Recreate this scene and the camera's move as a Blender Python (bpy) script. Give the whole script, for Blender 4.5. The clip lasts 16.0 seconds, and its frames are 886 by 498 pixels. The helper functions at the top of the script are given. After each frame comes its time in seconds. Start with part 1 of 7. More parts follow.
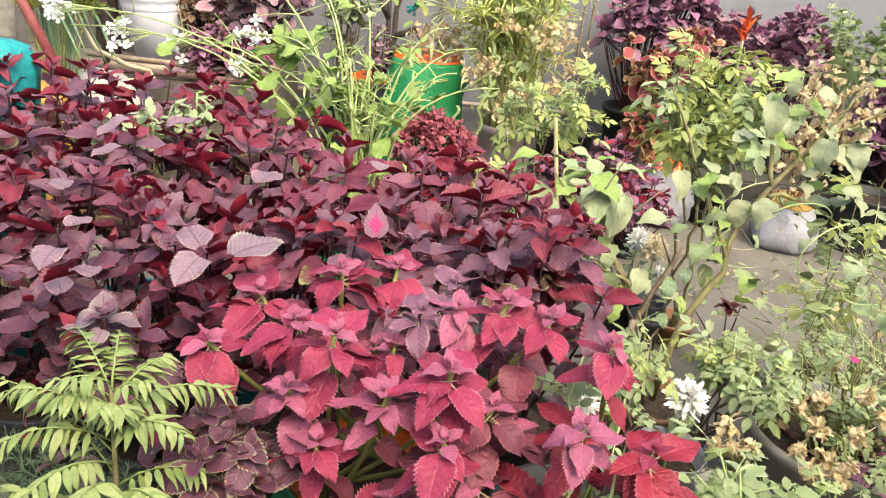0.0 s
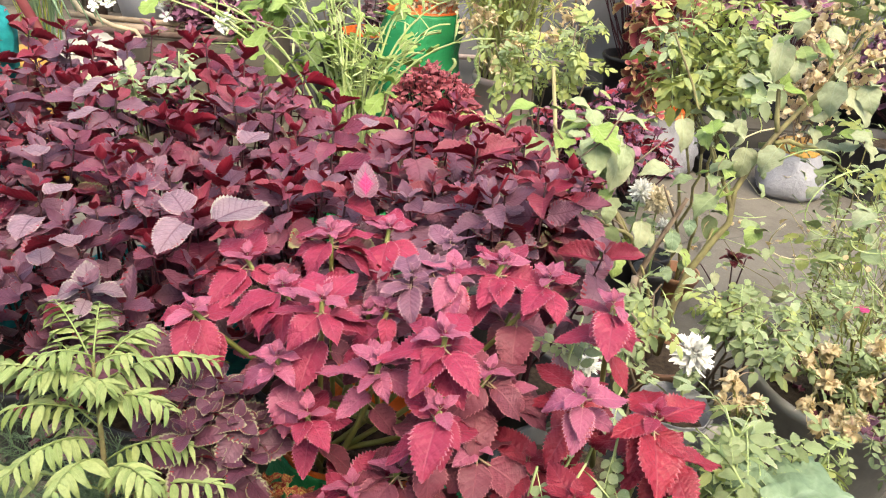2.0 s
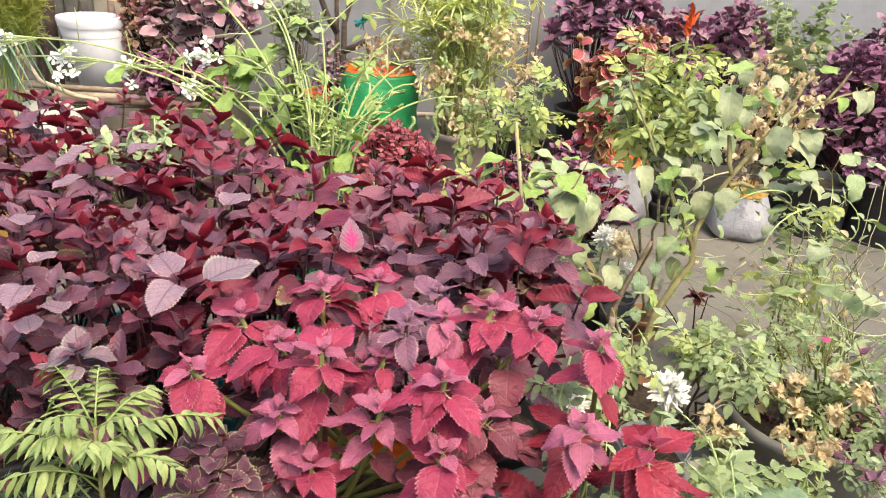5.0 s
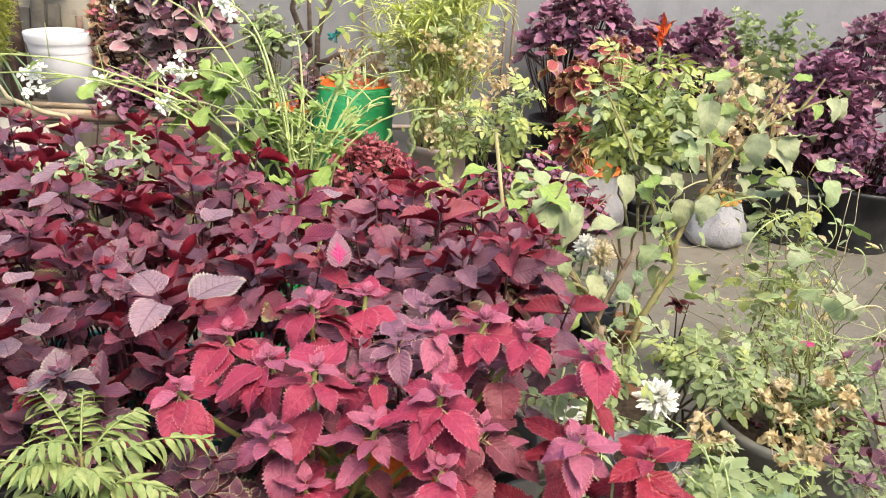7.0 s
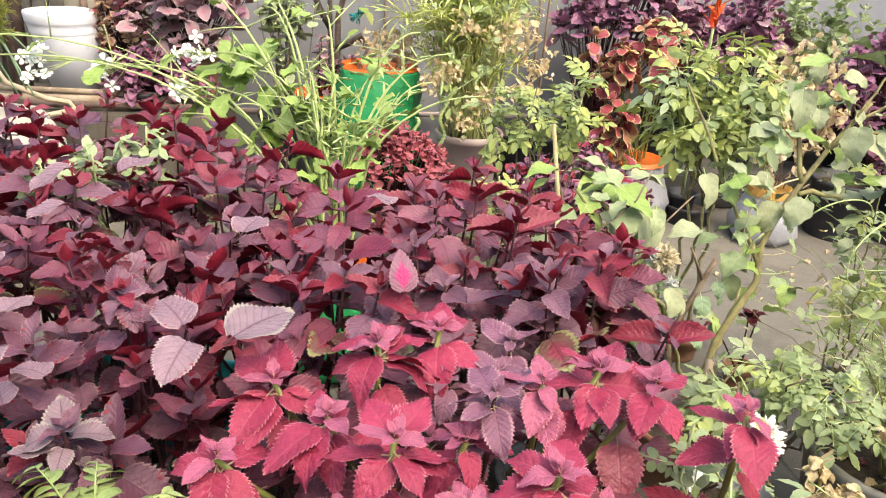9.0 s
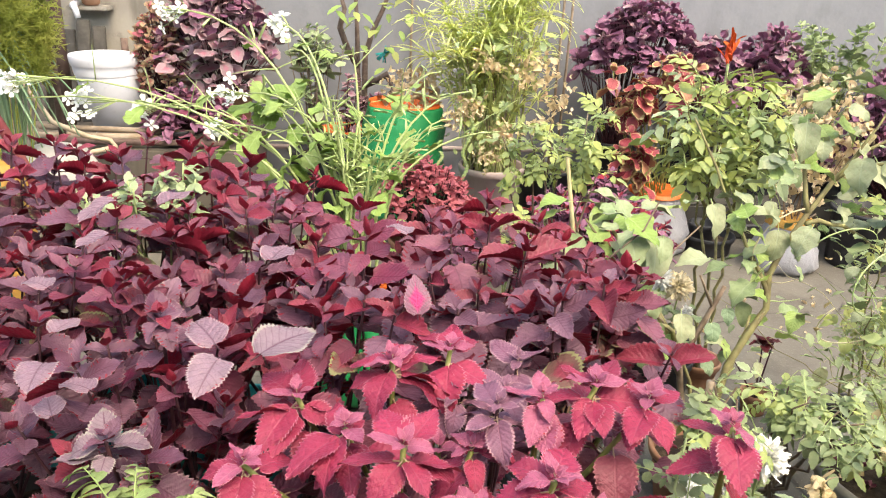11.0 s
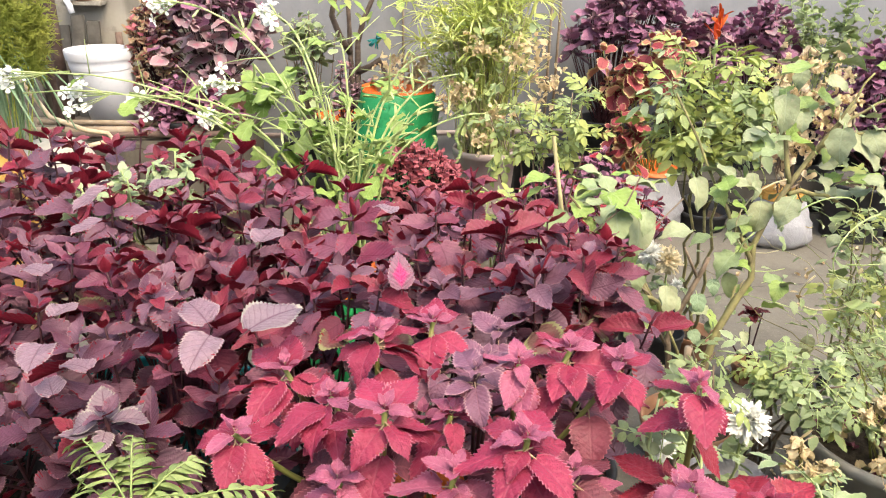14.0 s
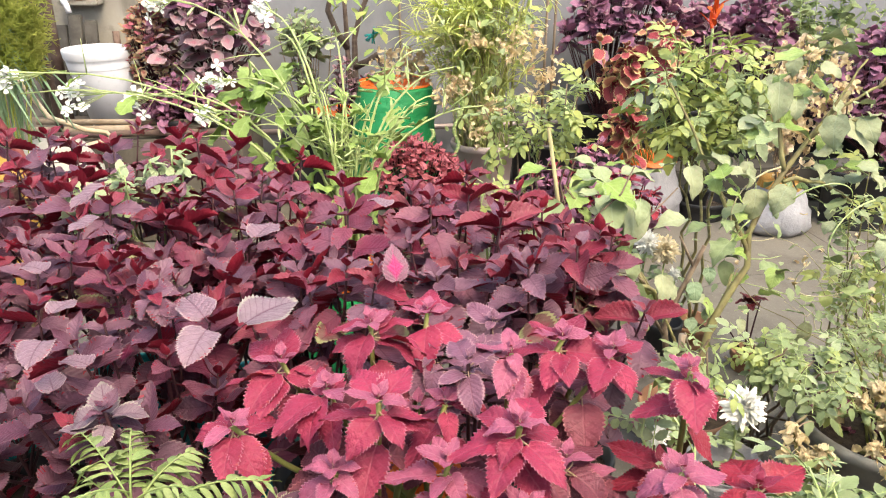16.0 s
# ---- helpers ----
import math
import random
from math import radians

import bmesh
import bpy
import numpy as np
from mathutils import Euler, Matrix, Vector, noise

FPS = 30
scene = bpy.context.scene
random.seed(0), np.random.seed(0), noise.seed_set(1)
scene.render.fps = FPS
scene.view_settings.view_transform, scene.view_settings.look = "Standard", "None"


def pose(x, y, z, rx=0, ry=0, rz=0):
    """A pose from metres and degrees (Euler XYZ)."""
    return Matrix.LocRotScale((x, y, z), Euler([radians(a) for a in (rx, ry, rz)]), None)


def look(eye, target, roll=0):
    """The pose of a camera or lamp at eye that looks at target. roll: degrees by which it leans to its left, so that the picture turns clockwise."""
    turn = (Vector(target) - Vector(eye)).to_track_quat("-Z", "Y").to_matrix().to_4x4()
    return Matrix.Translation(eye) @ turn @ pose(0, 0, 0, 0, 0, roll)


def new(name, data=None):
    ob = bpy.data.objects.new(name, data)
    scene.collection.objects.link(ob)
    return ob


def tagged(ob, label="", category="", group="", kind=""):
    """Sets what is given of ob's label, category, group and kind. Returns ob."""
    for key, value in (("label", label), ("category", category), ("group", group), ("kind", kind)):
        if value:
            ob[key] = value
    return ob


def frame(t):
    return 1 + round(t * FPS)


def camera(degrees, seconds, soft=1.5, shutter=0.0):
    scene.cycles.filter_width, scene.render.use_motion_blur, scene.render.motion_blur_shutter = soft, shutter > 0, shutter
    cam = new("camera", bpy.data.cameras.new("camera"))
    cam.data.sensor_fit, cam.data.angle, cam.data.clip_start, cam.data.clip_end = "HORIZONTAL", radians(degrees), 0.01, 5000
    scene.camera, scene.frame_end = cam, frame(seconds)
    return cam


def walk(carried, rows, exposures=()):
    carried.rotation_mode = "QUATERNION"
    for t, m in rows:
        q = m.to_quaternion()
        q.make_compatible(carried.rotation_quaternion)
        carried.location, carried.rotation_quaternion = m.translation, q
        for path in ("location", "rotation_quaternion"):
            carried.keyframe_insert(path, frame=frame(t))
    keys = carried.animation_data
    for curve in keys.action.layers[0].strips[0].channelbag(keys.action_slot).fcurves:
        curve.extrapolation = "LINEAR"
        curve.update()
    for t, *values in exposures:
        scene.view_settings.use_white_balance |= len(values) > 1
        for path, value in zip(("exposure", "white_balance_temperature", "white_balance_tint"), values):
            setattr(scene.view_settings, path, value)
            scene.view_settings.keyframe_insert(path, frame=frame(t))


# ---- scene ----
cam = camera(59.4, 16.0, soft=1.1)
METRES, EYE, TILT, LEAN, TURN = 0.8, 1.5, -24.6, -5.5, 0.0
ROWS = [
    (0.0, 0.0, 0.0, 0.0, 0.0, 0.0, -0.0),
    (0.5, 0.0022, 0.0226, 0.0082, 0.2, -0.59, 0.63),
    (1.0, 0.0107, 0.0499, 0.0135, 0.22, -1.3, 1.17),
    (1.5, 0.0223, 0.061, 0.0129, 0.16, -2.35, 1.5),
    (2.0, 0.0256, 0.0712, 0.0043, 0.29, -3.2, 1.53),
    (2.5, 0.0292, 0.0593, 0.0009, 0.7, -3.7, 1.51),
    (3.0, 0.0167, 0.0625, -0.0089, 0.71, -4.08, 1.49),
    (3.5, -0.0053, 0.0757, -0.0153, 0.55, -3.69, 1.73),
    (4.0, -0.022, 0.0382, -0.0043, -0.01, -2.46, 2.19),
    (4.5, -0.0584, 0.009, -0.0087, -1.39, -0.75, 2.92),
    (5.0, -0.052, 0.0099, -0.0018, -3.19, 0.68, 3.98),
    (7.5, -0.1092, 0.0523, 0.0044, -5.26, 1.42, 5.12),
    (8.0, -0.128, 0.1318, 0.031, -5.04, 0.96, 5.22),
    (8.5, -0.1539, 0.3018, 0.1131, -4.99, 0.39, 5.29),
    (9.0, -0.2189, 0.3768, 0.0986, -5.04, 0.31, 4.91),
    (9.5, -0.2303, 0.3149, 0.0914, -4.47, 1.05, 4.48),
    (10.0, -0.2198, 0.2769, 0.0857, -3.83, 2.21, 4.34),
    (12.5, -0.1689, 0.2481, 0.0761, -1.91, 3.15, 5.54),
    (13.0, -0.1729, 0.2442, 0.0702, -2.2, 2.47, 5.67),
    (13.5, -0.1515, 0.2162, 0.0624, -2.26, 2.1, 6.09),
    (14.0, -0.1442, 0.1938, 0.0485, -2.38, 1.96, 6.56),
    (14.5, -0.133, 0.1945, 0.0487, -2.57, 1.84, 7.02),
    (15.0, -0.1215, 0.1952, 0.0505, -2.66, 1.62, 7.58),
    (15.5, -0.1221, 0.1915, 0.0431, -2.46, 1.6, 7.74),
    (16.0, -0.125, 0.1779, 0.0403, -2.13, 1.56, 7.45),
]
walk(cam, [(t, pose(0, 0, EYE, TILT, LEAN, TURN) @ pose(METRES * x, METRES * y, METRES * z, 90 + pitch, roll, yaw)) for t, x, y, z, yaw, pitch, roll in ROWS],
     exposures=[(0.0, 2.02, 7900.0, 3.0), (4.7, 2.01, 7900.0, 3.0), (5.2, 1.93, 7900.0, 3.0), (7.5, 1.90, 7900.0, 3.0), (8.2, 1.94, 7900.0, 3.0), (9.5, 2.05, 7900.0, 3.0), (16.0, 2.03, 7900.0, 3.0)])

# ---- world, sun ----
world = bpy.data.worlds.new("sky")
scene.world = world
world.use_nodes = True
wt = world.node_tree
sky = wt.nodes.new("ShaderNodeTexSky")
sky.sky_type = "NISHITA"
sky.sun_disc = False
sky.sun_elevation, sky.sun_rotation = radians(58), radians(150)
sky.air_density, sky.dust_density, sky.ozone_density = 1.0, 3.0, 1.0
wt.links.new(sky.outputs[0], wt.nodes["Background"].inputs[0])
wt.nodes["Background"].inputs[1].default_value = 0.15
sun = new("sun", bpy.data.lights.new("sun", "SUN"))
sun.data.energy, sun.data.angle, sun.data.color = 0.55, radians(40), (1.0, 0.95, 0.88)
sun.matrix_world = look((2.0, -3.4, 6.3), (0, 0, 0))


# ---- materials ----
class Mat:
    """A small node-tree writer."""

    def __init__(self, name):
        self.mat = bpy.data.materials.new(name)
        self.mat.use_nodes = True
        self.t = self.mat.node_tree
        self.t.nodes.clear()

    def put(self, kind, ins=(), **props):
        n = self.t.nodes.new(kind)
        for k, v in props.items():
            set_prop(n, k, v)
        for k, v in dict(ins).items():
            self.wire(v, n.inputs[k])
        return n

    def wire(self, v, socket):
        if isinstance(v, bpy.types.NodeSocket):
            self.t.links.new(v, socket)
        elif isinstance(v, bpy.types.Node):
            self.t.links.new(v.outputs[0], socket)
        else:
            socket.default_value = v if not (isinstance(v, tuple) and len(v) == 3 and socket.type == "RGBA") else (*v, 1)

    def math(self, op, a, b=0.0, clamp=False):
        n = self.t.nodes.new("ShaderNodeMath")
        n.operation, n.use_clamp = op, clamp
        self.wire(a, n.inputs[0])
        self.wire(b, n.inputs[1])
        return n.outputs[0]

    def mix(self, f, a, b, blend="MIX"):
        n = self.t.nodes.new("ShaderNodeMix")
        n.data_type, n.blend_type = "RGBA", blend
        self.wire(f, n.inputs[0])
        self.wire(a, n.inputs[6])
        self.wire(b, n.inputs[7])
        return n.outputs[2]

    def ramp(self, f, lo, hi):
        """0 at lo, 1 at hi, smooth."""
        n = self.t.nodes.new("ShaderNodeMapRange")
        n.interpolation_type = "SMOOTHSTEP"
        self.wire(f, n.inputs[0])
        n.inputs[1].default_value, n.inputs[2].default_value = lo, hi
        return n.outputs[0]

    def noise(self, scale, detail=3.0, coord="Object", rough=0.55):
        c = self.put("ShaderNodeTexCoord")
        n = self.put("ShaderNodeTexNoise", {"Vector": c.outputs[coord], "Scale": scale, "Detail": detail, "Roughness": rough})
        return n.outputs[0]

    def chance(self):
        """One number per object and loose piece."""
        o = self.put("ShaderNodeObjectInfo").outputs["Random"]
        g = self.put("ShaderNodeNewGeometry").outputs["Random Per Island"]
        return self.math("FRACT", self.math("ADD", o, self.math("MULTIPLY", g, 7.31)))

    def bump(self, h, strength, dist):
        return self.put("ShaderNodeBump", {"Height": h, "Strength": strength, "Distance": dist}).outputs[0]

    def finish(self, col, rough=0.6, metal=0.0, normal=None, spec=0.5, trans=0.0, trans_col=None):
        ins = {"Base Color": col, "Roughness": rough, "Metallic": metal, "Specular IOR Level": spec}
        if normal is not None:
            ins["Normal"] = normal
        b = self.put("ShaderNodeBsdfPrincipled", ins)
        shader = b.outputs[0]
        if trans > 0:
            tn = self.put("ShaderNodeBsdfTranslucent", {"Color": trans_col if trans_col is not None else col})
            m = self.put("ShaderNodeMixShader", {0: trans, 1: shader, 2: tn.outputs[0]})
            shader = m.outputs[0]
        out = self.put("ShaderNodeOutputMaterial", {0: shader})
        return self.mat


def set_prop(n, k, v):
    if k == "operation":
        n.operation = v
    elif k == "feature":
        n.feature = v


def leaf_mat(name, a, b, edge=None, edge_at=0.86, vein=None, vein_amt=0.35, heart=None, heart_size=0.5, blotch=None, blotch_at=0.55,
             rough=0.5, trans=0.22, n_veins=8.0, relief=0.4, spec=0.4, edge_gain=1.0, mottle=1.0):
    """A leaf: two tones by chance, pale margin, veins, heart of another colour, blotches, translucent."""
    m = Mat(name)
    uv = m.put("ShaderNodeUVMap")
    xyz = m.put("ShaderNodeSeparateXYZ", {0: uv.outputs[0]})
    u, v = xyz.outputs[0], xyz.outputs[1]
    across = m.math("MULTIPLY", m.math("ABSOLUTE", m.math("SUBTRACT", v, 0.5)), 2.0)
    rnd = m.chance()
    grain = m.noise(5.0, 4)
    fine = m.noise(38.0, 2)
    col = m.mix(rnd, a, b)
    col = m.mix(m.math("MULTIPLY", m.ramp(grain, 0.35, 0.75), 0.45 * mottle), col, tuple(0.55 * x for x in a))
    col = m.mix(m.math("MULTIPLY", m.ramp(fine, 0.46, 0.80), 0.16 * mottle), col, tuple(0.55 * x for x in b))
    if heart is not None:
        d = m.math("ADD", m.math("MULTIPLY", across, 0.9), m.math("MULTIPLY", m.math("ABSOLUTE", m.math("SUBTRACT", u, 0.36)), 1.7))
        d = m.math("ADD", d, m.math("MULTIPLY", m.math("SUBTRACT", fine, 0.5), 0.5))
        col = m.mix(m.math("SUBTRACT", 1.0, m.ramp(d, heart_size * 0.55, heart_size * 1.1)), col, heart)
    if blotch is not None:
        col = m.mix(m.ramp(m.noise(9.0, 5, "Object", 0.7), blotch_at - 0.05, blotch_at + 0.06), col, blotch)
    stripe = m.math("SUBTRACT", m.math("MULTIPLY", u, n_veins), m.math("MULTIPLY", across, 0.27 * n_veins))
    stripe = m.math("PINGPONG", m.math("ADD", stripe, m.math("MULTIPLY", m.math("SUBTRACT", grain, 0.5), 0.7)), 0.5)
    side = m.math("SUBTRACT", 1.0, m.ramp(stripe, 0.0, 0.14))
    mid = m.math("SUBTRACT", 1.0, m.ramp(across, 0.02, 0.08))
    lines = m.math("MAXIMUM", m.math("MULTIPLY", side, 0.55), mid)
    if vein is not None:
        col = m.mix(m.math("MULTIPLY", lines, vein_amt), col, vein)
    if edge is not None:
        e = m.math("ADD", across, m.math("MULTIPLY", m.math("SUBTRACT", fine, 0.5), 0.22))
        e = m.math("MAXIMUM", e, m.math("MULTIPLY", u, 0.98))
        col = m.mix(m.math("MULTIPLY", m.ramp(e, edge_at - 0.05, edge_at + 0.06), edge_gain), col, edge)
    net = m.put("ShaderNodeTexVoronoi", {"Vector": m.put("ShaderNodeTexCoord").outputs["Object"], "Scale": 26.0}).outputs[0]
    cross = m.math("PINGPONG", m.math("ADD", m.math("MULTIPLY", u, n_veins * 1.6), m.math("MULTIPLY", across, 3.2)), 0.5)
    h = m.math("ADD", m.math("MULTIPLY", m.ramp(stripe, 0.0, 0.45), 0.30), m.math("MULTIPLY", fine, 0.22))
    h = m.math("ADD", h, m.math("MULTIPLY", m.ramp(cross, 0.0, 0.3), 0.14))
    h = m.math("SUBTRACT", h, m.math("MULTIPLY", net, 0.34))
    h = m.math("SUBTRACT", h, m.math("MULTIPLY", mid, 0.5))
    nrm = m.bump(h, relief, 0.006)
    return m.finish(col, m.math("ADD", rough, m.math("MULTIPLY", m.math("SUBTRACT", fine, 0.5), 0.2)), 0.0, nrm, spec, trans)


def plain_mat(name, a, b, scale=20.0, rough=0.7, relief=0.25, dist=0.003, metal=0.0, trans=0.0, spec=0.4, lo=0.35, hi=0.7):
    m = Mat(name)
    n = m.noise(scale, 5)
    n2 = m.noise(scale * 7, 3)
    col = m.mix(m.ramp(n, lo, hi), a, b)
    col = m.mix(m.math("MULTIPLY", m.chance(), 0.3), col, tuple(0.7 * x for x in a))
    col = m.mix(m.math("MULTIPLY", m.ramp(n2, 0.55, 0.8), 0.35), col, tuple(0.6 * x for x in b))
    return m.finish(col, rough, metal, m.bump(m.math("ADD", n, m.math("MULTIPLY", n2, 0.5)), relief, dist), spec, trans)


def floor_mat():
    m = Mat("concrete_floor")
    big, mid, fine = m.noise(0.9, 5), m.noise(5.0, 6, rough=0.65), m.noise(70.0, 4)
    col = m.mix(m.ramp(big, 0.35, 0.7), (0.128, 0.115, 0.100), (0.168, 0.152, 0.132))
    col = m.mix(m.math("MULTIPLY", m.ramp(mid, 0.5, 0.75), 0.6), col, (0.085, 0.078, 0.066))
    col = m.mix(m.math("MULTIPLY", m.ramp(fine, 0.55, 0.75), 0.35), col, (0.26, 0.245, 0.225))
    damp = m.noise(2.3, 6, rough=0.7)
    col = m.mix(m.math("MULTIPLY", m.ramp(damp, 0.5, 0.62), 0.55), col, (0.095, 0.085, 0.072))
    c = m.put("ShaderNodeTexCoord")
    crack = m.put("ShaderNodeTexVoronoi", {"Vector": c.outputs["Object"], "Scale": 1.7}, feature="DISTANCE_TO_EDGE").outputs[0]
    line = m.math("SUBTRACT", 1.0, m.ramp(m.math("ADD", crack, m.math("MULTIPLY", m.math("SUBTRACT", mid, 0.5), 0.05)), 0.0, 0.008))
    col = m.mix(m.math("MULTIPLY", line, 0.7), col, (0.05, 0.045, 0.04))
    grit = m.ramp(m.noise(160.0, 2), 0.62, 0.72)
    col = m.mix(m.math("MULTIPLY", grit, 0.5), col, (0.30, 0.28, 0.25))
    h = m.math("ADD", mid, m.math("MULTIPLY", fine, 0.4))
    h = m.math("SUBTRACT", h, line)
    return m.finish(col, 0.85, 0.0, m.bump(h, 0.4, 0.01), 0.3)


def wall_mat(name, a, b, stain, amt):
    m = Mat(name)
    c = m.put("ShaderNodeTexCoord")
    mp = m.put("ShaderNodeMapping", {"Vector": c.outputs["Object"], "Scale": (3.0, 3.0, 0.55)})
    streak = m.put("ShaderNodeTexNoise", {"Vector": mp.outputs[0], "Scale": 2.0, "Detail": 6.0}).outputs[0]
    big, fine, mid = m.noise(1.6, 5), m.noise(45.0, 4), m.noise(6.5, 7, rough=0.7)
    col = m.mix(m.ramp(big, 0.35, 0.7), a, b)
    col = m.mix(m.math("MULTIPLY", m.ramp(mid, 0.48, 0.66), amt * 0.7), col, tuple(0.6 * x + 0.4 * y for x, y in zip(stain, b)))
    col = m.mix(m.math("MULTIPLY", m.ramp(streak, 0.5, 0.75), amt), col, stain)
    col = m.mix(m.math("MULTIPLY", m.ramp(fine, 0.5, 0.8), 0.2), col, tuple(0.75 * x for x in a))
    return m.finish(col, 0.8, 0.0, m.bump(m.math("ADD", m.math("MULTIPLY", big, 1.5), fine), 0.3, 0.006), 0.3)


def bag_mat(name, a, b):
    """Woven plastic sheet, creased and dusty."""
    m = Mat(name)
    crease = m.noise(14.0, 5, rough=0.7)
    dust = m.noise(4.0, 4)
    col = m.mix(m.ramp(dust, 0.4, 0.75), a, b)
    col = m.mix(m.math("MULTIPLY", m.ramp(crease, 0.52, 0.7), 0.25), col, tuple(0.6 * x for x in a))
    return m.finish(col, 0.45, 0.0, m.bump(crease, 0.8, 0.018), 0.5, 0.08)


FLOOR = floor_mat()
# Pale only so the added wall behind the camera bounces fill light
BOUNCE_WALL = wall_mat("pale_bounce_wall", (0.68, 0.66, 0.61), (0.60, 0.58, 0.53), (0.44, 0.42, 0.37), 0.4)
WALL = wall_mat("grey_painted_wall", (0.25, 0.25, 0.275), (0.212, 0.212, 0.236), (0.155, 0.155, 0.17), 0.5)
OLD_WALL = wall_mat("old_concrete", (0.40, 0.365, 0.32), (0.25, 0.225, 0.20), (0.085, 0.072, 0.06), 0.85)
# Darker and browner than the old wall, with the same streaks
BROWN_LEDGE = wall_mat("dark_brown_concrete", (0.16, 0.135, 0.11), (0.105, 0.088, 0.072), (0.05, 0.042, 0.036), 0.8)
SOIL = plain_mat("soil", (0.05, 0.033, 0.024), (0.105, 0.075, 0.052), 60, 0.95, 0.9, 0.01)
CLAY = plain_mat("clay", (0.30, 0.14, 0.08), (0.42, 0.24, 0.16), 12, 0.85)
GREY_POT = plain_mat("grey_brown_pot", (0.48, 0.36, 0.34), (0.56, 0.44, 0.42), 8, 0.75)
BLACK_POT = plain_mat("black_plastic", (0.02, 0.02, 0.025), (0.05, 0.05, 0.055), 10, 0.5)
GREEN_BAG = bag_mat("green_sheet", (0.010, 0.26, 0.085), (0.015, 0.33, 0.115))
TEAL_NET = plain_mat("teal_net", (0.0, 0.22, 0.24), (0.01, 0.36, 0.36), 50, 0.6, 0.5)
ORANGE_BAG = bag_mat("orange_sheet", (0.75, 0.14, 0.02), (0.62, 0.16, 0.04))
YELLOW_BAG = bag_mat("yellow_sheet", (0.56, 0.30, 0.07), (0.46, 0.27, 0.10))
WHITE_BAG = bag_mat("white_sheet", (0.36, 0.36, 0.40), (0.28, 0.275, 0.30))
BLUE_POT = plain_mat("blue_plastic", (0.01, 0.04, 0.14), (0.02, 0.07, 0.2), 8, 0.45)
WHITE_PLASTIC = plain_mat("white_plastic", (0.72, 0.72, 0.78), (0.64, 0.64, 0.70), 5, 0.4, 0.1)
RUST = plain_mat("rusted_iron", (0.10, 0.06, 0.05), (0.19, 0.13, 0.11), 18, 0.85, 0.5)
RED_IRON = plain_mat("red_painted_pole", (0.22, 0.036, 0.042), (0.30, 0.10, 0.09), 14, 0.7, 0.4)
WOOD = plain_mat("weathered_wood", (0.26, 0.19, 0.13), (0.40, 0.32, 0.25), 16, 0.85, 0.5)
HOSE = plain_mat("hose", (0.46, 0.35, 0.24), (0.56, 0.46, 0.34), 9, 0.5, 0.2)
SACK = bag_mat("sack", (0.50, 0.47, 0.43), (0.38, 0.345, 0.30))
OLD_BOARD = plain_mat("mouldy_board", (0.085, 0.075, 0.068), (0.15, 0.135, 0.12), 14, 0.9, 0.5)
STONE = plain_mat("broken_concrete", (0.50, 0.49, 0.47), (0.62, 0.61, 0.60), 14, 0.9, 0.6)

STEM_DARK = plain_mat("dark_stem", (0.05, 0.012, 0.02), (0.10, 0.03, 0.04), 40, 0.6)
STEM_LIME = plain_mat("lime_stem", (0.24, 0.26, 0.07), (0.33, 0.31, 0.11), 30, 0.5, trans=0.1)
STALK_PINK = plain_mat("pale_pink_stalk", (0.50, 0.30, 0.24), (0.46, 0.38, 0.20), 30, 0.5, trans=0.1)
STEM_GREEN = plain_mat("green_stem", (0.44, 0.56, 0.22), (0.60, 0.68, 0.36), 30, 0.5, trans=0.15)
STEM_MUSTARD = plain_mat("mustard_stem", (0.46, 0.56, 0.22), (0.60, 0.66, 0.34), 30, 0.5, trans=0.15)
STEM_CURRY = plain_mat("curry_rib", (0.24, 0.31, 0.10), (0.34, 0.40, 0.16), 30, 0.55)
STEM_WOODY = plain_mat("woody_stem", (0.20, 0.165, 0.085), (0.33, 0.31, 0.13), 30, 0.8, 0.6)
VINE_BARK = plain_mat("creeper_bark", (0.11, 0.075, 0.065), (0.20, 0.145, 0.12), 30, 0.85, 0.7)
STEM_BROWN = plain_mat("brown_stem", (0.16, 0.11, 0.08), (0.28, 0.21, 0.15), 30, 0.8, 0.6)
BAMBOO = plain_mat("bamboo", (0.34, 0.29, 0.15), (0.44, 0.38, 0.21), 18, 0.6)
STRAW = plain_mat("straw_stem", (0.50, 0.44, 0.28), (0.62, 0.56, 0.38), 18, 0.8)

DARK_LEAF = leaf_mat("plum_leaf", (0.155, 0.050, 0.094), (0.275, 0.138, 0.196), edge=(0.42, 0.27, 0.29), edge_at=0.94, vein=(0.11, 0.03, 0.055), vein_amt=0.35, rough=0.42, trans=0.24, spec=0.45, edge_gain=0.6, relief=0.36, n_veins=9.0)
WINE_LEAF = leaf_mat("wine_leaf", (0.23, 0.034, 0.082), (0.335, 0.130, 0.190), edge=(0.38, 0.14, 0.18), edge_at=0.94, vein=(0.10, 0.010, 0.032), vein_amt=0.32, rough=0.40, trans=0.30, spec=0.45, edge_gain=0.6, relief=0.36, n_veins=9.0)
DARK_UNDER = leaf_mat("crimson_underside", (0.33, 0.014, 0.040), (0.40, 0.030, 0.065), vein=(0.46, 0.06, 0.10), rough=0.45, trans=0.38, relief=0.4)
YOUNG_LEAF = leaf_mat("young_crimson_leaf", (0.29, 0.022, 0.055), (0.28, 0.065, 0.095), edge=(0.34, 0.09, 0.12), edge_at=0.92, vein=(0.44, 0.05, 0.13), vein_amt=0.5, rough=0.38, trans=0.3, relief=0.4)
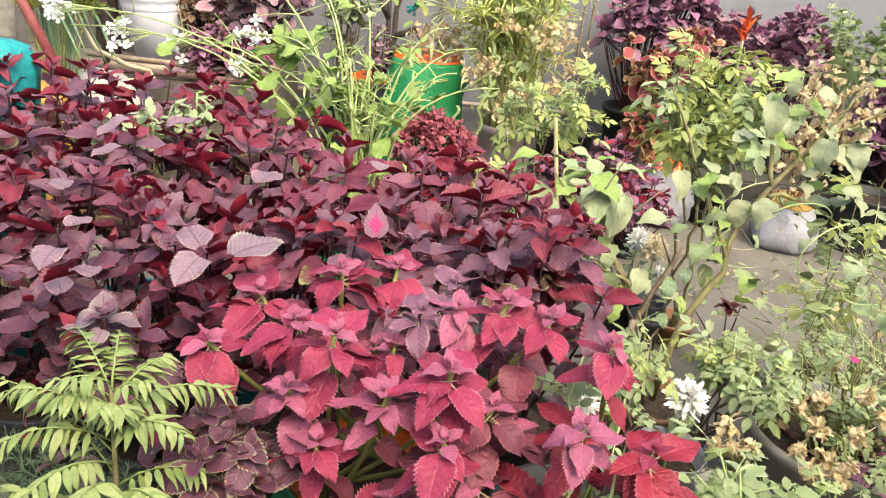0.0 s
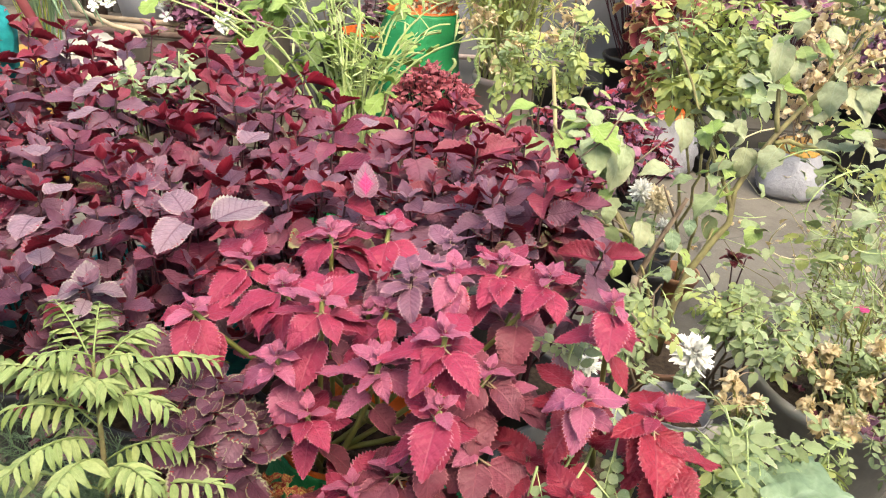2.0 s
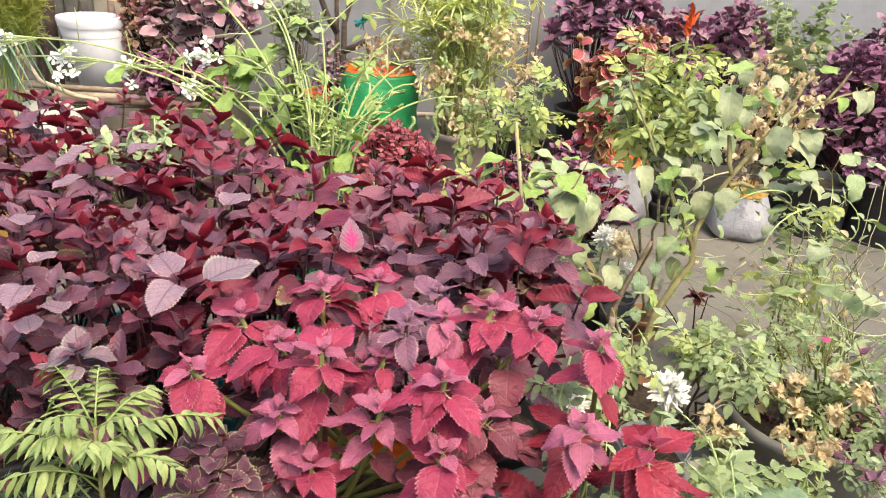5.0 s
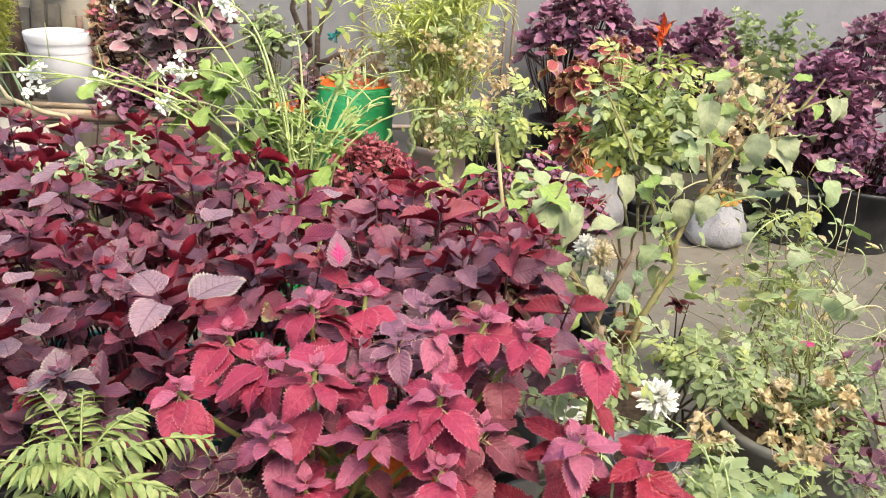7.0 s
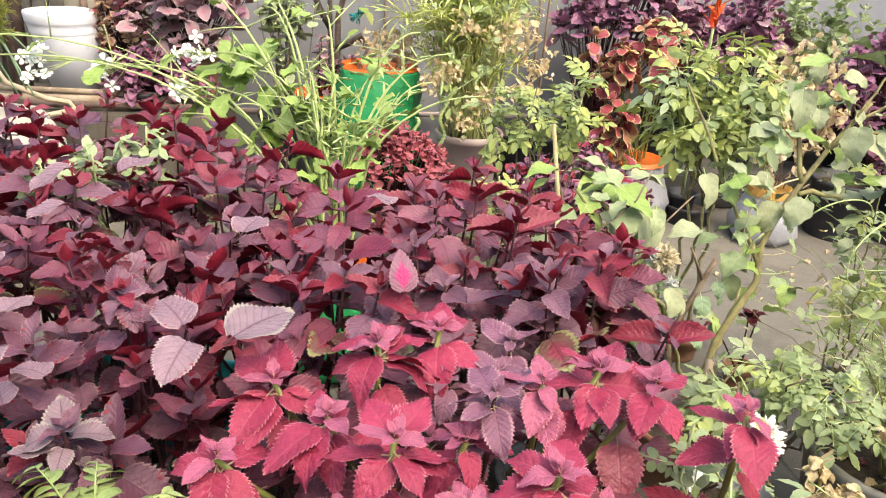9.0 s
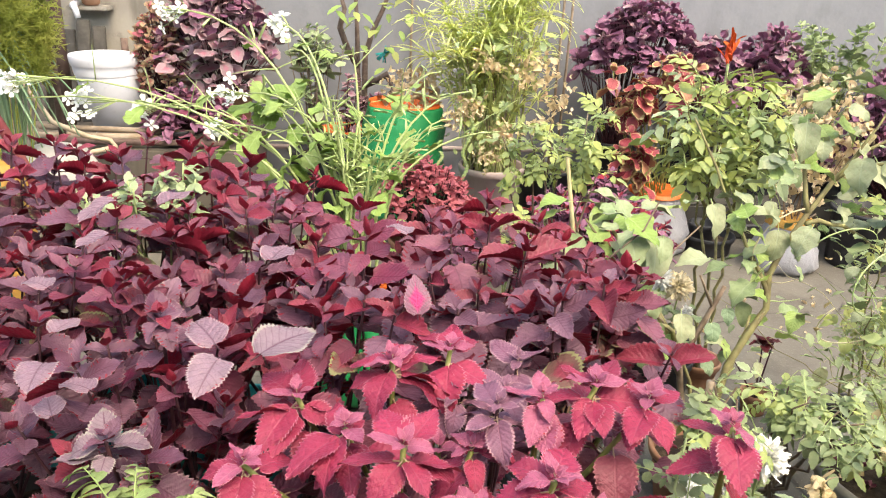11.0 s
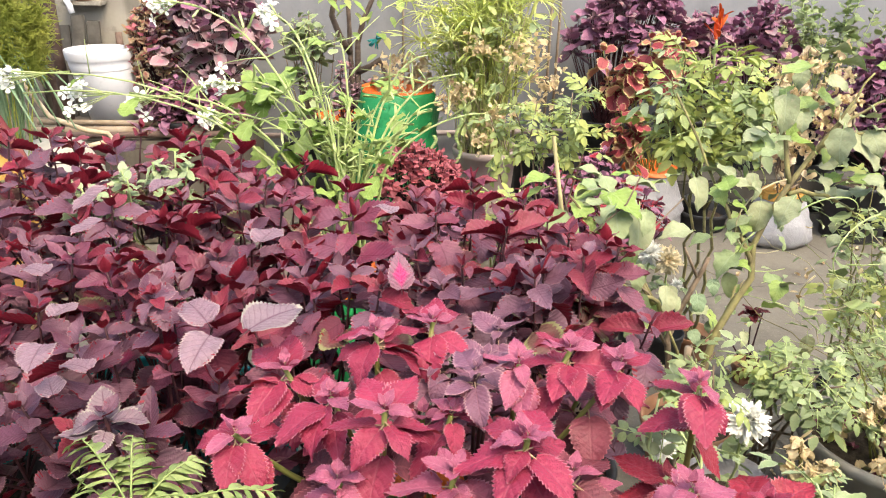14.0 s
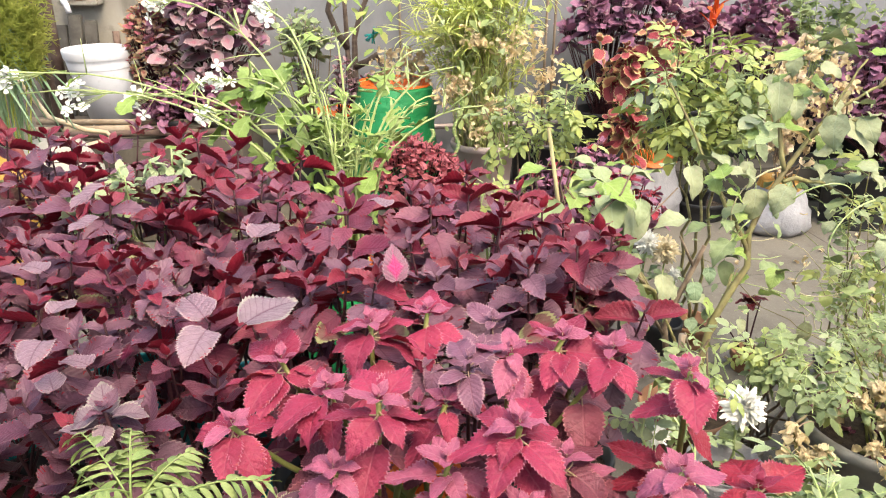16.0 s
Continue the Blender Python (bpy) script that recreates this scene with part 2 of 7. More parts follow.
HEART_LEAF = leaf_mat("pink_hearted_leaf", (0.30, 0.15, 0.21), (0.28, 0.13, 0.19), edge=(0.40, 0.26, 0.30), edge_at=0.95, heart=(0.52, 0.035, 0.18), heart_size=0.66, vein=(0.60, 0.06, 0.22), vein_amt=0.4)
SOFT_HEART = leaf_mat("soft_hearted_leaf", (0.26, 0.085, 0.115), (0.23, 0.075, 0.10), edge=(0.36, 0.22, 0.17), edge_at=0.92, heart=(0.42, 0.05, 0.12), heart_size=0.6, vein=(0.45, 0.05, 0.12), vein_amt=0.3)
# Plum leaf in a lighter tone: the highlight is put into its colour
LIT_LEAF = leaf_mat("lit_plum_leaf", (0.30, 0.19, 0.235), (0.26, 0.15, 0.195), edge=(0.44, 0.32, 0.33), edge_at=0.93, vein=(0.12, 0.04, 0.07), vein_amt=0.6, rough=0.45, trans=0.12, relief=0.5, n_veins=7.0, edge_gain=0.8)
PALE_EDGE_LEAF = leaf_mat("pale_edged_leaf", (0.29, 0.20, 0.24), (0.26, 0.17, 0.21), edge=(0.38, 0.34, 0.30), edge_at=0.88, vein=(0.13, 0.05, 0.09), vein_amt=0.8, relief=0.36, n_veins=9.0, edge_gain=0.85)
OLIVE_LEAF = leaf_mat("olive_edged_leaf", (0.22, 0.10, 0.10), (0.24, 0.13, 0.11), edge=(0.34, 0.36, 0.17), edge_at=0.80, heart=(0.30, 0.05, 0.09), heart_size=0.6, vein=(0.12, 0.03, 0.05), edge_gain=0.8)
RED_LEAF = leaf_mat("rose_red_leaf", (0.43, 0.044, 0.108), (0.32, 0.036, 0.084), edge=(0.54, 0.20, 0.27), edge_at=0.95, vein=(0.50, 0.14, 0.21), vein_amt=0.22, rough=0.42, trans=0.24, relief=0.42, n_veins=6.0, spec=0.3)
RED_OLD = leaf_mat("dull_red_leaf", (0.27, 0.058, 0.092), (0.19, 0.050, 0.076), edge=(0.44, 0.15, 0.18), edge_at=0.95, vein=(0.40, 0.12, 0.15), vein_amt=0.25, rough=0.46, trans=0.22, relief=0.4, n_veins=6.0)
RED_YOUNG = leaf_mat("pink_young_leaf", (0.46, 0.110, 0.205), (0.39, 0.095, 0.180), edge=(0.58, 0.24, 0.32), edge_at=0.94, vein=(0.58, 0.22, 0.31), vein_amt=0.3, rough=0.45, trans=0.22, n_veins=6.0)
RED_UNDER = leaf_mat("red_underside", (0.46, 0.042, 0.078), (0.4, 0.056, 0.078), vein=(0.5, 0.168, 0.182), rough=0.55, trans=0.3)
CRIMSON_LEAF = leaf_mat("crimson_leaf", (0.36, 0.020, 0.048), (0.27, 0.026, 0.050), edge=(0.46, 0.12, 0.16), edge_at=0.95, vein=(0.44, 0.10, 0.15), vein_amt=0.28, rough=0.44, trans=0.22, relief=0.4, n_veins=6.0)
MAUVE_LEAF = leaf_mat("mauve_leaf", (0.28, 0.115, 0.185), (0.24, 0.10, 0.16), edge=(0.42, 0.22, 0.27), vein=(0.22, 0.06, 0.10), rough=0.5)
PLUM_GREEN = leaf_mat("plum_leaf_green_edge", (0.12, 0.036, 0.070), (0.175, 0.066, 0.105), edge=(0.36, 0.36, 0.22), edge_at=0.90, vein=(0.07, 0.016, 0.036), vein_amt=0.4, rough=0.40, edge_gain=0.8, relief=0.3)
VARIEGATED = leaf_mat("red_leaf_yellow_edge", (0.36, 0.050, 0.070), (0.42, 0.085, 0.10), edge=(0.56, 0.38, 0.22), edge_at=0.86, vein=(0.17, 0.015, 0.03), vein_amt=0.5)
VARIEGATED_TOP = leaf_mat("bronze_leaf_yellow_edge", (0.50, 0.19, 0.13), (0.48, 0.25, 0.15), edge=(0.58, 0.46, 0.23), edge_at=0.74, vein=(0.28, 0.05, 0.05))
SPLASH_LEAF = leaf_mat("yellow_red_splash_leaf", (0.50, 0.37, 0.12), (0.46, 0.32, 0.12), blotch=(0.28, 0.035, 0.03), blotch_at=0.47)
FAR_PURPLE = leaf_mat("far_purple_leaf", (0.30, 0.112, 0.205), (0.38, 0.168, 0.278), edge=(0.37, 0.21, 0.28), edge_at=0.94, vein=(0.13, 0.04, 0.08), rough=0.42)
FAR_PINK = leaf_mat("far_mauve_leaf", (0.43, 0.28, 0.31), (0.38, 0.225, 0.265), edge=(0.52, 0.38, 0.40), edge_at=0.90, heart=(0.42, 0.17, 0.23), heart_size=0.45)
SMALL_RED = leaf_mat("small_red_leaf", (0.66, 0.21, 0.27), (0.58, 0.20, 0.25), edge=(0.68, 0.24, 0.27), edge_at=0.92, trans=0.5, mottle=0.4)
SEEDLING = leaf_mat("oxblood_leaf", (0.10, 0.006, 0.012), (0.12, 0.008, 0.016), vein=(0.06, 0.003, 0.006))
CURRY_LEAF = leaf_mat("curry_leaf", (0.25, 0.35, 0.12), (0.44, 0.50, 0.21), vein=(0.46, 0.52, 0.26), vein_amt=0.45, rough=0.42, trans=0.30, n_veins=8, relief=0.22)
ROSE_LEAF = leaf_mat("rose_leaf", (0.36, 0.46, 0.22), (0.48, 0.55, 0.31), edge=(0.43, 0.48, 0.27), edge_at=0.94, vein=(0.44, 0.52, 0.31), trans=0.52, rough=0.42, relief=0.22)
YELLOW_LEAF = leaf_mat("yellow_green_leaf", (0.62, 0.65, 0.22), (0.50, 0.59, 0.28), vein=(0.56, 0.60, 0.30), trans=0.54, rough=0.42, relief=0.22)
GREY_GREEN = leaf_mat("grey_green_leaf", (0.30, 0.39, 0.19), (0.42, 0.48, 0.28), vein=(0.44, 0.52, 0.36), vein_amt=0.3, trans=0.28, rough=0.55, relief=0.2, n_veins=5)
PALE_YELLOW = leaf_mat("pale_yellow_leaf", (0.60, 0.65, 0.25), (0.52, 0.62, 0.33), vein=(0.70, 0.73, 0.44), trans=0.55, rough=0.42, relief=0.2, mottle=0.35)
STRAW_BLOOM = leaf_mat("straw_blossom", (0.90, 0.76, 0.56), (0.88, 0.78, 0.54), blotch=(0.80, 0.56, 0.42), blotch_at=0.62, rough=0.8, trans=0.55, mottle=0.35)
DULL_POT = plain_mat("dusty_grey_pot", (0.26, 0.25, 0.235), (0.36, 0.345, 0.32), 14, 0.9, 0.5)
# Damp concrete, coloured darker still for the shade behind pots and bags
DARK_CONCRETE = plain_mat("damp_shaded_concrete", (0.06, 0.055, 0.05), (0.11, 0.10, 0.09), 6, 0.9, 0.4)
PALE_LEAF = leaf_mat("pale_felted_leaf", (0.38, 0.43, 0.26), (0.46, 0.48, 0.30), vein=(0.46, 0.52, 0.37), vein_amt=0.4, blotch=(0.44, 0.42, 0.28), blotch_at=0.60, trans=0.28, rough=0.62, relief=0.25, n_veins=5)
BRIGHT_GREEN = leaf_mat("bright_green_leaf", (0.31, 0.46, 0.11), (0.44, 0.56, 0.20), vein=(0.56, 0.66, 0.30), trans=0.36, rough=0.5, relief=0.4)
SQUASH_LEAF = leaf_mat("squash_leaf", (0.21, 0.31, 0.18), (0.27, 0.36, 0.22), vein=(0.33, 0.42, 0.28), vein_amt=0.55, trans=0.2, rough=0.5, n_veins=4, relief=0.5)
CREAM_LEAF = leaf_mat("cream_green_leaf", (0.36, 0.46, 0.24), (0.46, 0.53, 0.32), edge=(0.54, 0.57, 0.40), edge_at=0.86, trans=0.3, mottle=0.35)
DRY_LEAF = leaf_mat("dry_leaf", (0.78, 0.64, 0.40), (0.86, 0.74, 0.50), edge=(0.66, 0.50, 0.30), edge_at=0.9, blotch=(0.58, 0.38, 0.24), blotch_at=0.68, rough=0.8, trans=0.5, mottle=0.35)
DRY_PINK = leaf_mat("withered_leaf", (0.82, 0.69, 0.49), (0.78, 0.62, 0.44), edge=(0.78, 0.70, 0.54), edge_at=0.80, blotch=(0.50, 0.24, 0.20), blotch_at=0.57, rough=0.8, trans=0.4, mottle=0.35)
BRONZE_LEAF = leaf_mat("rosy_bronze_leaf", (0.58, 0.35, 0.27), (0.48, 0.40, 0.22), edge=(0.56, 0.40, 0.26), edge_at=0.9, heart=(0.48, 0.18, 0.16), heart_size=0.5, trans=0.35)
ONION = plain_mat("onion_leaf", (0.26, 0.40, 0.24), (0.36, 0.50, 0.32), 8, 0.5, 0.1, trans=0.15)
FERN = plain_mat("fern", (0.30, 0.36, 0.06), (0.46, 0.46, 0.11), 8, 0.7, 0.1, trans=0.25)
DILL = plain_mat("dill", (0.16, 0.25, 0.14), (0.26, 0.36, 0.22), 8, 0.7, 0.1, trans=0.2)
BLADE = plain_mat("thin_blade", (0.72, 0.78, 0.30), (0.82, 0.83, 0.46), 8, 0.6, 0.1, trans=0.5)
WHITE_PETAL = plain_mat("white_petal", (0.94, 0.93, 0.89), (0.94, 0.94, 0.91), 30, 0.6, 0.05, trans=0.3)
CREAM_PETAL = plain_mat("faded_petal", (0.86, 0.74, 0.50), (0.92, 0.84, 0.66), 30, 0.7, 0.1, trans=0.3)
CANNA_PETAL = plain_mat("orange_petal", (0.75, 0.09, 0.015), (0.70, 0.16, 0.03), 20, 0.5, 0.1, trans=0.3)
PINK_PETAL = plain_mat("pink_petal", (0.55, 0.05, 0.20), (0.60, 0.1, 0.25), 20, 0.5, 0.1, trans=0.3)


# ---- mesh helpers ----
UP = Vector((0, 0, 1))


def root_thing(name, at, label, category="plant", group="", kind=""):
    return tagged_at(new(name), at, label, category, group, kind)


def tagged_at(ob, at, label, category, group, kind):
    ob.location = at
    ob.empty_display_size = 0.1
    return tagged(ob, label, category, group, kind)


def part(name, bm, material, parent, label="", smooth=True):
    """Links a bmesh, in world coordinates, as one mesh object under a thing."""
    me = bpy.data.meshes.new(name)
    bm.to_mesh(me)
    bm.free()
    for m in material if isinstance(material, (list, tuple)) else [material]:
        me.materials.append(m)
    if smooth:
        me.polygons.foreach_set("use_smooth", [True] * len(me.polygons))
    return hang(new(name, me), parent, label)


def hang(ob, parent, label=""):
    if parent is not None:
        ob.parent = parent
        o = parent.location.copy()
        if parent.parent is not None:
            o += parent.parent.location
        ob.location = ob.location - o
    if label:
        ob["label"] = label
    return ob


def tube_into(bm, pts, r0, r1, sides=6, mat=0):
    """A tapered round rod along the points."""
    pts = [Vector(p) for p in pts]
    rings = []
    side = None
    for i, p in enumerate(pts):
        d = (pts[min(i + 1, len(pts) - 1)] - pts[max(i - 1, 0)]).normalized()
        if side is None:
            side = d.cross(Vector((0.31, 0.87, 0.2))).normalized()
        side = (side - d * side.dot(d)).normalized()
        up = d.cross(side)
        r = r0 + (r1 - r0) * i / max(1, len(pts) - 1)
        rings.append([bm.verts.new(p + r * (math.cos(a) * side + math.sin(a) * up)) for a in [2 * math.pi * k / sides for k in range(sides)]])
    for a, b in zip(rings, rings[1:]):
        for k in range(sides):
            bm.faces.new((a[k], a[(k + 1) % sides], b[(k + 1) % sides], b[k])).material_index = mat
    bm.faces.new(rings[0][::-1]).material_index = mat
    bm.faces.new(rings[-1]).material_index = mat


def bend(a, b, sag=0.0, n=7, wob=0.0, rng=random):
    """Points on a curve from a to b that rises first (sag > 0: bows upward)."""
    a, b = Vector(a), Vector(b)
    c = (a + b) / 2 + UP * sag
    pts = []
    for i in range(n):
        t = i / (n - 1)
        p = a * (1 - t) ** 2 + c * 2 * t * (1 - t) + b * t * t
        if 0 < i < n - 1 and wob:
            p += Vector((rng.uniform(-wob, wob), rng.uniform(-wob, wob), rng.uniform(-wob, wob)))
        pts.append(p)
    return pts


def tube(name, pts, r0, r1, material, parent, sides=6, label=""):
    bm = bmesh.new()
    tube_into(bm, pts, r0, r1, sides)
    return part(name, bm, material, parent, label)


def lathe(name, at, profile, material, parent, sides=28, wob=0.0, seed=0, squash=1.0, label="", lean=0.0):
    """Turns a profile [(r, z), ...] round the upright through at; wob makes it uneven."""
    bm = bmesh.new()
    at = Vector(at)
    rings = []
    for r, z in profile:
        ring = []
        for k in range(sides):
            a = 2 * math.pi * k / sides
            rr = r
            if wob:
                rr += wob * r * noise.noise(Vector((math.cos(a) * 1.8 + seed, math.sin(a) * 1.8, z * 9 + seed)))
                rr += 0.4 * wob * r * noise.noise(Vector((math.cos(a) * 5 + seed, math.sin(a) * 5, z * 22 + seed)))
            ring.append(bm.verts.new(at + Vector((rr * math.cos(a) + lean * z, rr * math.sin(a) * squash, z))))
        rings.append(ring)
    for a, b in zip(rings, rings[1:]):
        for k in range(sides):
            bm.faces.new((a[k], a[(k + 1) % sides], b[(k + 1) % sides], b[k]))
    bm.faces.new(rings[0][::-1])
    if profile[-1][0] > 0.003:
        bm.faces.new(rings[-1])
    return part(name, bm, material, parent, label)


def box_into(bm, lo, hi, bevel=0.0):
    b2 = bmesh.new()
    bmesh.ops.create_cube(b2, size=1)
    lo, hi = Vector(lo), Vector(hi)
    for v in b2.verts:
        v.co = Vector(((lo[i] + hi[i]) / 2 + v.co[i] * (hi[i] - lo[i]) for i in range(3)))
    if bevel:
        bmesh.ops.bevel(b2, geom=b2.edges[:], offset=bevel, segments=2, affect="EDGES")
    me = bpy.data.meshes.new("tmp")
    b2.to_mesh(me)
    b2.free()
    bm.from_mesh(me)
    bpy.data.meshes.remove(me)


# ---- leaves ----
class Leaf:
    """A leaf of length 1 along +y with an upper and a lower skin and a stalk. Faces carry 0 upper, 1 lower, 2 stalk."""

    def __init__(self, n=14, w=0.62, a=0.45, b=0.75, tooth=0.07, droop=0.6, fold=0.12, stalk=0.14, wave=0.015, lobes=0.0, lobe_n=3.0,
                 thick=0.012, cols=2, twist=0.0, crumple=0.0, seed=0, stalk_r=0.012, pucker=0.0, veins=6.0):
        peak = (a / (a + b)) ** a * (b / (a + b)) ** b
        co, uv, faces, mats = [], [], [], []
        rng = random.Random(seed)
        ph = rng.uniform(0, 6)
        m = 2 * cols + 1
        for skin in (0, 1):
            for i in range(n + 1):
                u = i / n
                uu = 0.012 + 0.976 * u
                hw = 0.5 * w * (uu ** a) * ((1 - uu) ** b) / peak
                hw *= 1 + lobes * math.sin(2 * math.pi * lobe_n * u + 0.6)
                th = droop * u
                run = (1 - stalk) * u
                for j in range(-cols, cols + 1):
                    v = j / cols
                    edge = 1.0
                    if abs(j) == cols and tooth:
                        edge = 1 + tooth * (1 if i % 2 else -1)
                    x = hw * v * edge
                    y = run - (0.03 * (1 - stalk) if (abs(j) == cols and tooth and i % 2 == 0) else 0)
                    z = fold * abs(x) + wave * math.sin(9 * u + ph + (2 if j > 0 else 0)) * v * v
                    if crumple:
                        z += crumple * noise.noise(Vector((x * 9 + seed, y * 7, 0.3)))
                        x += 0.6 * crumple * noise.noise(Vector((x * 7, y * 6 + seed, 4.3)))
                    if pucker:
                        ph2 = veins * (u - 0.27 * abs(v)) + 0.2
                        z += pucker * abs(math.sin(math.pi * ph2)) * (1 - 0.6 * abs(v)) * min(1.0, 6 * (1 - u)) * min(1.0, 8 * abs(v) + 0.1)
                    tw = twist * u
                    x, z = x * math.cos(tw) - z * math.sin(tw), x * math.sin(tw) + z * math.cos(tw)
                    z -= skin * thick * (1 - 0.85 * v * v)
                    if droop:
                        k = 1 / droop
                        yc = k * math.sin(th) * (1 - stalk) + (y - run) + z * math.sin(th)
                        zc = -k * (1 - math.cos(th)) * (1 - stalk) + z * math.cos(th)
                    else:
                        yc, zc = y, z
                    co.append((x, stalk + yc, zc))
                    uv.append((u, v * 0.5 + 0.5))
            base = skin * (n + 1) * m
            for i in range(n):
                for j in range(m - 1):
                    q = (base + i * m + j, base + i * m + j + 1, base + (i + 1) * m + j + 1, base + (i + 1) * m + j)
                    faces.append(q if skin == 0 else q[::-1])
                    mats.append(skin)
        if stalk > 0:
            b0 = len(co)
            for y in (0.0, stalk + 0.03):
                for k in range(3):
                    an = 2 * math.pi * k / 3
                    co.append((stalk_r * math.cos(an), y, stalk_r * math.sin(an) - 0.006))
                    uv.append((0.5, 0.5))
            for k in range(3):
                faces.append((b0 + k, b0 + (k + 1) % 3, b0 + 3 + (k + 1) % 3, b0 + 3 + k))
                mats.append(2)
        self.co, self.uv, self.faces, self.mats = np.array(co), np.array(uv), np.array(faces), np.array(mats)

    def mesh(self, name, materials):
        return mesh_from(name, self.co, self.faces, self.uv, self.mats, materials)


def mesh_from(name, co, faces, uv, mats, materials):
    me = bpy.data.meshes.new(name)
    nf = len(faces)
    me.vertices.add(len(co))
    me.vertices.foreach_set("co", np.asarray(co, np.float32).ravel())
    me.loops.add(nf * 4)
    me.loops.foreach_set("vertex_index", faces.ravel().astype(np.int32))
    me.polygons.add(nf)
    me.polygons.foreach_set("loop_start", np.arange(0, nf * 4, 4, dtype=np.int32))
    me.polygons.foreach_set("material_index", np.asarray(mats, np.int32))
    me.polygons.foreach_set("use_smooth", np.ones(nf, bool))
    layer = me.uv_layers.new(name="UVMap")
    layer.data.foreach_set("uv", np.asarray(uv, np.float32)[faces.ravel()].ravel())
    for m in materials:
        me.materials.append(m)
    me.update(calc_edges=True)
    return me


class Foliage:
    """Collects many small leaves into one mesh."""

    def __init__(self):
        self.co, self.uv, self.faces, self.mats, self.n = [], [], [], [], 0

    def add(self, leaf, m, mat_shift=0):
        mm = np.array(m)
        self.co.append(leaf.co @ mm[:3, :3].T + mm[:3, 3])
        self.uv.append(leaf.uv)
        self.faces.append(leaf.faces + self.n)
        self.mats.append(leaf.mats + mat_shift)
        self.n += len(leaf.co)

    def finish(self, name, materials, parent, label="", kind=""):
        if not self.co:
            return None
        me = mesh_from(name, np.concatenate(self.co), np.concatenate(self.faces), np.concatenate(self.uv), np.concatenate(self.mats), materials)
        ob = hang(new(name, me), parent, label)
        if kind:
            ob["kind"] = kind
        return ob


def leaf_at(p, az, elev, roll, s):
    """az: degrees from +y towards -x; elev: degrees that the leaf points up."""
    return Matrix.LocRotScale(p, Matrix.Rotation(radians(az), 3, "Z") @ Matrix.Rotation(radians(elev), 3, "X") @ Matrix.Rotation(radians(roll), 3, "Y"), (s, s, s))


def sunward(az):
    """Rise of a leaf that bears az when its blade turns to the light from the south."""
    return 26 * math.cos(radians(az))


def place_leaf(mesh, m, parent, name="leaf"):
    ob = bpy.data.objects.new(name, mesh)
    scene.collection.objects.link(ob)
    ob.parent = parent
    m = m.copy()
    m.translation = m.translation - parent.location
    ob.matrix_basis = m
    return ob


def coleus_kinds(count, materials, seed, **kw):
    """Differently bent leaves of one kind: the shapes, and meshes for each list of materials."""
    rng = random.Random(seed)
    shapes = []
    for i in range(count):
        opt = dict(droop=rng.choice((-0.45, -0.25, 0.15, 0.35, 0.55, 0.75, 0.95)) + rng.uniform(-0.05, 0.05), fold=rng.uniform(0.05, 0.42), wave=rng.uniform(0.02, 0.05), twist=rng.uniform(-0.35, 0.35), w=rng.uniform(0.50, 0.64), seed=seed + i)
        opt.update({k: rng.uniform(*v) if isinstance(v, tuple) else v for k, v in kw.items()})
        shapes.append(Leaf(**opt))
    return shapes, [[s.mesh("leaf", m) for s in shapes] for m in materials]


def shoot(rng, parent, base, tip, size, nodes, meshes=None, foliage=None, shapes=None, shifts=None, stem_mat=None, stem_r=0.004, reach=1.0, tilt=0.35, az0=None, keep=1.0, low_elev=-18, top_elev=55, gap=1.0, power=0.8):
    """A stem with crossed pairs of leaves that crowd towards its tip. meshes or shifts: a list from the youngest pair down."""
    base, tip = Vector(base), Vector(tip)
    pts = bend(base, tip, 0.0, 6)
    mid = base.lerp(tip, 0.5) + Vector(((tip.x - base.x) * 0.22, (tip.y - base.y) * 0.22, 0))
    pts = [base * (1 - t) ** 2 + mid * 2 * t * (1 - t) + tip * t * t for t in [k / 6 for k in range(7)]]
    if stem_mat is not None:
        tube("stem", pts, stem_r * 1.3, stem_r * 0.7, stem_mat, parent, 5)
    length = sum((b - a).length for a, b in zip(pts, pts[1:]))
    axis = (pts[-1] - pts[-2]).normalized()
    lean = Vector((0, 0, 1)).rotation_difference(axis).to_matrix()
    lean = Matrix.Identity(3).lerp(lean, tilt)
    az = rng.uniform(0, 360) if az0 is None else az0
    down = 0.0
    sizes = (0.36, 0.56, 0.80, 1.0, 1.05, 0.95, 0.85)
    gaps = (0.002, 0.009, 0.018, 0.034, 0.054, 0.066, 0.07)
    for i in range(nodes):
        k = min(i, 6)
        down += gaps[k] * gap * size / 0.09
        if down > length * 0.9:
            break
        t = 1 - down / length
        p = base * (1 - t) ** 2 + mid * 2 * t * (1 - t) + tip * t * t
        elev0 = top_elev + (low_elev - top_elev) * min(1.0, i / max(1, nodes - 1)) ** power
        for half in (0, 180):
            if i > 1 and rng.random() > keep:
                continue
            s = size * sizes[k] * rng.uniform(0.8, 1.15) * reach
            a = az + half + rng.uniform(-16, 16)
            m = leaf_at((0, 0, 0), a, elev0 + rng.uniform(-26, 26), rng.uniform(-38, 38), s)
            m = lean.to_4x4() @ m
            m.translation = p
            if meshes is not None:
                pool = meshes[min(i, len(meshes) - 1)]
                place_leaf(rng.choice(pool), m, parent)
            else:
                foliage.add(rng.choice(shapes), m, shifts[min(i, len(shifts) - 1)])
        az += 90 + rng.uniform(-12, 12)


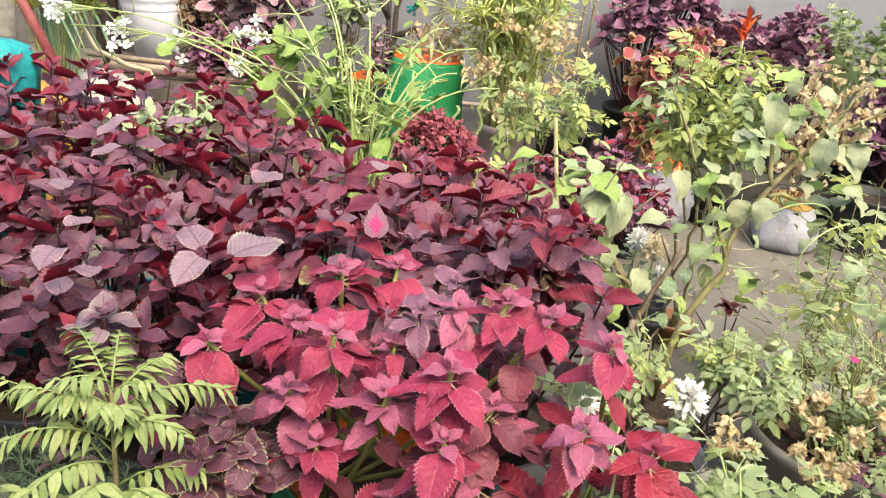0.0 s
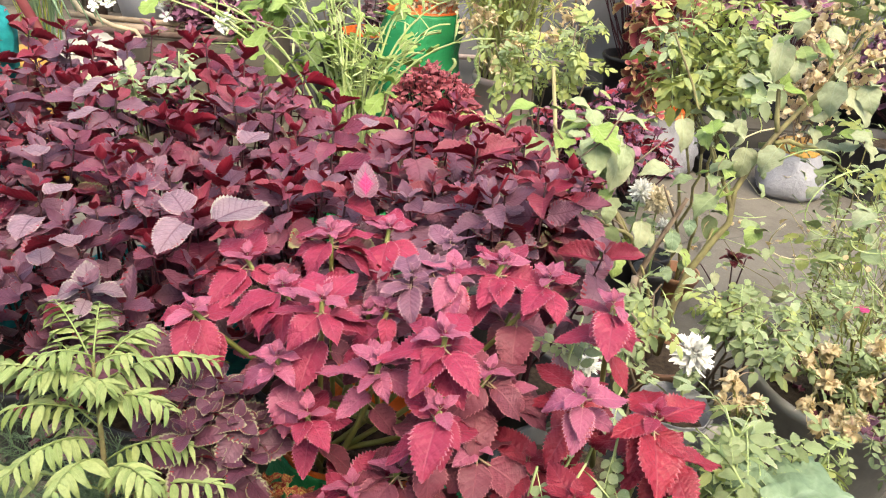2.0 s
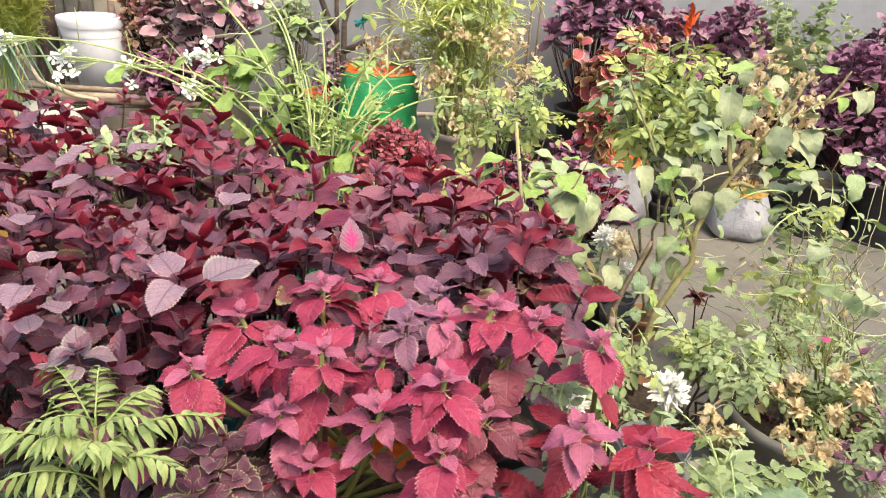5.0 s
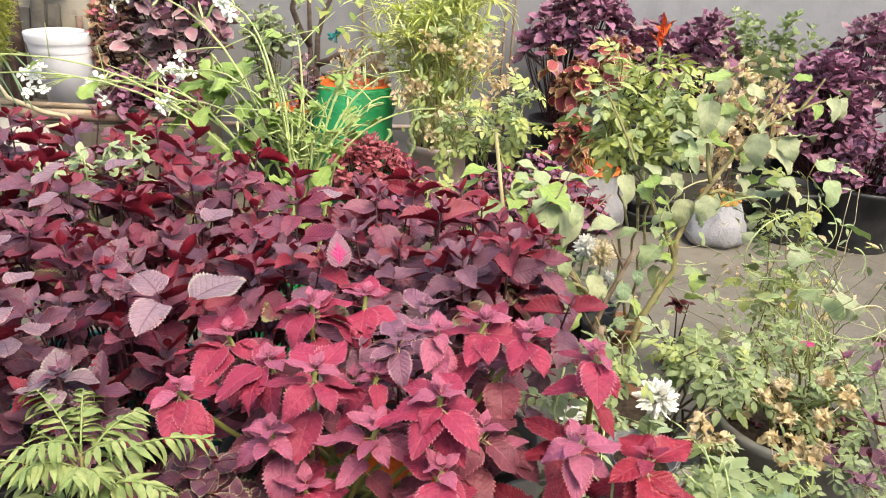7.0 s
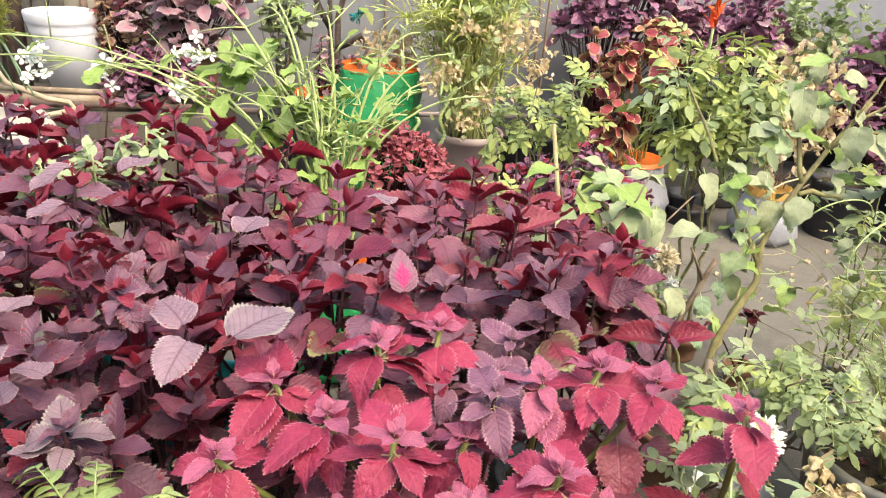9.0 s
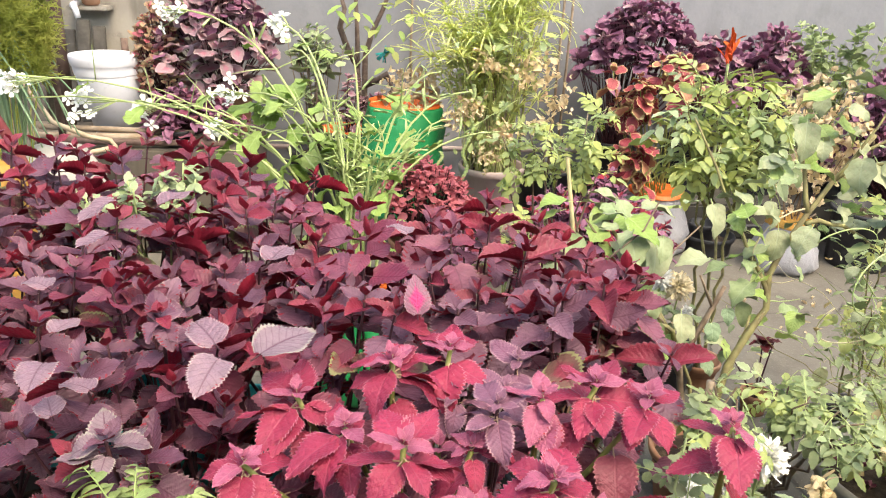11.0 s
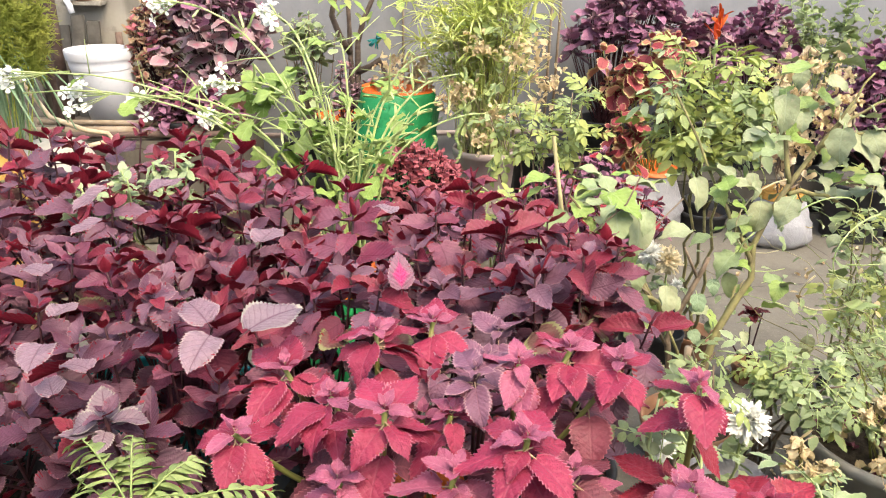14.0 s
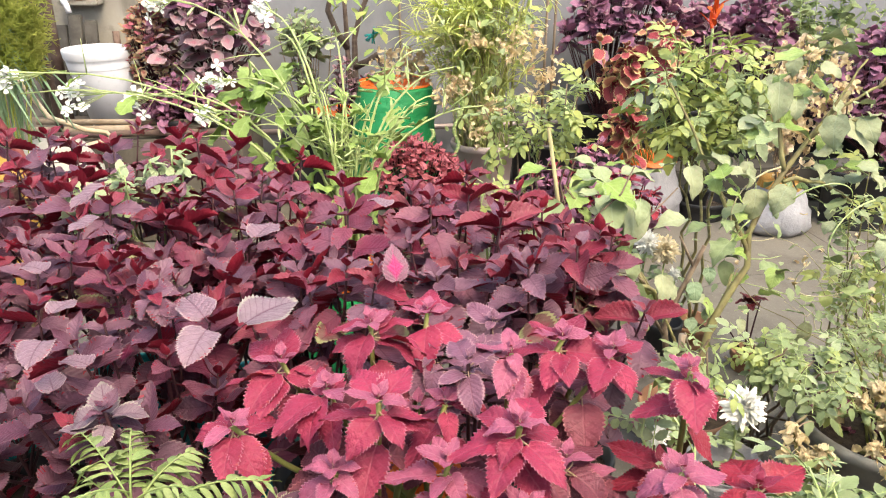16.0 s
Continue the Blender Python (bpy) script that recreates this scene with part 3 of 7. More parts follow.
def rosette(rng, parent, c, base, leaves, top, low, young, stem_mat, stem_r=0.005, under=3, size=0.1):
    """A shoot whose top leaves point known ways (bearing, rise, length), with young leaves in its heart and older ones below."""
    c, base = Vector(c), Vector(base)
    mid = base.lerp(c, 0.5) + Vector(((c.x - base.x) * 0.22, (c.y - base.y) * 0.22, 0))
    pts = [base * (1 - t) ** 2 + mid * 2 * t * (1 - t) + c * t * t for t in [k / 7 for k in range(8)]]
    tube("stem", pts, stem_r * 1.25, stem_r * 0.8, stem_mat, parent, 6)
    for i, (az, el, s) in enumerate(leaves):
        lift = 8 + 15 * math.cos(radians(az))
        place_leaf(rng.choice(top), leaf_at(c - Vector((0, 0, 0.003 + 0.005 * i)), az + rng.uniform(-5, 5), el + lift + rng.uniform(-7, 7), rng.uniform(-20, 20), s * rng.uniform(0.90, 1.02)), parent)
    a0 = leaves[0][0] + 45
    for k, (frac, rise) in enumerate(((0.46, 14), (0.42, 18), (0.32, 34), (0.30, 30), (0.20, 55), (0.18, 60))):
        az = a0 + 180 * (k % 2) + 90 * (k // 2) + rng.uniform(-14, 14)
        place_leaf(rng.choice(young), leaf_at(c + Vector((0, 0, 0.002 + 0.002 * k)), az, rise + 10 * math.cos(radians(az)) + rng.uniform(-8, 8), rng.uniform(-15, 15), size * frac * rng.uniform(0.85, 1.15)), parent)
    for k in range(under):
        t = 1 - (0.022 + 0.040 * k) / max(0.1, (c - base).length)
        p = base * (1 - t) ** 2 + mid * 2 * t * (1 - t) + c * t * t
        for half in (0, 180):
            az = a0 + 90 * k + half + rng.uniform(-25, 25)
            place_leaf(rng.choice(low if k > 1 else top), leaf_at(p, az, (-16 if k > 1 else -6) + 12 * math.cos(radians(az)) + rng.uniform(-14, 10), rng.uniform(-24, 24), size * rng.uniform(0.66, 0.98)), parent)


def dome(rng, cx, cy, rx, ry, z_top, z_low, n):
    """Tips spread over a rounded crown."""
    out = []
    for i in range(n):
        r = math.sqrt((i + 0.5) / n)
        a = i * 2.39996 + rng.uniform(-0.4, 0.4)
        z = z_top - (z_top - z_low) * r ** 2 + rng.uniform(-0.02, 0.02)
        out.append((cx + rx * r * math.cos(a), cy + ry * r * math.sin(a), z))
    return out


def soil_disc(root, at, r):
    bm = bmesh.new()
    bmesh.ops.create_circle(bm, cap_ends=True, segments=24, radius=r)
    bmesh.ops.inset_region(bm, faces=bm.faces[:], thickness=r * 0.35)
    bmesh.ops.triangulate(bm, faces=[f for f in bm.faces if len(f.verts) > 4])
    for v in bm.verts:
        v.co.z += 0.012 * noise.noise(v.co * 30) + 0.01 * (1 - v.co.length / r)
        v.co += Vector(at)
    return part("soil", bm, SOIL, root)


def pot(root, r, h, material, taper=0.78, rim=0.02, label=""):
    """A flower pot with a rolled rim and soil."""
    x, y, z = root.location
    lathe("pot", (x, y, z), [(r * taper, 0.0), (r * taper * 1.01, 0.012), (r * 0.96, h - rim * 1.4), (r * 1.03, h - rim * 1.3), (r * 1.06, h - rim * 0.4), (r * 1.03, h), (r * 0.95, h - 0.004), (r * 0.91, h - 0.05), (0.002, h - 0.05)], material, root, 32, label=label)
    soil_disc(root, (x, y, z + h - 0.042), r * 0.9)


def grow_bag(root, r, h, outer, inner, seed=0, deep=0.09, label="", cuff=0.0, mouth=1.0):
    """A slumped plastic bag of soil; its uneven mouth shows the other colour of the sheet inside."""
    x, y, z = root.location
    def drawn(profile):
        return [(q * (1 - (1 - mouth) * clamp01((zz / h - 0.42) / 0.5)), zz) for q, zz in profile]

    prof = [(r * 0.86, 0.0), (r * 1.02, 0.02), (r * 1.11, h * 0.14), (r * 1.07, h * 0.26), (r * 1.09, h * 0.38), (r * 1.03, h * 0.52), (r * 1.02, h * 0.66), (r * 0.96, h * 0.82), (r * 0.93, h - 0.012), (r * 0.915, h)]
    lathe("bag", (x, y, z), drawn(prof + [(r * 0.912, h - 0.002), (r * 0.911, h - 0.012), (r * 0.905, h - 0.03), (r * 0.89, h - deep * 0.6), (r * 0.75, h - deep - 0.03), (0.002, h - deep - 0.032)]), outer, root, 64, 0.15, seed, label=label)
    lathe("bag_lining", (x, y, z), drawn([(r * 0.70, h - deep - 0.004), (r * 0.86, h - deep * 0.5), (r * 0.903, h + 0.007), (r * 0.888, h + 0.010), (r * 0.845, h - deep * 0.5), (r * 0.68, h - deep), (0.002, h - deep)]), inner, root, 64, 0.15, seed)
    if cuff:
        lathe("cuff", (x, y, z), drawn([(r * 0.99, h - cuff), (r * 1.005, h - cuff + 0.003), (r * 0.985, h - cuff * 0.5), (r * 0.955, h + 0.004), (r * 0.925, h + 0.012), (r * 0.905, h + 0.008)]), inner, root, 64, 0.15, seed)
    soil_disc(root, (x, y, z + h - deep + 0.012), r * 0.80 * mouth)


# leaf shapes
FLAT = Leaf(n=34, w=0.66, a=0.46, b=0.88, tooth=0.06, droop=0.5, fold=0.18, wave=0.04, stalk=0.14, seed=77, cols=3, pucker=0.022, veins=7.0, stalk_r=0.014)
DARK_SHAPES, (DARK_M, WINE_M, DARK_YOUNG_M, DARK_HEART_M, DARK_PALE_M, DARK_OLIVE_M) = coleus_kinds(
    10, [[DARK_LEAF, DARK_UNDER, STEM_DARK], [WINE_LEAF, DARK_UNDER, STEM_DARK], [YOUNG_LEAF, DARK_UNDER, STEM_DARK], [SOFT_HEART, DARK_UNDER, STEM_DARK], [PALE_EDGE_LEAF, MAUVE_LEAF, STEM_DARK], [OLIVE_LEAF, DARK_UNDER, STEM_DARK]], 11, n=22, tooth=0.075, stalk=0.17, a=0.42, b=0.85, w=(0.58, 0.74), pucker=0.022, veins=5.0, stalk_r=0.016)
_, (TIP_YOUNG_M, TIP_DARK_M, TIP_WINE_M) = coleus_kinds(
    6, [[YOUNG_LEAF, DARK_UNDER, STEM_DARK], [DARK_LEAF, DARK_UNDER, STEM_DARK], [WINE_LEAF, DARK_UNDER, STEM_DARK]], 61, n=16, tooth=0.06, stalk=0.06, a=0.55, b=0.95, w=(0.46, 0.58), fold=(0.15, 0.55))
_, (BOAT_M, BOAT_WINE_M) = coleus_kinds(
    5, [[YOUNG_LEAF, DARK_UNDER, STEM_DARK], [WINE_LEAF, DARK_UNDER, STEM_DARK]], 67, n=16, tooth=0.05, stalk=0.08, a=0.55, b=0.95, w=(0.55, 0.66), fold=(0.75, 1.15), droop=(0.25, 0.7), stalk_r=0.016)
_, (RED_OLD_M,) = coleus_kinds(6, [[RED_OLD, RED_OLD, STALK_PINK]], 29, n=24, tooth=0.06, a=0.46, b=0.88, stalk=0.20, w=(0.58, 0.70), droop=(0.3, 0.8), fold=(0.08, 0.28), cols=2, pucker=0.02, veins=6.0, stalk_r=0.018)
RED_SHAPES, (RED_M, RED_YOUNG_M, CRIMSON_M, MAUVE_M) = coleus_kinds(
    8, [[RED_LEAF, RED_UNDER, STALK_PINK], [RED_YOUNG, RED_UNDER, STALK_PINK], [CRIMSON_LEAF, RED_UNDER, STALK_PINK], [MAUVE_LEAF, MAUVE_LEAF, STALK_PINK]], 23, n=28, tooth=0.085, a=0.50, b=1.02, stalk=0.15, w=(0.50, 0.60), droop=(0.20, 0.85), fold=(0.08, 0.30), cols=3, pucker=0.030, veins=6.0, stalk_r=0.018)
_, (PLUM_M,) = coleus_kinds(4, [[PLUM_GREEN, DARK_UNDER, STEM_DARK]], 37, n=22, w=0.66, b=0.9, tooth=0.05, fold=0.16, droop=0.5)
VAR_SHAPES = coleus_kinds(4, [], 41, n=12, tooth=0.09, w=0.78, b=0.6)[0]
FAR_SHAPES = coleus_kinds(4, [], 51, n=8, tooth=0.06, cols=1)[0]
LEAFLETS = [Leaf(n=8, w=0.50, a=0.6, b=1.0, tooth=0.08, droop=d, fold=f, stalk=0.06, cols=1, seed=i) for i, (d, f) in enumerate(((0.3, 0.2), (0.7, 0.1), (0.1, 0.35)))]
ROUND_LEAFLETS = [Leaf(n=8, w=0.82, a=0.55, b=0.5, tooth=0.03, droop=d, fold=0.12, stalk=0.08, cols=1, seed=20 + i) for i, d in enumerate((0.2, 0.5))]
CURRY_M = [Leaf(n=10, w=w * 0.64, a=0.58, b=1.1, tooth=0.0, droop=d, fold=f, stalk=0.05, cols=1, seed=i, twist=tw).mesh("leaflet", [CURRY_LEAF, CURRY_LEAF, STEM_CURRY])
           for i, (w, d, f, tw) in enumerate(((0.38, 0.6, 0.3, 0.3), (0.42, 1.0, 0.15, -0.4), (0.36, 0.3, 0.4, 0.5), (0.40, 1.3, 0.3, 0.0)))]
BIG_SHAPES = [Leaf(n=20, w=w * 1.0, a=0.50, b=1.15, tooth=0.0, droop=d, fold=f, stalk=0.16, lobes=lo * 1.3, lobe_n=3.1, wave=0.05, cols=3, seed=i, crumple=0.028, twist=tw) for i, (w, d, f, lo, tw) in enumerate(((0.66, 0.5, 0.12, 0.07, 0.2), (0.60, 1.1, 0.08, 0.05, -0.3), (0.72, 0.2, 0.25, 0.09, 0.1), (0.55, 0.7, 0.35, 0.04, 0.4), (0.62, 0.9, 0.3, 0.10, -0.1)))]
GREY_M = [s.mesh("leaf", [GREY_GREEN, PALE_LEAF, STEM_GREEN]) for s in BIG_SHAPES]
PALE_M = [s.mesh("leaf", [PALE_LEAF, PALE_LEAF, STEM_GREEN]) for s in BIG_SHAPES]
BRIGHT_M = [s.mesh("leaf", [BRIGHT_GREEN, PALE_LEAF, STEM_GREEN]) for s in BIG_SHAPES]
MUSTARD_SHAPES = [Leaf(n=10, w=w * 1.35, a=0.9, b=0.45, tooth=0.0, droop=d, fold=0.1, stalk=0.25, lobes=0.18, lobe_n=3.4, wave=0.05, cols=2, seed=i, crumple=0.06) for i, (w, d) in enumerate(((0.36, 0.6), (0.44, 1.0), (0.30, 0.3)))]
DRY_SHAPES = [Leaf(n=8, w=0.6, a=0.5, b=0.6, tooth=0.05, droop=d, fold=f, stalk=0.1, cols=2, crumple=c, seed=i, twist=t) for i, (d, f, c, t) in enumerate(((1.6, 0.5, 0.16, 0.6), (2.2, 0.8, 0.2, -0.8), (1.0, 1.0, 0.14, 0.3), (2.6, 0.3, 0.22, 1.0)))]
BLADES = [Leaf(n=5, w=0.05, a=0.3, b=0.5, tooth=0.0, droop=d, fold=0.3, stalk=0.0, cols=1, thick=0.004) for d in (0.3, 0.8, 1.4)]
PETALS = [Leaf(n=6, w=w, a=0.45, b=0.3, tooth=0.0, droop=d, fold=-0.35, stalk=0.0, cols=1, thick=0.01, twist=tw) for w, d, tw in ((0.21, -0.7, 0.2), (0.18, 0.5, -0.3), (0.23, 1.3, 0.4), (0.20, 0.1, 0.0))]
ROUND_PETALS = [Leaf(n=5, w=0.7, a=0.7, b=0.3, tooth=0.0, droop=d, fold=0.0, stalk=0.1, cols=1, thick=0.01) for d in (0.2, 0.6)]


def pinnate_mesh(seed, materials, pairs=2, size=0.4, shapes=None):
    """A compound leaf of length 1 along +y: leaflets in pairs along a bent rib, one at its end."""
    rng = random.Random(seed)
    shapes = shapes or LEAFLETS
    fol = Foliage()
    pts = bend((0, 0, 0), (0, 0.85, -0.22), 0.16, 5)
    rib = Leaf(n=4, w=0.02, a=0.01, b=0.01, tooth=0.0, droop=0.35, fold=0.0, stalk=0.0, cols=1, thick=0.02)
    fol.add(rib, leaf_at((0, 0, 0), 0, 8, 0, 0.9), 2)
    for i in range(pairs):
        t = 0.38 + 0.5 * i / max(1, pairs - 1)
        k = min(3, int(t * 4))
        c = pts[k].lerp(pts[k + 1], t * 4 - k)
        for sgn in (-1, 1):
            fol.add(rng.choice(shapes), leaf_at(c, sgn * rng.uniform(48, 78), rng.uniform(-28, 12), rng.uniform(-28, 28), size * rng.uniform(0.75, 1.1)))
    fol.add(rng.choice(shapes), leaf_at(pts[-1], rng.uniform(-15, 15), -22, rng.uniform(-20, 20), size * 1.15))
    mats = np.minimum(np.concatenate(fol.mats), 2)
    return mesh_from("leaf", np.concatenate(fol.co), np.concatenate(fol.faces), np.concatenate(fol.uv), mats, materials)


def pinnate_set(material, pairs, size, seed):
    return [pinnate_mesh(seed + k, [material, material, STEM_GREEN], pairs, size) for k in range(4)]


ROSE_M = pinnate_set(ROSE_LEAF, 3, 0.37, 300)
YELLOW_ROSE_M = pinnate_set(YELLOW_LEAF, 3, 0.40, 310)
GREY_ROSE_M = pinnate_set(GREY_GREEN, 3, 0.36, 320)
ROUND_ROSE_M = [pinnate_mesh(350 + k, [GREY_GREEN, GREY_GREEN, STEM_GREEN], 3, 0.27, ROUND_LEAFLETS) for k in range(4)]
CREAM_ROSE_M = pinnate_set(CREAM_LEAF, 2, 0.44, 330)
PALE_ROSE_M = pinnate_set(PALE_YELLOW, 3, 0.38, 340)


def rose_bush(name, label, at, tips, seed, pools, leaf=0.10, per=14, stem_mat=STEM_BROWN, stem_r=0.004, low=0.35, potted=True, pot_mat=None, pot_r=0.13, pot_h=0.24, wander=0.02, canes=0):
    """Thin woody branches, single or forked from a few canes, that carry compound leaves towards their ends."""
    rng = random.Random(seed)
    root = root_thing(name, at, label, "plant")
    if potted:
        pot(root, pot_r, pot_h, pot_mat or BLACK_POT)
    z0 = at[2] + (pot_h - 0.05 if potted else 0.0)
    hub = Vector((at[0], at[1], z0))
    forks = []
    for k in range(canes):
        near = [Vector(q) for q in tips[k::canes]]
        forks.append(hub.lerp(sum(near, Vector()) / len(near), 0.55))
        tube("cane", bend(hub + Vector((rng.uniform(-0.03, 0.03), rng.uniform(-0.03, 0.03), 0)), forks[-1], 0.03, 8, wander, rng), stem_r * 1.7, stem_r * 1.2, stem_mat, root, 6)
    for j, tip in enumerate(tips):
        pts = bend(forks[j % canes] if canes else hub + Vector((rng.uniform(-0.03, 0.03), rng.uniform(-0.03, 0.03), 0)), tip, 0.03 if canes else 0.06, 9, wander, rng)
        tube("branch", pts, stem_r * (1.0 if canes else 1.3), stem_r * 0.5, stem_mat, root, 5)
        for i in range(per):
            t = low + (1 - low) * (i + rng.random()) / per
            k = min(7, int(t * 8))
            p = pts[k].lerp(pts[k + 1], t * 8 - k)
            az = rng.uniform(0, 360)
            place_leaf(rng.choice(rng.choice(pools)), leaf_at(p, az, sunward(az) + rng.uniform(-34, 30), rng.uniform(-30, 30), leaf * rng.uniform(0.5, 1.25)), root)
    return root


# ---- setting ----
bm = bmesh.new()
bmesh.ops.create_grid(bm, x_segments=60, y_segments=60, size=60)
for v in bm.verts:
    v.co.z = 0.0
tagged(part("floor", bm, FLOOR, None, smooth=False), "grey stained concrete terrace floor", "floor", kind="structure")

bm = bmesh.new()
box_into(bm, (-1.02, 4.75, 0.0), (9.0, 4.98, 2.3))
tagged(part("wall_north", bm, WALL, None, smooth=False), "grey painted plaster wall with faint streaks", "wall", kind="structure")
bm = bmesh.new()
box_into(bm, (-9.0, 4.55, 0.0), (-1.02, 4.98, 2.3), 0.01)
tagged(part("wall_old", bm, OLD_WALL, None, smooth=False), "bare weathered concrete wall with dark stains", "wall", kind="structure")
# Unseen wall, added: blocks low frontal skylight and returns soft fill
bm = bmesh.new()
box_into(bm, (-5.0, -1.65, 0.0), (6.0, -1.4, 3.0))
tagged(part("wall_south", bm, BOUNCE_WALL, None, smooth=False), "unseen pale wall added behind the camera to block and bounce light", "wall", kind="structure")
# Both side walls are added out of view to hold back low skylight
bm = bmesh.new()
box_into(bm, (-5.2, -1.65, 0.0), (-5.0, 4.55, 1.5))
tagged(part("wall_west", bm, OLD_WALL, None, smooth=False), "unseen side wall added to block low sky light", "wall", kind="structure")
bm = bmesh.new()
box_into(bm, (6.0, -1.65, 0.0), (6.2, 4.75, 1.5))
tagged(part("wall_east", bm, OLD_WALL, None, smooth=False), "unseen side wall added to block low sky light", "wall", kind="structure")
bm = bmesh.new()
box_into(bm, (-4.0, 3.86, 0.0), (-0.75, 4.55, 0.525), 0.012)
tagged(part("ledge", bm, BROWN_LEDGE, None, smooth=False), "low dark brown concrete ledge along the wall", "ledge", kind="structure")
# Shade behind the bags is part of this plinth's dark colour
bm = bmesh.new()
box_into(bm, (-0.55, 3.80, 0.0), (1.0, 4.73, 0.12), 0.012)
tagged(part("plinth", bm, DARK_CONCRETE, None, smooth=False), "low damp concrete plinth, darkened for the shade behind the pots", "plinth", kind="structure")
bm = bmesh.new()
box_into(bm, (1.003, 4.12, 0.0), (4.2, 4.73, 0.20), 0.012)
tagged(part("plinth_east", bm, DARK_CONCRETE, None, smooth=False), "damp dark brown plinth at the foot of the wall", "plinth", kind="structure")
tagged(tube("drip_hose", [(1.05, 4.08, 0.10), (1.6, 4.085, 0.085), (2.2, 4.08, 0.095), (3.2, 4.09, 0.09)], 0.012, 0.012, BLACK_POT, None, 8), "thin black hose along the foot of the plinth", "hose")
for z, y in ((0.34, 4.70),):
    tagged(tube("water_pipe", [(-0.95, y, z), (1.5, y, z + 0.01), (4.0, y, z)], 0.016, 0.016, GREY_POT, None, 10), "grey plastic water pipe along the wall", "pipe")

# ---- plum coleus bed ----
rng = random.Random(5)


def clamp01(t):
    return max(0.0, min(1.0, t))


def bed_top(x, y):
    """Height of the plum canopy."""
    left = 0.74 + 0.215 * clamp01((y - 1.28) / 0.9)
    right = 0.84 + 0.07 * clamp01((y - 1.25) / 0.25) - 0.16 * clamp01((x - 0.22) / 0.25)
    t = clamp01((x + 0.45) / 0.3)
    return left * (1 - t) + right * t


def in_bed(x, y):
    if x < -0.42:
        return 1.26 + 0.25 * clamp01(-x - 0.7) < y < 2.28
    if x < -0.28:
        return 1.36 < y < 2.2
    if x < -0.18:
        return 1.40 < y < 1.92
    return 1.42 < y < 1.88 - 0.25 * clamp01((x - 0.25) / 0.2) and x < 0.47


bed = []
for cx, cy, r in ((-1.25, 1.75, 0.16), (-1.18, 2.15, 0.15), (-0.88, 1.62, 0.15), (-0.80, 2.06, 0.15), (-0.55, 1.50, 0.14), (-0.48, 1.98, 0.15), (-0.22, 1.62, 0.14), (0.04, 1.66, 0.14), (0.30, 1.64, 0.13)):
    ob = root_thing("plum_coleus", (cx, cy, 0), "bushy coleus with dusky plum leaves and crimson undersides, in a pot", "plant", "plum coleus bed")
    pot(ob, r, 0.30, TEAL_NET if cy > 1.95 else BLACK_POT)
    bed.append((ob, r))
step = 0.093
for iy in range(14):
    for ix in range(25):
        x = -1.5 + step * ix + (step / 2 if iy % 2 else 0) + rng.uniform(-0.03, 0.03)
        y = 1.22 + step * iy + rng.uniform(-0.03, 0.03)
        if not in_bed(x, y) or (y < 1.55 and x < -0.4 and rng.random() < 0.22):
            continue
        ob, r = min(bed, key=lambda o: (o[0].location.x - x) ** 2 + (o[0].location.y - y) ** 2)
        z = bed_top(x, y) + rng.uniform(-0.085, 0.035)
        a = rng.uniform(0, 6.28)
        base = (ob.location.x + 0.6 * r * math.cos(a), ob.location.y + 0.6 * r * math.sin(a), 0.27)
        back = clamp01((y - 1.75) / 0.4)
        wine = rng.random() < 0.15 + 0.3 * clamp01((x + 0.62) / 0.3) + 0.15 * back
        body = WINE_M if wine else DARK_M
        boat = rng.random() < 0.12 + 0.5 * back + 0.3 * clamp01((x + 0.5) / 0.3)
        tips = (BOAT_WINE_M if boat else TIP_WINE_M) if wine else TIP_DARK_M
        young = [TIP_YOUNG_M if rng.random() < 0.4 + 0.5 * back else tips, TIP_YOUNG_M if rng.random() < 0.2 + 0.5 * back else tips, (BOAT_M if boat else tips)]
        low = DARK_HEART_M if rng.random() < 0.14 else (DARK_OLIVE_M if rng.random() < 0.28 else body)
        shoot(rng, ob, base, (x, y, z), rng.uniform(0.080, 0.125), 6, meshes=young + [body, low, body], stem_mat=STEM_DARK, stem_r=0.0032, low_elev=-24, top_elev=46, keep=0.94, power=0.75)
for ob, r in bed:
    fol = Foliage()
    for k in range(50):
        x, y = ob.location.x + rng.uniform(-0.24, 0.24), ob.location.y + rng.uniform(-0.24, 0.24)
        if in_bed(x, y):
            fol.add(rng.choice(DARK_SHAPES), leaf_at((x, y, bed_top(x, y) - rng.uniform(0.10, 0.42)), rng.uniform(0, 360), rng.uniform(-40, 15), rng.uniform(-30, 30), rng.uniform(0.07, 0.11)), rng.choice((0, 3)))
    fol.finish("lower_leaves", [WINE_LEAF, DARK_UNDER, STEM_DARK, DARK_LEAF, DARK_UNDER, STEM_DARK], ob, kind="stuff")
for tip in ((0.36, 1.62, 0.87), (0.39, 1.63, 0.85), (0.34, 1.60, 0.80), (0.30, 1.70, 0.86), (0.24, 1.74, 0.87)):
    shoot(rng, bed[8][0], (0.31 + rng.uniform(-0.05, 0.05), 1.64, 0.27), tip, 0.11, 6, meshes=[TIP_WINE_M, TIP_YOUNG_M, TIP_WINE_M, WINE_M, WINE_M, DARK_M], stem_mat=STEM_DARK, stem_r=0.0036, low_elev=-24, top_elev=46, power=0.75)
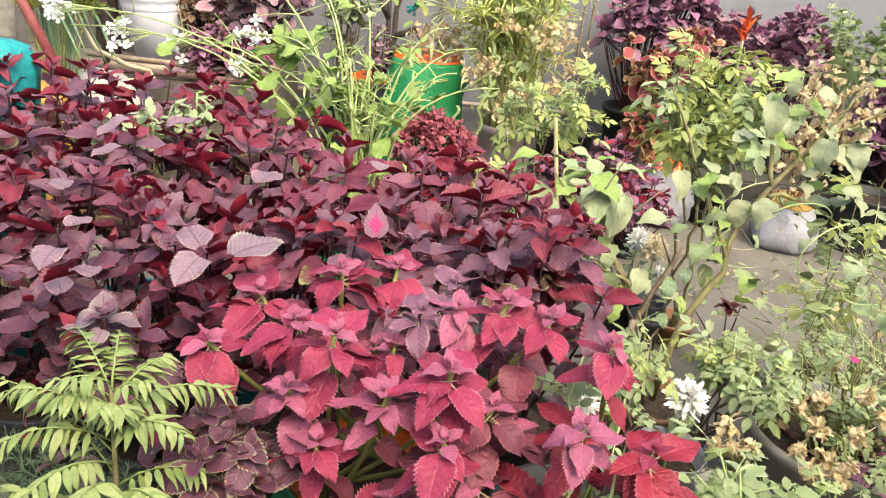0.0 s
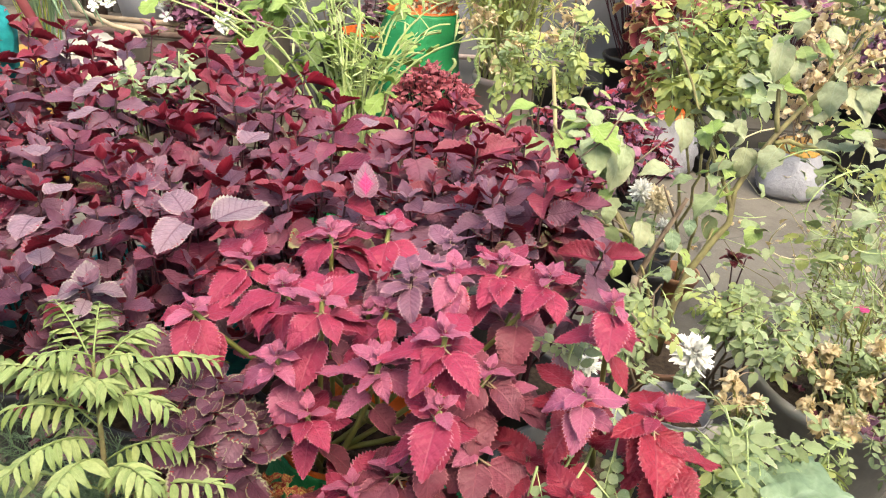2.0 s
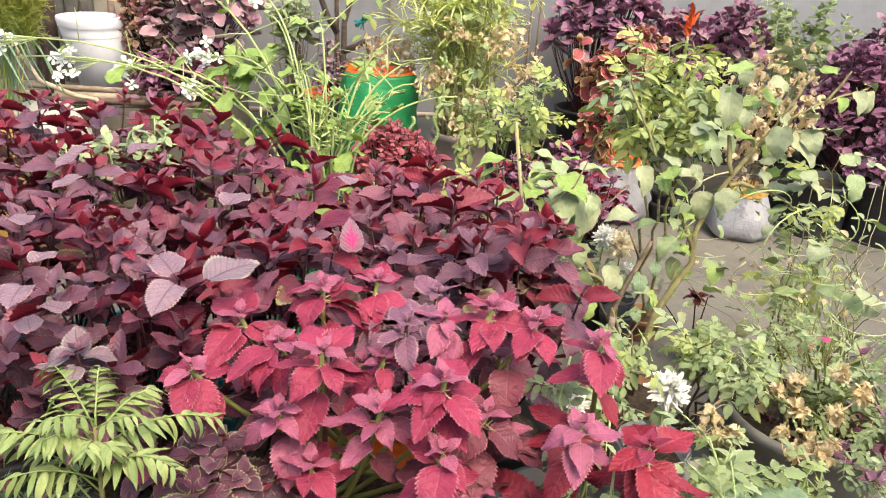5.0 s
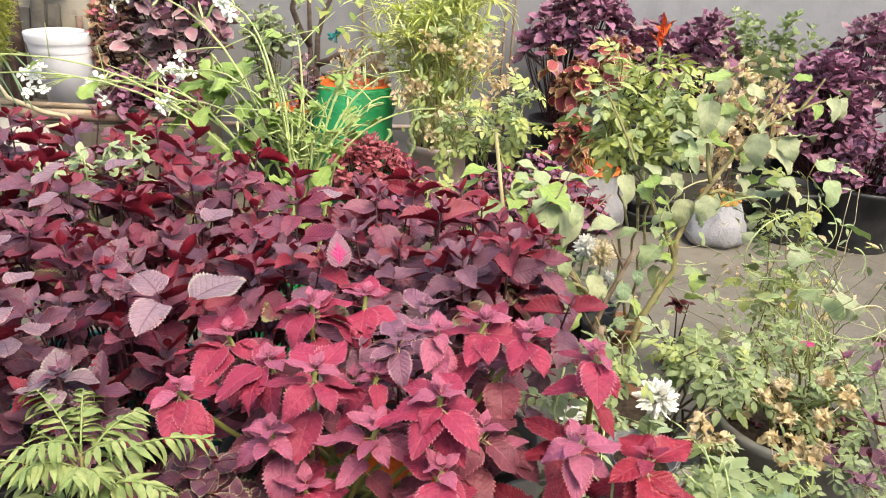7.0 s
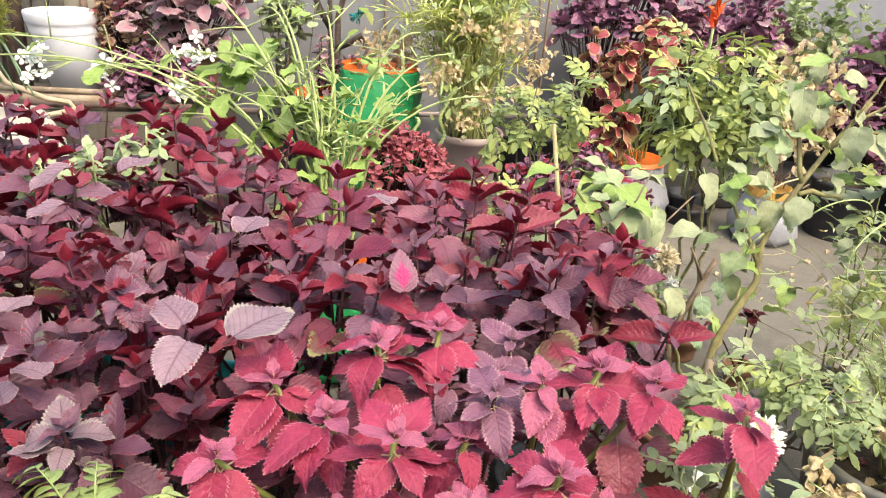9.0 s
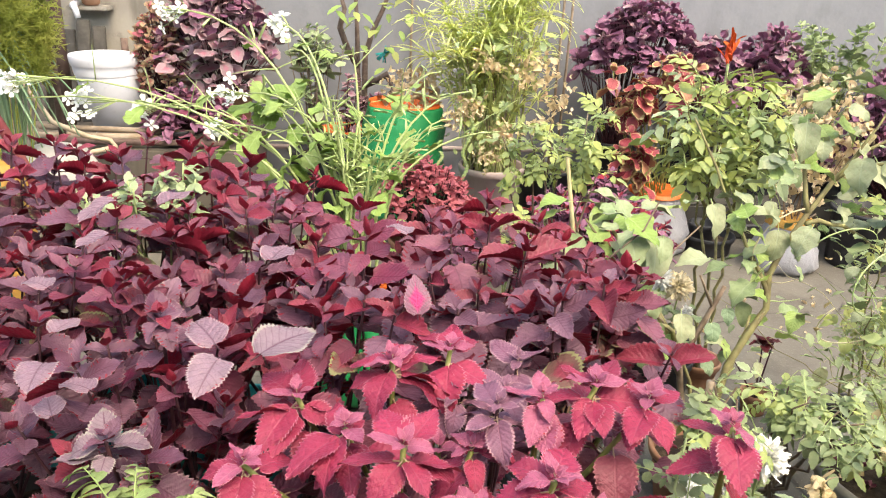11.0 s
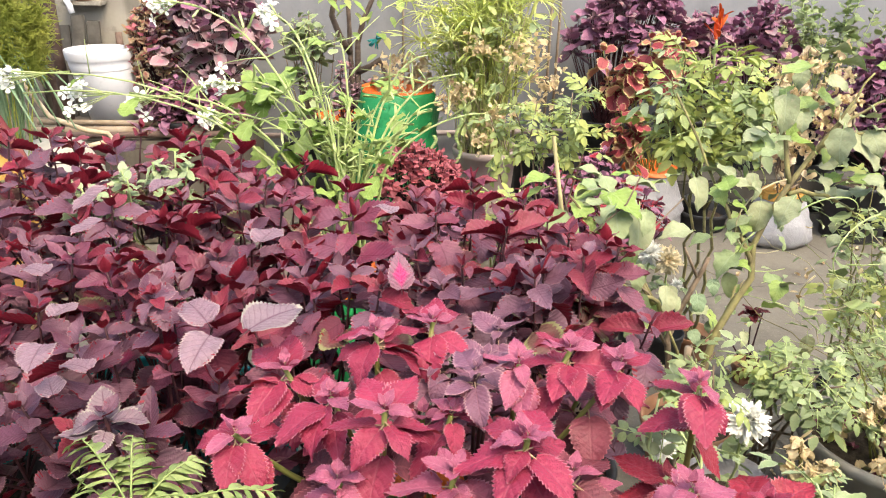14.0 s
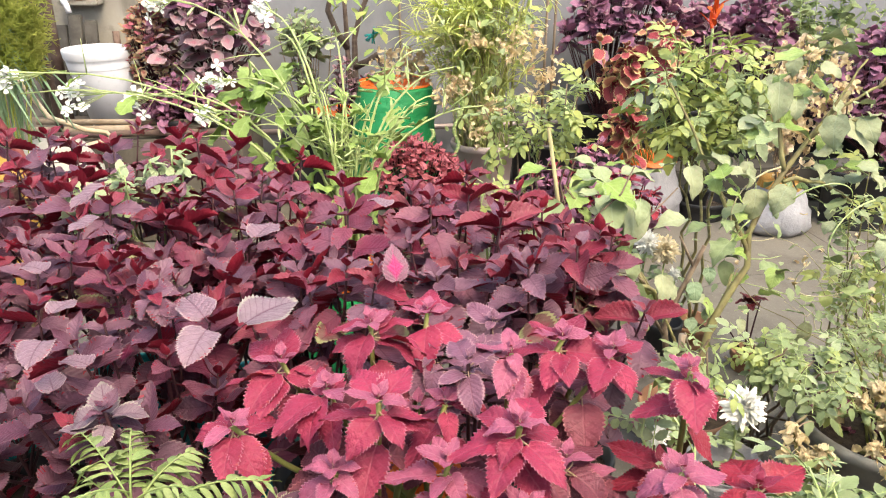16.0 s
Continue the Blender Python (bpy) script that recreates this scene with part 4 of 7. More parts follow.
# single leaves that stand out
near = bed[6][0]
me = Leaf(n=24, w=0.60, a=0.48, b=1.0, tooth=0.07, droop=0.3, fold=0.14, stalk=0.12, pucker=0.02, seed=5).mesh("leaf", [HEART_LEAF, DARK_UNDER, STEM_DARK])
place_leaf(me, leaf_at((-0.073, 1.405, 0.862), 8, 66, 5, 0.080), near)["label"] = "leaf with a bright pink heart"
FLAT_PALE = FLAT.mesh("leaf", [PALE_EDGE_LEAF, MAUVE_LEAF, STEM_DARK])
# Lit copy of the plum leaf, for the leaves that catch light
FLAT_LIT = FLAT.mesh("leaf", [LIT_LEAF, DARK_UNDER, STEM_DARK])
place_leaf(FLAT_PALE, leaf_at((-0.332, 1.25, 0.872), -48, 14, 6, 0.126), bed[4][0])["label"] = "pale leaf with a cream edge"
for x, y, z, az, el, s in ((-0.699, 1.46, 0.80, -20, 10, 0.10), (-0.661, 1.35, 0.815, 184, 10, 0.125), (-0.40, 1.38, 0.815, 36, 18, 0.135), (-0.386, 1.33, 0.835, 168, 0, 0.135), (-0.647, 1.31, 0.73, 28, 15, 0.095), (-0.593, 1.35, 0.755, 60, 8, 0.105),
                           (-0.64, 1.72, 0.965, 140, -5, 0.13), (-0.586, 1.75, 0.935, -44, 20, 0.125), (-0.617, 1.6, 0.935, 144, 10, 0.11), (-0.701, 1.5, 0.868, 56, 10, 0.10), (-0.354, 1.64, 0.86, -20, 12, 0.13), (-0.073, 1.68, 0.905, 40, 12, 0.10)):
    ob, r = min(bed, key=lambda o: (o[0].location.x - x) ** 2 + (o[0].location.y - y) ** 2)
    place_leaf(FLAT_LIT, leaf_at((x, y - 0.02, z + 0.015), az, el, rng.uniform(-10, 10), s * 0.76), ob)
rosette(rng, bed[4][0], (-0.561, 1.26, 0.725), (-0.55, 1.46, 0.27), [(96, -5, 0.07), (288, -5, 0.07), (16, 0, 0.075), (184, -5, 0.06)], DARK_PALE_M, DARK_M, DARK_M, STEM_DARK, 0.004, 2, 0.09)
rosette(rng, bed[4][0], (-0.511, 1.44, 0.85), (-0.52, 1.50, 0.27), [(168, 5, 0.062), (208, 5, 0.068), (356, -5, 0.09), (20, 0, 0.09), (60, -5, 0.06)], DARK_M, DARK_M, DARK_YOUNG_M, STEM_DARK, 0.004, 2, 0.09)

# ---- rose-red coleus in front ----
rng = random.Random(8)
red = root_thing("red_coleus", (-0.04, 1.20, 0), "bushy coleus with toothed rose-red leaves and lime stems", "plant")
grow_bag(red, 0.195, 0.50, GREEN_BAG, ORANGE_BAG, 2, 0.10, label="green grow bag with an orange lining")


def red_shoot(c, leaves, young=RED_YOUNG_M, top=RED_M, under=3, parent=red, hub=(-0.04, 1.19, 0.44), low=RED_OLD_M, size=0.105):
    a = rng.uniform(0, 6.28)
    rosette(rng, parent, c, (hub[0] + 0.10 * math.cos(a), hub[1] + 0.10 * math.sin(a), hub[2]), leaves, top, low, young, STEM_LIME, 0.005, under, size)


red_shoot((-0.265, 1.244, 0.813), [(52, -5, 0.093), (144, -10, 0.105), (356, 0, 0.10), (252, -10, 0.075), (164, -10, 0.092)])
red_shoot((-0.11, 1.05, 0.855), [(24, -5, 0.095), (324, -5, 0.096), (208, -10, 0.08), (144, -10, 0.086), (268, -10, 0.09)])
red_shoot((-0.189, 1.16, 0.811), [(156, -10, 0.11), (124, -10, 0.104), (336, -15, 0.068), (12, -5, 0.09), (224, 5, 0.062)])
red_shoot((-0.12, 1.25, 0.868), [(68, -10, 0.08), (152, -10, 0.105), (336, -5, 0.09), (308, -10, 0.10), (256, -10, 0.10)])
red_shoot((-0.024, 1.33, 0.844), [(32, -10, 0.095), (320, -10, 0.10), (352, 0, 0.088), (168, -10, 0.11)])
red_shoot((-0.329, 1.13, 0.774), [(88, -10, 0.072), (168, -10, 0.092), (216, -10, 0.10), (24, -5, 0.065)])
red_shoot((-0.018, 1.0, 0.785), [(24, -5, 0.062), (320, -10, 0.075), (188, 0, 0.06), (148, 5, 0.06)], top=RED_YOUNG_M)
red_shoot((0.076, 0.99, 0.844), [(56, -10, 0.075), (336, -5, 0.10), (140, -5, 0.058), (216, -10, 0.095), (140, -12, 0.098)])
red_shoot((0.168, 1.151, 0.881), [(44, -10, 0.072), (328, -5, 0.09), (148, -10, 0.09), (172, -5, 0.078)])
red_shoot((0.246, 1.145, 0.862), [(292, -10, 0.068), (148, -5, 0.088), (190, -5, 0.085), (356, -10, 0.09)])
red_shoot((-0.014, 1.10, 0.812), [(276, -10, 0.072), (188, -5, 0.06), (0, -10, 0.064), (52, -30, 0.06)])
red_shoot((-0.176, 1.02, 0.768), [(36, -20, 0.06), (220, 15, 0.06), (320, -5, 0.07), (168, 15, 0.06)], top=RED_YOUNG_M)
red_shoot((0.09, 1.14, 0.868), [(150, -25, 0.08), (60, 0, 0.07), (200, -20, 0.07)], top=RED_YOUNG_M)
red_shoot((0.074, 0.92, 0.764), [(164, -10, 0.11), (208, -5, 0.064), (8, -10, 0.064), (300, -15, 0.06)])
red_shoot((-0.048, 0.93, 0.60), [(248, -10, 0.072), (164, 5, 0.06), (328, -5, 0.11), (48, -10, 0.07)], under=2)
red_shoot((-0.123, 0.98, 0.697), [(220, -5, 0.078), (164, 20, 0.06), (348, -10, 0.08), (36, -25, 0.065)])
for c in ((0.15, 1.02, 0.76), (0.02, 0.93, 0.64), (-0.05, 1.2, 0.74), (0.2, 1.2, 0.76), (-0.18, 1.1, 0.70), (-0.10, 0.92, 0.55), (0.10, 0.88, 0.57), (0.14, 0.96, 0.66), (0.19, 1.06, 0.70)):
    az = rng.uniform(0, 90)
    red_shoot(c, [(az + 90 * k + rng.uniform(-15, 15), rng.uniform(-20, -5), rng.uniform(0.08, 0.105)) for k in range(4)], top=RED_OLD_M, under=2)
mauve = root_thing("mauve_coleus", (0.05, 1.33, 0.482), "small coleus with dull mauve leaves", "plant")
for tip, lv in (((0.022, 1.12, 0.868), [(12, -5, 0.09), (324, -10, 0.10), (176, -5, 0.08), (124, 5, 0.06)]), ((0.06, 1.27, 0.80), [(30, 0, 0.07), (210, -20, 0.07), (120, -10, 0.07)]), ((-0.015, 1.27, 0.795), [(80, 0, 0.06), (170, -20, 0.07), (260, 0, 0.06)]), ((0.09, 1.33, 0.82), [(300, 0, 0.08), (30, 0, 0.08), (180, -20, 0.08)])):
    rosette(rng, mauve, tip, (0.05, 1.33, 0.482), lv, MAUVE_M, MAUVE_M, MAUVE_M, STEM_DARK, 0.0035, 2, 0.08)

# ---- crimson coleus beside it ----
crimson = root_thing("crimson_coleus", (0.345, 1.17, 0), "coleus with broad crimson leaves", "plant")
pot(crimson, 0.15, 0.42, BLACK_POT)
CH = dict(parent=crimson, hub=(0.345, 1.14, 0.40), size=0.098, low=CRIMSON_M)
red_shoot((0.333, 1.06, 0.87), [(164, -15, 0.105), (132, -10, 0.066), (196, 10, 0.06), (344, -5, 0.064)], **CH)
red_shoot((0.274, 0.92, 0.808), [(96, -10, 0.068), (288, -10, 0.085), (172, -10, 0.065), (344, -10, 0.067)], top=RED_YOUNG_M, **CH)
red_shoot((0.386, 0.93, 0.766), [(112, -10, 0.08), (300, -10, 0.10), (0, -10, 0.11), (176, -15, 0.12), (220, -10, 0.07)], top=CRIMSON_M, young=RED_M, **CH)
red_shoot((0.267, 0.85, 0.677), [(24, -10, 0.08), (340, -10, 0.095), (264, -10, 0.07), (148, -5, 0.07)], top=CRIMSON_M, young=CRIMSON_M, **CH)
for c in ((0.44, 0.97, 0.67), (0.34, 0.88, 0.60), (0.22, 0.96, 0.64), (0.30, 1.04, 0.72), (0.18, 0.90, 0.58)):
    az = rng.uniform(0, 90)
    red_shoot(c, [(az + 90 * k + rng.uniform(-15, 15), rng.uniform(-25, -5), rng.uniform(0.09, 0.11)) for k in range(4)], top=CRIMSON_M, young=CRIMSON_M, under=2, **CH)

# ---- plum coleus with a thin green edge ----
plum = root_thing("green_edged_coleus", (-0.28, 0.99, 0), "low dense coleus with dark plum leaves edged in pale green", "plant")
pot(plum, 0.12, 0.42, BLUE_POT)
for x, y, z in dome(rng, -0.275, 1.0, 0.085, 0.08, 0.725, 0.64, 14):
    shoot(rng, plum, (-0.28, 0.99, 0.38), (x, y, z), 0.085, 5, meshes=[PLUM_M], stem_mat=STEM_DARK, stem_r=0.003, low_elev=-30, top_elev=50)

# ---- yellow and red splashed plant ----
splash = root_thing("splashed_coleus", (-0.17, 0.90, 0), "coleus with yellow leaves splashed with red", "plant")
pot(splash, 0.085, 0.36, BLUE_POT)
SPLASH_M = [s.mesh("leaf", [SPLASH_LEAF, SPLASH_LEAF, STEM_LIME]) for s in RED_SHAPES[:3]]
for x, y, z in dome(rng, -0.17, 0.93, 0.13, 0.10, 0.56, 0.49, 20):
    shoot(rng, splash, (-0.17, 0.90, 0.32), (x, y, z), 0.052, 4, meshes=[SPLASH_M], stem_mat=STEM_LIME, stem_r=0.003)

# ---- curry leaf plant ----
rng = random.Random(21)
curry = root_thing("curry_leaf_plant", (-0.43, 0.90, 0), "young curry leaf plant with yellow-green feathered leaves, in a pot", "plant")
pot(curry, 0.14, 0.32, BLUE_POT)
trunk = bend((-0.42, 0.90, 0.28), (-0.443, 1.0, 0.758), 0.0, 9)
tube("stem", trunk, 0.0075, 0.003, STEM_WOODY, curry, 7)


def frond(parent, p, q, sag, n, size):
    """A feathered leaf: rib with leaflets on both sides."""
    pts = bend(p, q, sag, 9)
    rib = tube("frond", pts, 0.0017, 0.0008, STEM_CURRY, parent, 5)
    o = parent.location
    for i in range(n):
        t = 0.18 + 0.80 * i / (n - 1)
        k = min(7, int(t * 8))
        c = pts[k].lerp(pts[k + 1], t * 8 - k)
        d = (pts[k + 1] - pts[k]).normalized()
        az = math.degrees(math.atan2(-d.x, d.y))
        s = size * (0.75 + 0.45 * math.sin(math.pi * min(1, t * 1.05))) * rng.uniform(0.85, 1.1)
        sgn = 1 if i % 2 else -1
        spread = 62 - 30 * t
        ob = bpy.data.objects.new("leaflet", rng.choice(CURRY_M))
        scene.collection.objects.link(ob)
        ob.parent = rib
        m = leaf_at(c, az + sgn * rng.uniform(spread - 10, spread + 10), math.degrees(d.z) * 0.35 + rng.uniform(-34, -4), sgn * rng.uniform(-22, 26), s)
        m.translation = m.translation - o - rib.location
        ob.matrix_basis = m


for t, q, sag, n in ((0.99, (-0.515, 1.06, 0.828), 0.03, 15), (0.98, (-0.455, 1.08, 0.815), 0.03, 13), (0.96, (-0.37, 1.05, 0.795), 0.03, 15), (0.92, (-0.26, 1.01, 0.765), 0.06, 17),
                     (0.88, (-0.58, 0.95, 0.775), 0.06, 17), (0.82, (-0.56, 0.88, 0.735), 0.06, 17), (0.84, (-0.31, 0.93, 0.735), 0.06, 15), (0.74, (-0.50, 0.81, 0.70), 0.06, 17),
                     (0.70, (-0.58, 1.02, 0.73), 0.05, 13), (0.62, (-0.31, 0.83, 0.69), 0.05, 17), (0.45, (-0.50, 0.77, 0.64), 0.06, 15), (0.50, (-0.22, 0.86, 0.665), 0.05, 15), (0.40, (-0.37, 0.75, 0.60), 0.06, 15),
                     (0.30, (-0.25, 0.78, 0.585), 0.05, 13), (0.94, (-0.49, 0.93, 0.785), 0.03, 13), (0.90, (-0.40, 0.94, 0.76), 0.04, 13), (0.55, (-0.60, 0.86, 0.66), 0.05, 13), (0.66, (-0.42, 0.79, 0.71), 0.05, 15), (0.78, (-0.61, 0.99, 0.77), 0.05, 13), (0.66, (-0.28, 0.93, 0.67), 0.05, 13), (0.35, (-0.55, 0.80, 0.58), 0.05, 13)):
    k = min(7, int(t * 8))
    frond(curry, trunk[k].lerp(trunk[k + 1], t * 8 - k), q, sag, n + 5, 0.041)
for i in range(8):
    a = 2.4 * i + rng.uniform(-0.3, 0.3)
    p = trunk[7].lerp(trunk[8], 0.3 + i / 8)
    frond(curry, p, p + Vector((0.085 * math.cos(a), 0.07 * math.sin(a), rng.uniform(0.02, 0.06))), 0.02, 11, 0.034)

# ---- feathery dill behind it ----


def feathery(name, label, at, tips, seed, material, hair=0.03, n=60, potted=0.3, fine=0.0007, pot_mat=None, low=0.35):
    rng = random.Random(seed)
    root = root_thing(name, at, label, "plant")
    if potted:
        pot(root, 0.12, potted, pot_mat or BLACK_POT)
    for tip in tips:
        pts = bend((at[0], at[1], at[2] + max(0.0, potted - 0.04)), tip, 0.05, 9, 0.01, rng)
        tube("stem", pts, 0.003, 0.0012, material, root, 4)
        bm = bmesh.new()
        for i in range(n):
            t = rng.uniform(low, 1.0)
            k = min(7, int(t * 8))
            p = pts[k].lerp(pts[k + 1], t * 8 - k)
            d = Vector((rng.gauss(0, 1), rng.gauss(0, 1), rng.gauss(0.3, 0.8))).normalized() * hair * rng.uniform(0.5, 1.5)
            tube_into(bm, [p, p + d * 0.6 + Vector((0, 0, 0.004)), p + d], fine, fine * 0.6, 3)
            for _ in range(3):
                q = p + d * rng.uniform(0.3, 1.0)
                e = (d.normalized() + Vector((rng.gauss(0, 0.8), rng.gauss(0, 0.8), rng.gauss(0, 0.8)))).normalized() * hair * 0.5
                tube_into(bm, [q, q + e], fine * 0.8, fine * 0.5, 3)
        part("fronds", bm, material, root)["kind"] = "stuff"
    return root


feathery("dill_plant", "low blue-green feathery dill plant in a pot", (-0.56, 1.12, 0), [(-0.60 + (0.10 + 0.012 * k) * math.cos(1.7 * k), 1.03 + (0.08 + 0.009 * k) * math.sin(1.7 * k), 0.50 + 0.05 * math.sin(3 * k)) for k in range(15)], 3, DILL, 0.038, 80, pot_mat=CLAY)

# ---- eggplant with large grey-green leaves ----
rng = random.Random(31)
egg = root_thing("eggplant", (0.76, 1.97, 0), "tall eggplant with woody branches and large grey-green leaves", "plant")
pot(egg, 0.13, 0.18, CLAY)
MAIN = [(0.77, 1.97, 0.16), (0.79, 1.98, 0.33), (0.814, 2.0, 0.425), (0.882, 2.03, 0.528), (0.92, 2.05, 0.572), (0.92, 2.07, 0.663), (0.967, 2.10, 0.743), (1.01, 2.10, 0.829), (1.095, 2.15, 0.909), (1.216, 2.20, 1.022)]
tube("branch", MAIN, 0.0115, 0.006, STEM_WOODY, egg, 8)
for b0, b1, sag in (((0.76, 1.98, 0.24), (0.66, 1.95, 0.47), 0.02), ((0.92, 2.06, 0.60), (0.82, 2.10, 0.79), 0.02), ((0.79, 1.99, 0.33), (0.878, 2.05, 0.55), 0.01),
                    ((1.01, 2.10, 0.83), (0.98, 2.18, 1.02), 0.02), ((1.095, 2.15, 0.909), (1.30, 2.15, 0.95), 0.03), ((1.01, 2.10, 0.80), (1.28, 2.18, 0.70), 0.06), ((0.66, 1.95, 0.50), (0.47, 1.80, 0.68), 0.03), ((0.60, 1.93, 0.56), (0.45, 2.08, 0.82), 0.02)):
    tube("branch", bend(b0, b1, sag, 7, 0.008, rng), 0.0075, 0.0035, STEM_WOODY, egg, 6)
for p, az, elev, s, pool in (((1.02, 2.12, 1.03), 170, -48, 0.17, PALE_M), ((1.15, 2.17, 1.02), -150, -58, 0.19, PALE_M), ((1.05, 2.2, 1.13), 140, -40, 0.19, PALE_M), ((1.04, 2.22, 1.14), 95, 8, 0.15, BRIGHT_M),
                             ((1.10, 2.2, 1.14), -80, 12, 0.14, GREY_M), ((1.19, 2.2, 1.15), -95, 10, 0.14, BRIGHT_M), ((0.90, 2.1, 0.87), 160, -45, 0.15, PALE_M), 
                             ((0.54, 1.90, 0.84), 160, -45, 0.19, GREY_M), ((0.46, 1.88, 0.86), 125, -20, 0.17, GREY_M), ((0.52, 1.95, 0.91), 80, 5, 0.15, BRIGHT_M), ((0.60, 1.95, 0.90), -60, 5, 0.14, GREY_M), ((0.40, 1.84, 0.92), 110, 10, 0.13, GREY_M),
                             ((0.88, 2.05, 0.87), 190, -62, 0.18, PALE_M), ((0.50, 1.80, 0.72), 175, -55, 0.15, GREY_M), ((0.84, 2.05, 0.72), 170, -30, 0.13, GREY_M),
                             ((1.22, 2.18, 0.69), 130, -20, 0.13, PALE_M), ((1.30, 2.18, 0.68), -140, -30, 0.14, GREY_M), ((0.66, 1.95, 0.58), -160, -35, 0.13, PALE_M), ((0.97, 2.08, 0.74), -150, -20, 0.12, GREY_M), ((1.0, 2.1, 0.95), 60, 15, 0.13, GREY_M),
                             ((0.95, 2.1, 0.93), 120, -10, 0.15, GREY_M), ((1.24, 2.18, 1.03), -120, -30, 0.15, GREY_M), ((1.12, 2.15, 0.92), 175, -30, 0.14, BRIGHT_M), ((0.28, 1.96, 0.75), 165, -35, 0.16, GREY_M), ((0.35, 1.93, 0.76), 185, -45, 0.17, GREY_M), ((0.40, 1.96, 0.80), -150, -20, 0.16, BRIGHT_M), ((0.31, 1.92, 0.71), 140, -30, 0.15, BRIGHT_M), ((0.46, 1.96, 0.83), 90, 10, 0.16, GREY_M), ((0.50, 1.94, 0.78), -170, -40, 0.16, GREY_M), ((1.40, 2.22, 1.08), -170, -45, 0.23, PALE_M), ((1.43, 2.22, 1.08), -120, -55, 0.22, PALE_M), ((1.33, 2.2, 1.12), 60, 8, 0.17, BRIGHT_M), ((1.42, 2.22, 1.09), -60, 0, 0.17, BRIGHT_M), ((1.34, 2.18, 1.06), 150, -30, 0.16, BRIGHT_M)):
    place_leaf(rng.choice(pool), leaf_at(p, az + rng.uniform(-8, 8), elev, rng.uniform(-25, 25), s * 0.40), egg)

tube("dry_branch", [(0.745, 1.97, 0.15), (0.69, 1.98, 0.33), (0.671, 1.98, 0.427), (0.708, 2.0, 0.51), (0.751, 2.0, 0.62), (0.765, 2.0, 0.66)], 0.011, 0.006, STEM_BROWN, egg, 7)
tube("dry_branch", [(0.742, 2.0, 0.60), (0.718, 2.0, 0.645), (0.694, 2.0, 0.691)], 0.005, 0.003, STEM_BROWN, egg, 5)
tube("dry_branch", [(0.674, 1.98, 0.40), (0.62, 1.96, 0.49), (0.578, 1.95, 0.553)], 0.005, 0.003, STEM_BROWN, egg, 5)
tube("twig", [(0.578, 1.95, 0.553), (0.514, 1.95, 0.702), (0.60, 1.97, 0.77), (0.673, 2.0, 0.827)], 0.003, 0.002, STEM_BROWN, egg, 5)
tube("twig", [(0.62, 1.96, 0.49), (0.40, 1.88, 0.58), (0.345, 1.86, 0.655), (0.41, 1.88, 0.79), (0.49, 1.90, 0.85), (0.525, 1.92, 0.915)], 0.0032, 0.002, STEM_BROWN, egg, 5)
# fresh leaves beside the bed
for p, az, elev, size, pool in (((0.335, 1.86, 0.725), 14, 60, 0.150, GREY_M), ((0.32, 1.85, 0.765), 98, 12, 0.125, GREY_M), ((0.30, 1.84, 0.745), 150, -20, 0.075, BRIGHT_M), ((0.33, 1.96, 0.90), 96, 6, 0.100, BRIGHT_M), ((0.335, 1.96, 0.90), -96, 4, 0.080, BRIGHT_M),
                                ((0.49, 2.10, 0.825), 120, 6, 0.115, BRIGHT_M), ((0.56, 2.18, 0.815), -110, 8, 0.115, PALE_M), ((0.54, 2.18, 0.805), 165, -14, 0.105, BRIGHT_M), ((0.60, 2.2, 0.80), -80, 6, 0.110, BRIGHT_M), ((0.46, 2.02, 0.82), 100, -4, 0.085, PALE_M), ((0.41, 1.98, 0.83), 150, -10, 0.085, BRIGHT_M), ((0.44, 1.98, 0.80), -160, -16, 0.090, PALE_M),
                                ((0.50, 2.04, 0.78), 176, -34, 0.105, GREY_M), ((0.38, 1.97, 0.80), 110, -20, 0.080, PALE_M), ((0.52, 2.08, 0.80), -130, -8, 0.095, PALE_M), ((0.57, 2.12, 0.78), 172, -24, 0.090, BRIGHT_M), ((0.42, 1.95, 0.76), 165, -38, 0.085, BRIGHT_M)):
    place_leaf(rng.choice(pool), leaf_at(p, az, elev, rng.uniform(-15, 15), size), egg)
# the leaves low on the stem
LOW_EGG_M = [t.mesh("leaf", [SQUASH_LEAF, GREY_GREEN, STEM_GREEN]) for t in BIG_SHAPES[:3]]
for p, az, elev, size, pool in (((0.54, 1.95, 0.84), 168, -48, 0.150, PALE_M), ((0.518, 1.90, 0.60), -168, -52, 0.135, GREY_M), ((0.635, 1.95, 0.62), 172, -44, 0.100, PALE_M), ((0.531, 1.93, 0.69), 176, -40, 0.075, GREY_M), ((0.70, 1.96, 0.755), 100, 6, 0.105, PALE_M),
                                ((0.865, 2.04, 0.665), 120, -22, 0.110, GREY_M), ((0.934, 2.1, 0.80), 170, -60, 0.115, PALE_M), ((0.795, 2.03, 0.59), 175, -30, 0.060, LOW_EGG_M), ((0.742, 2.0, 0.565), 180, -35, 0.075, LOW_EGG_M), ((0.545, 1.93, 0.705), 120, -20, 0.075, BRIGHT_M),
                                ((0.86, 2.05, 0.63), -150, -10, 0.060, BRIGHT_M), ((0.80, 2.05, 0.70), 80, -10, 0.080, GREY_M), ((0.89, 2.07, 0.70), 95, 8, 0.070, GREY_M), ((0.74, 2.0, 0.45), -170, -20, 0.060, LOW_EGG_M)):
    place_leaf(rng.choice(pool), leaf_at(p, az, elev, rng.uniform(-15, 15), size), egg)
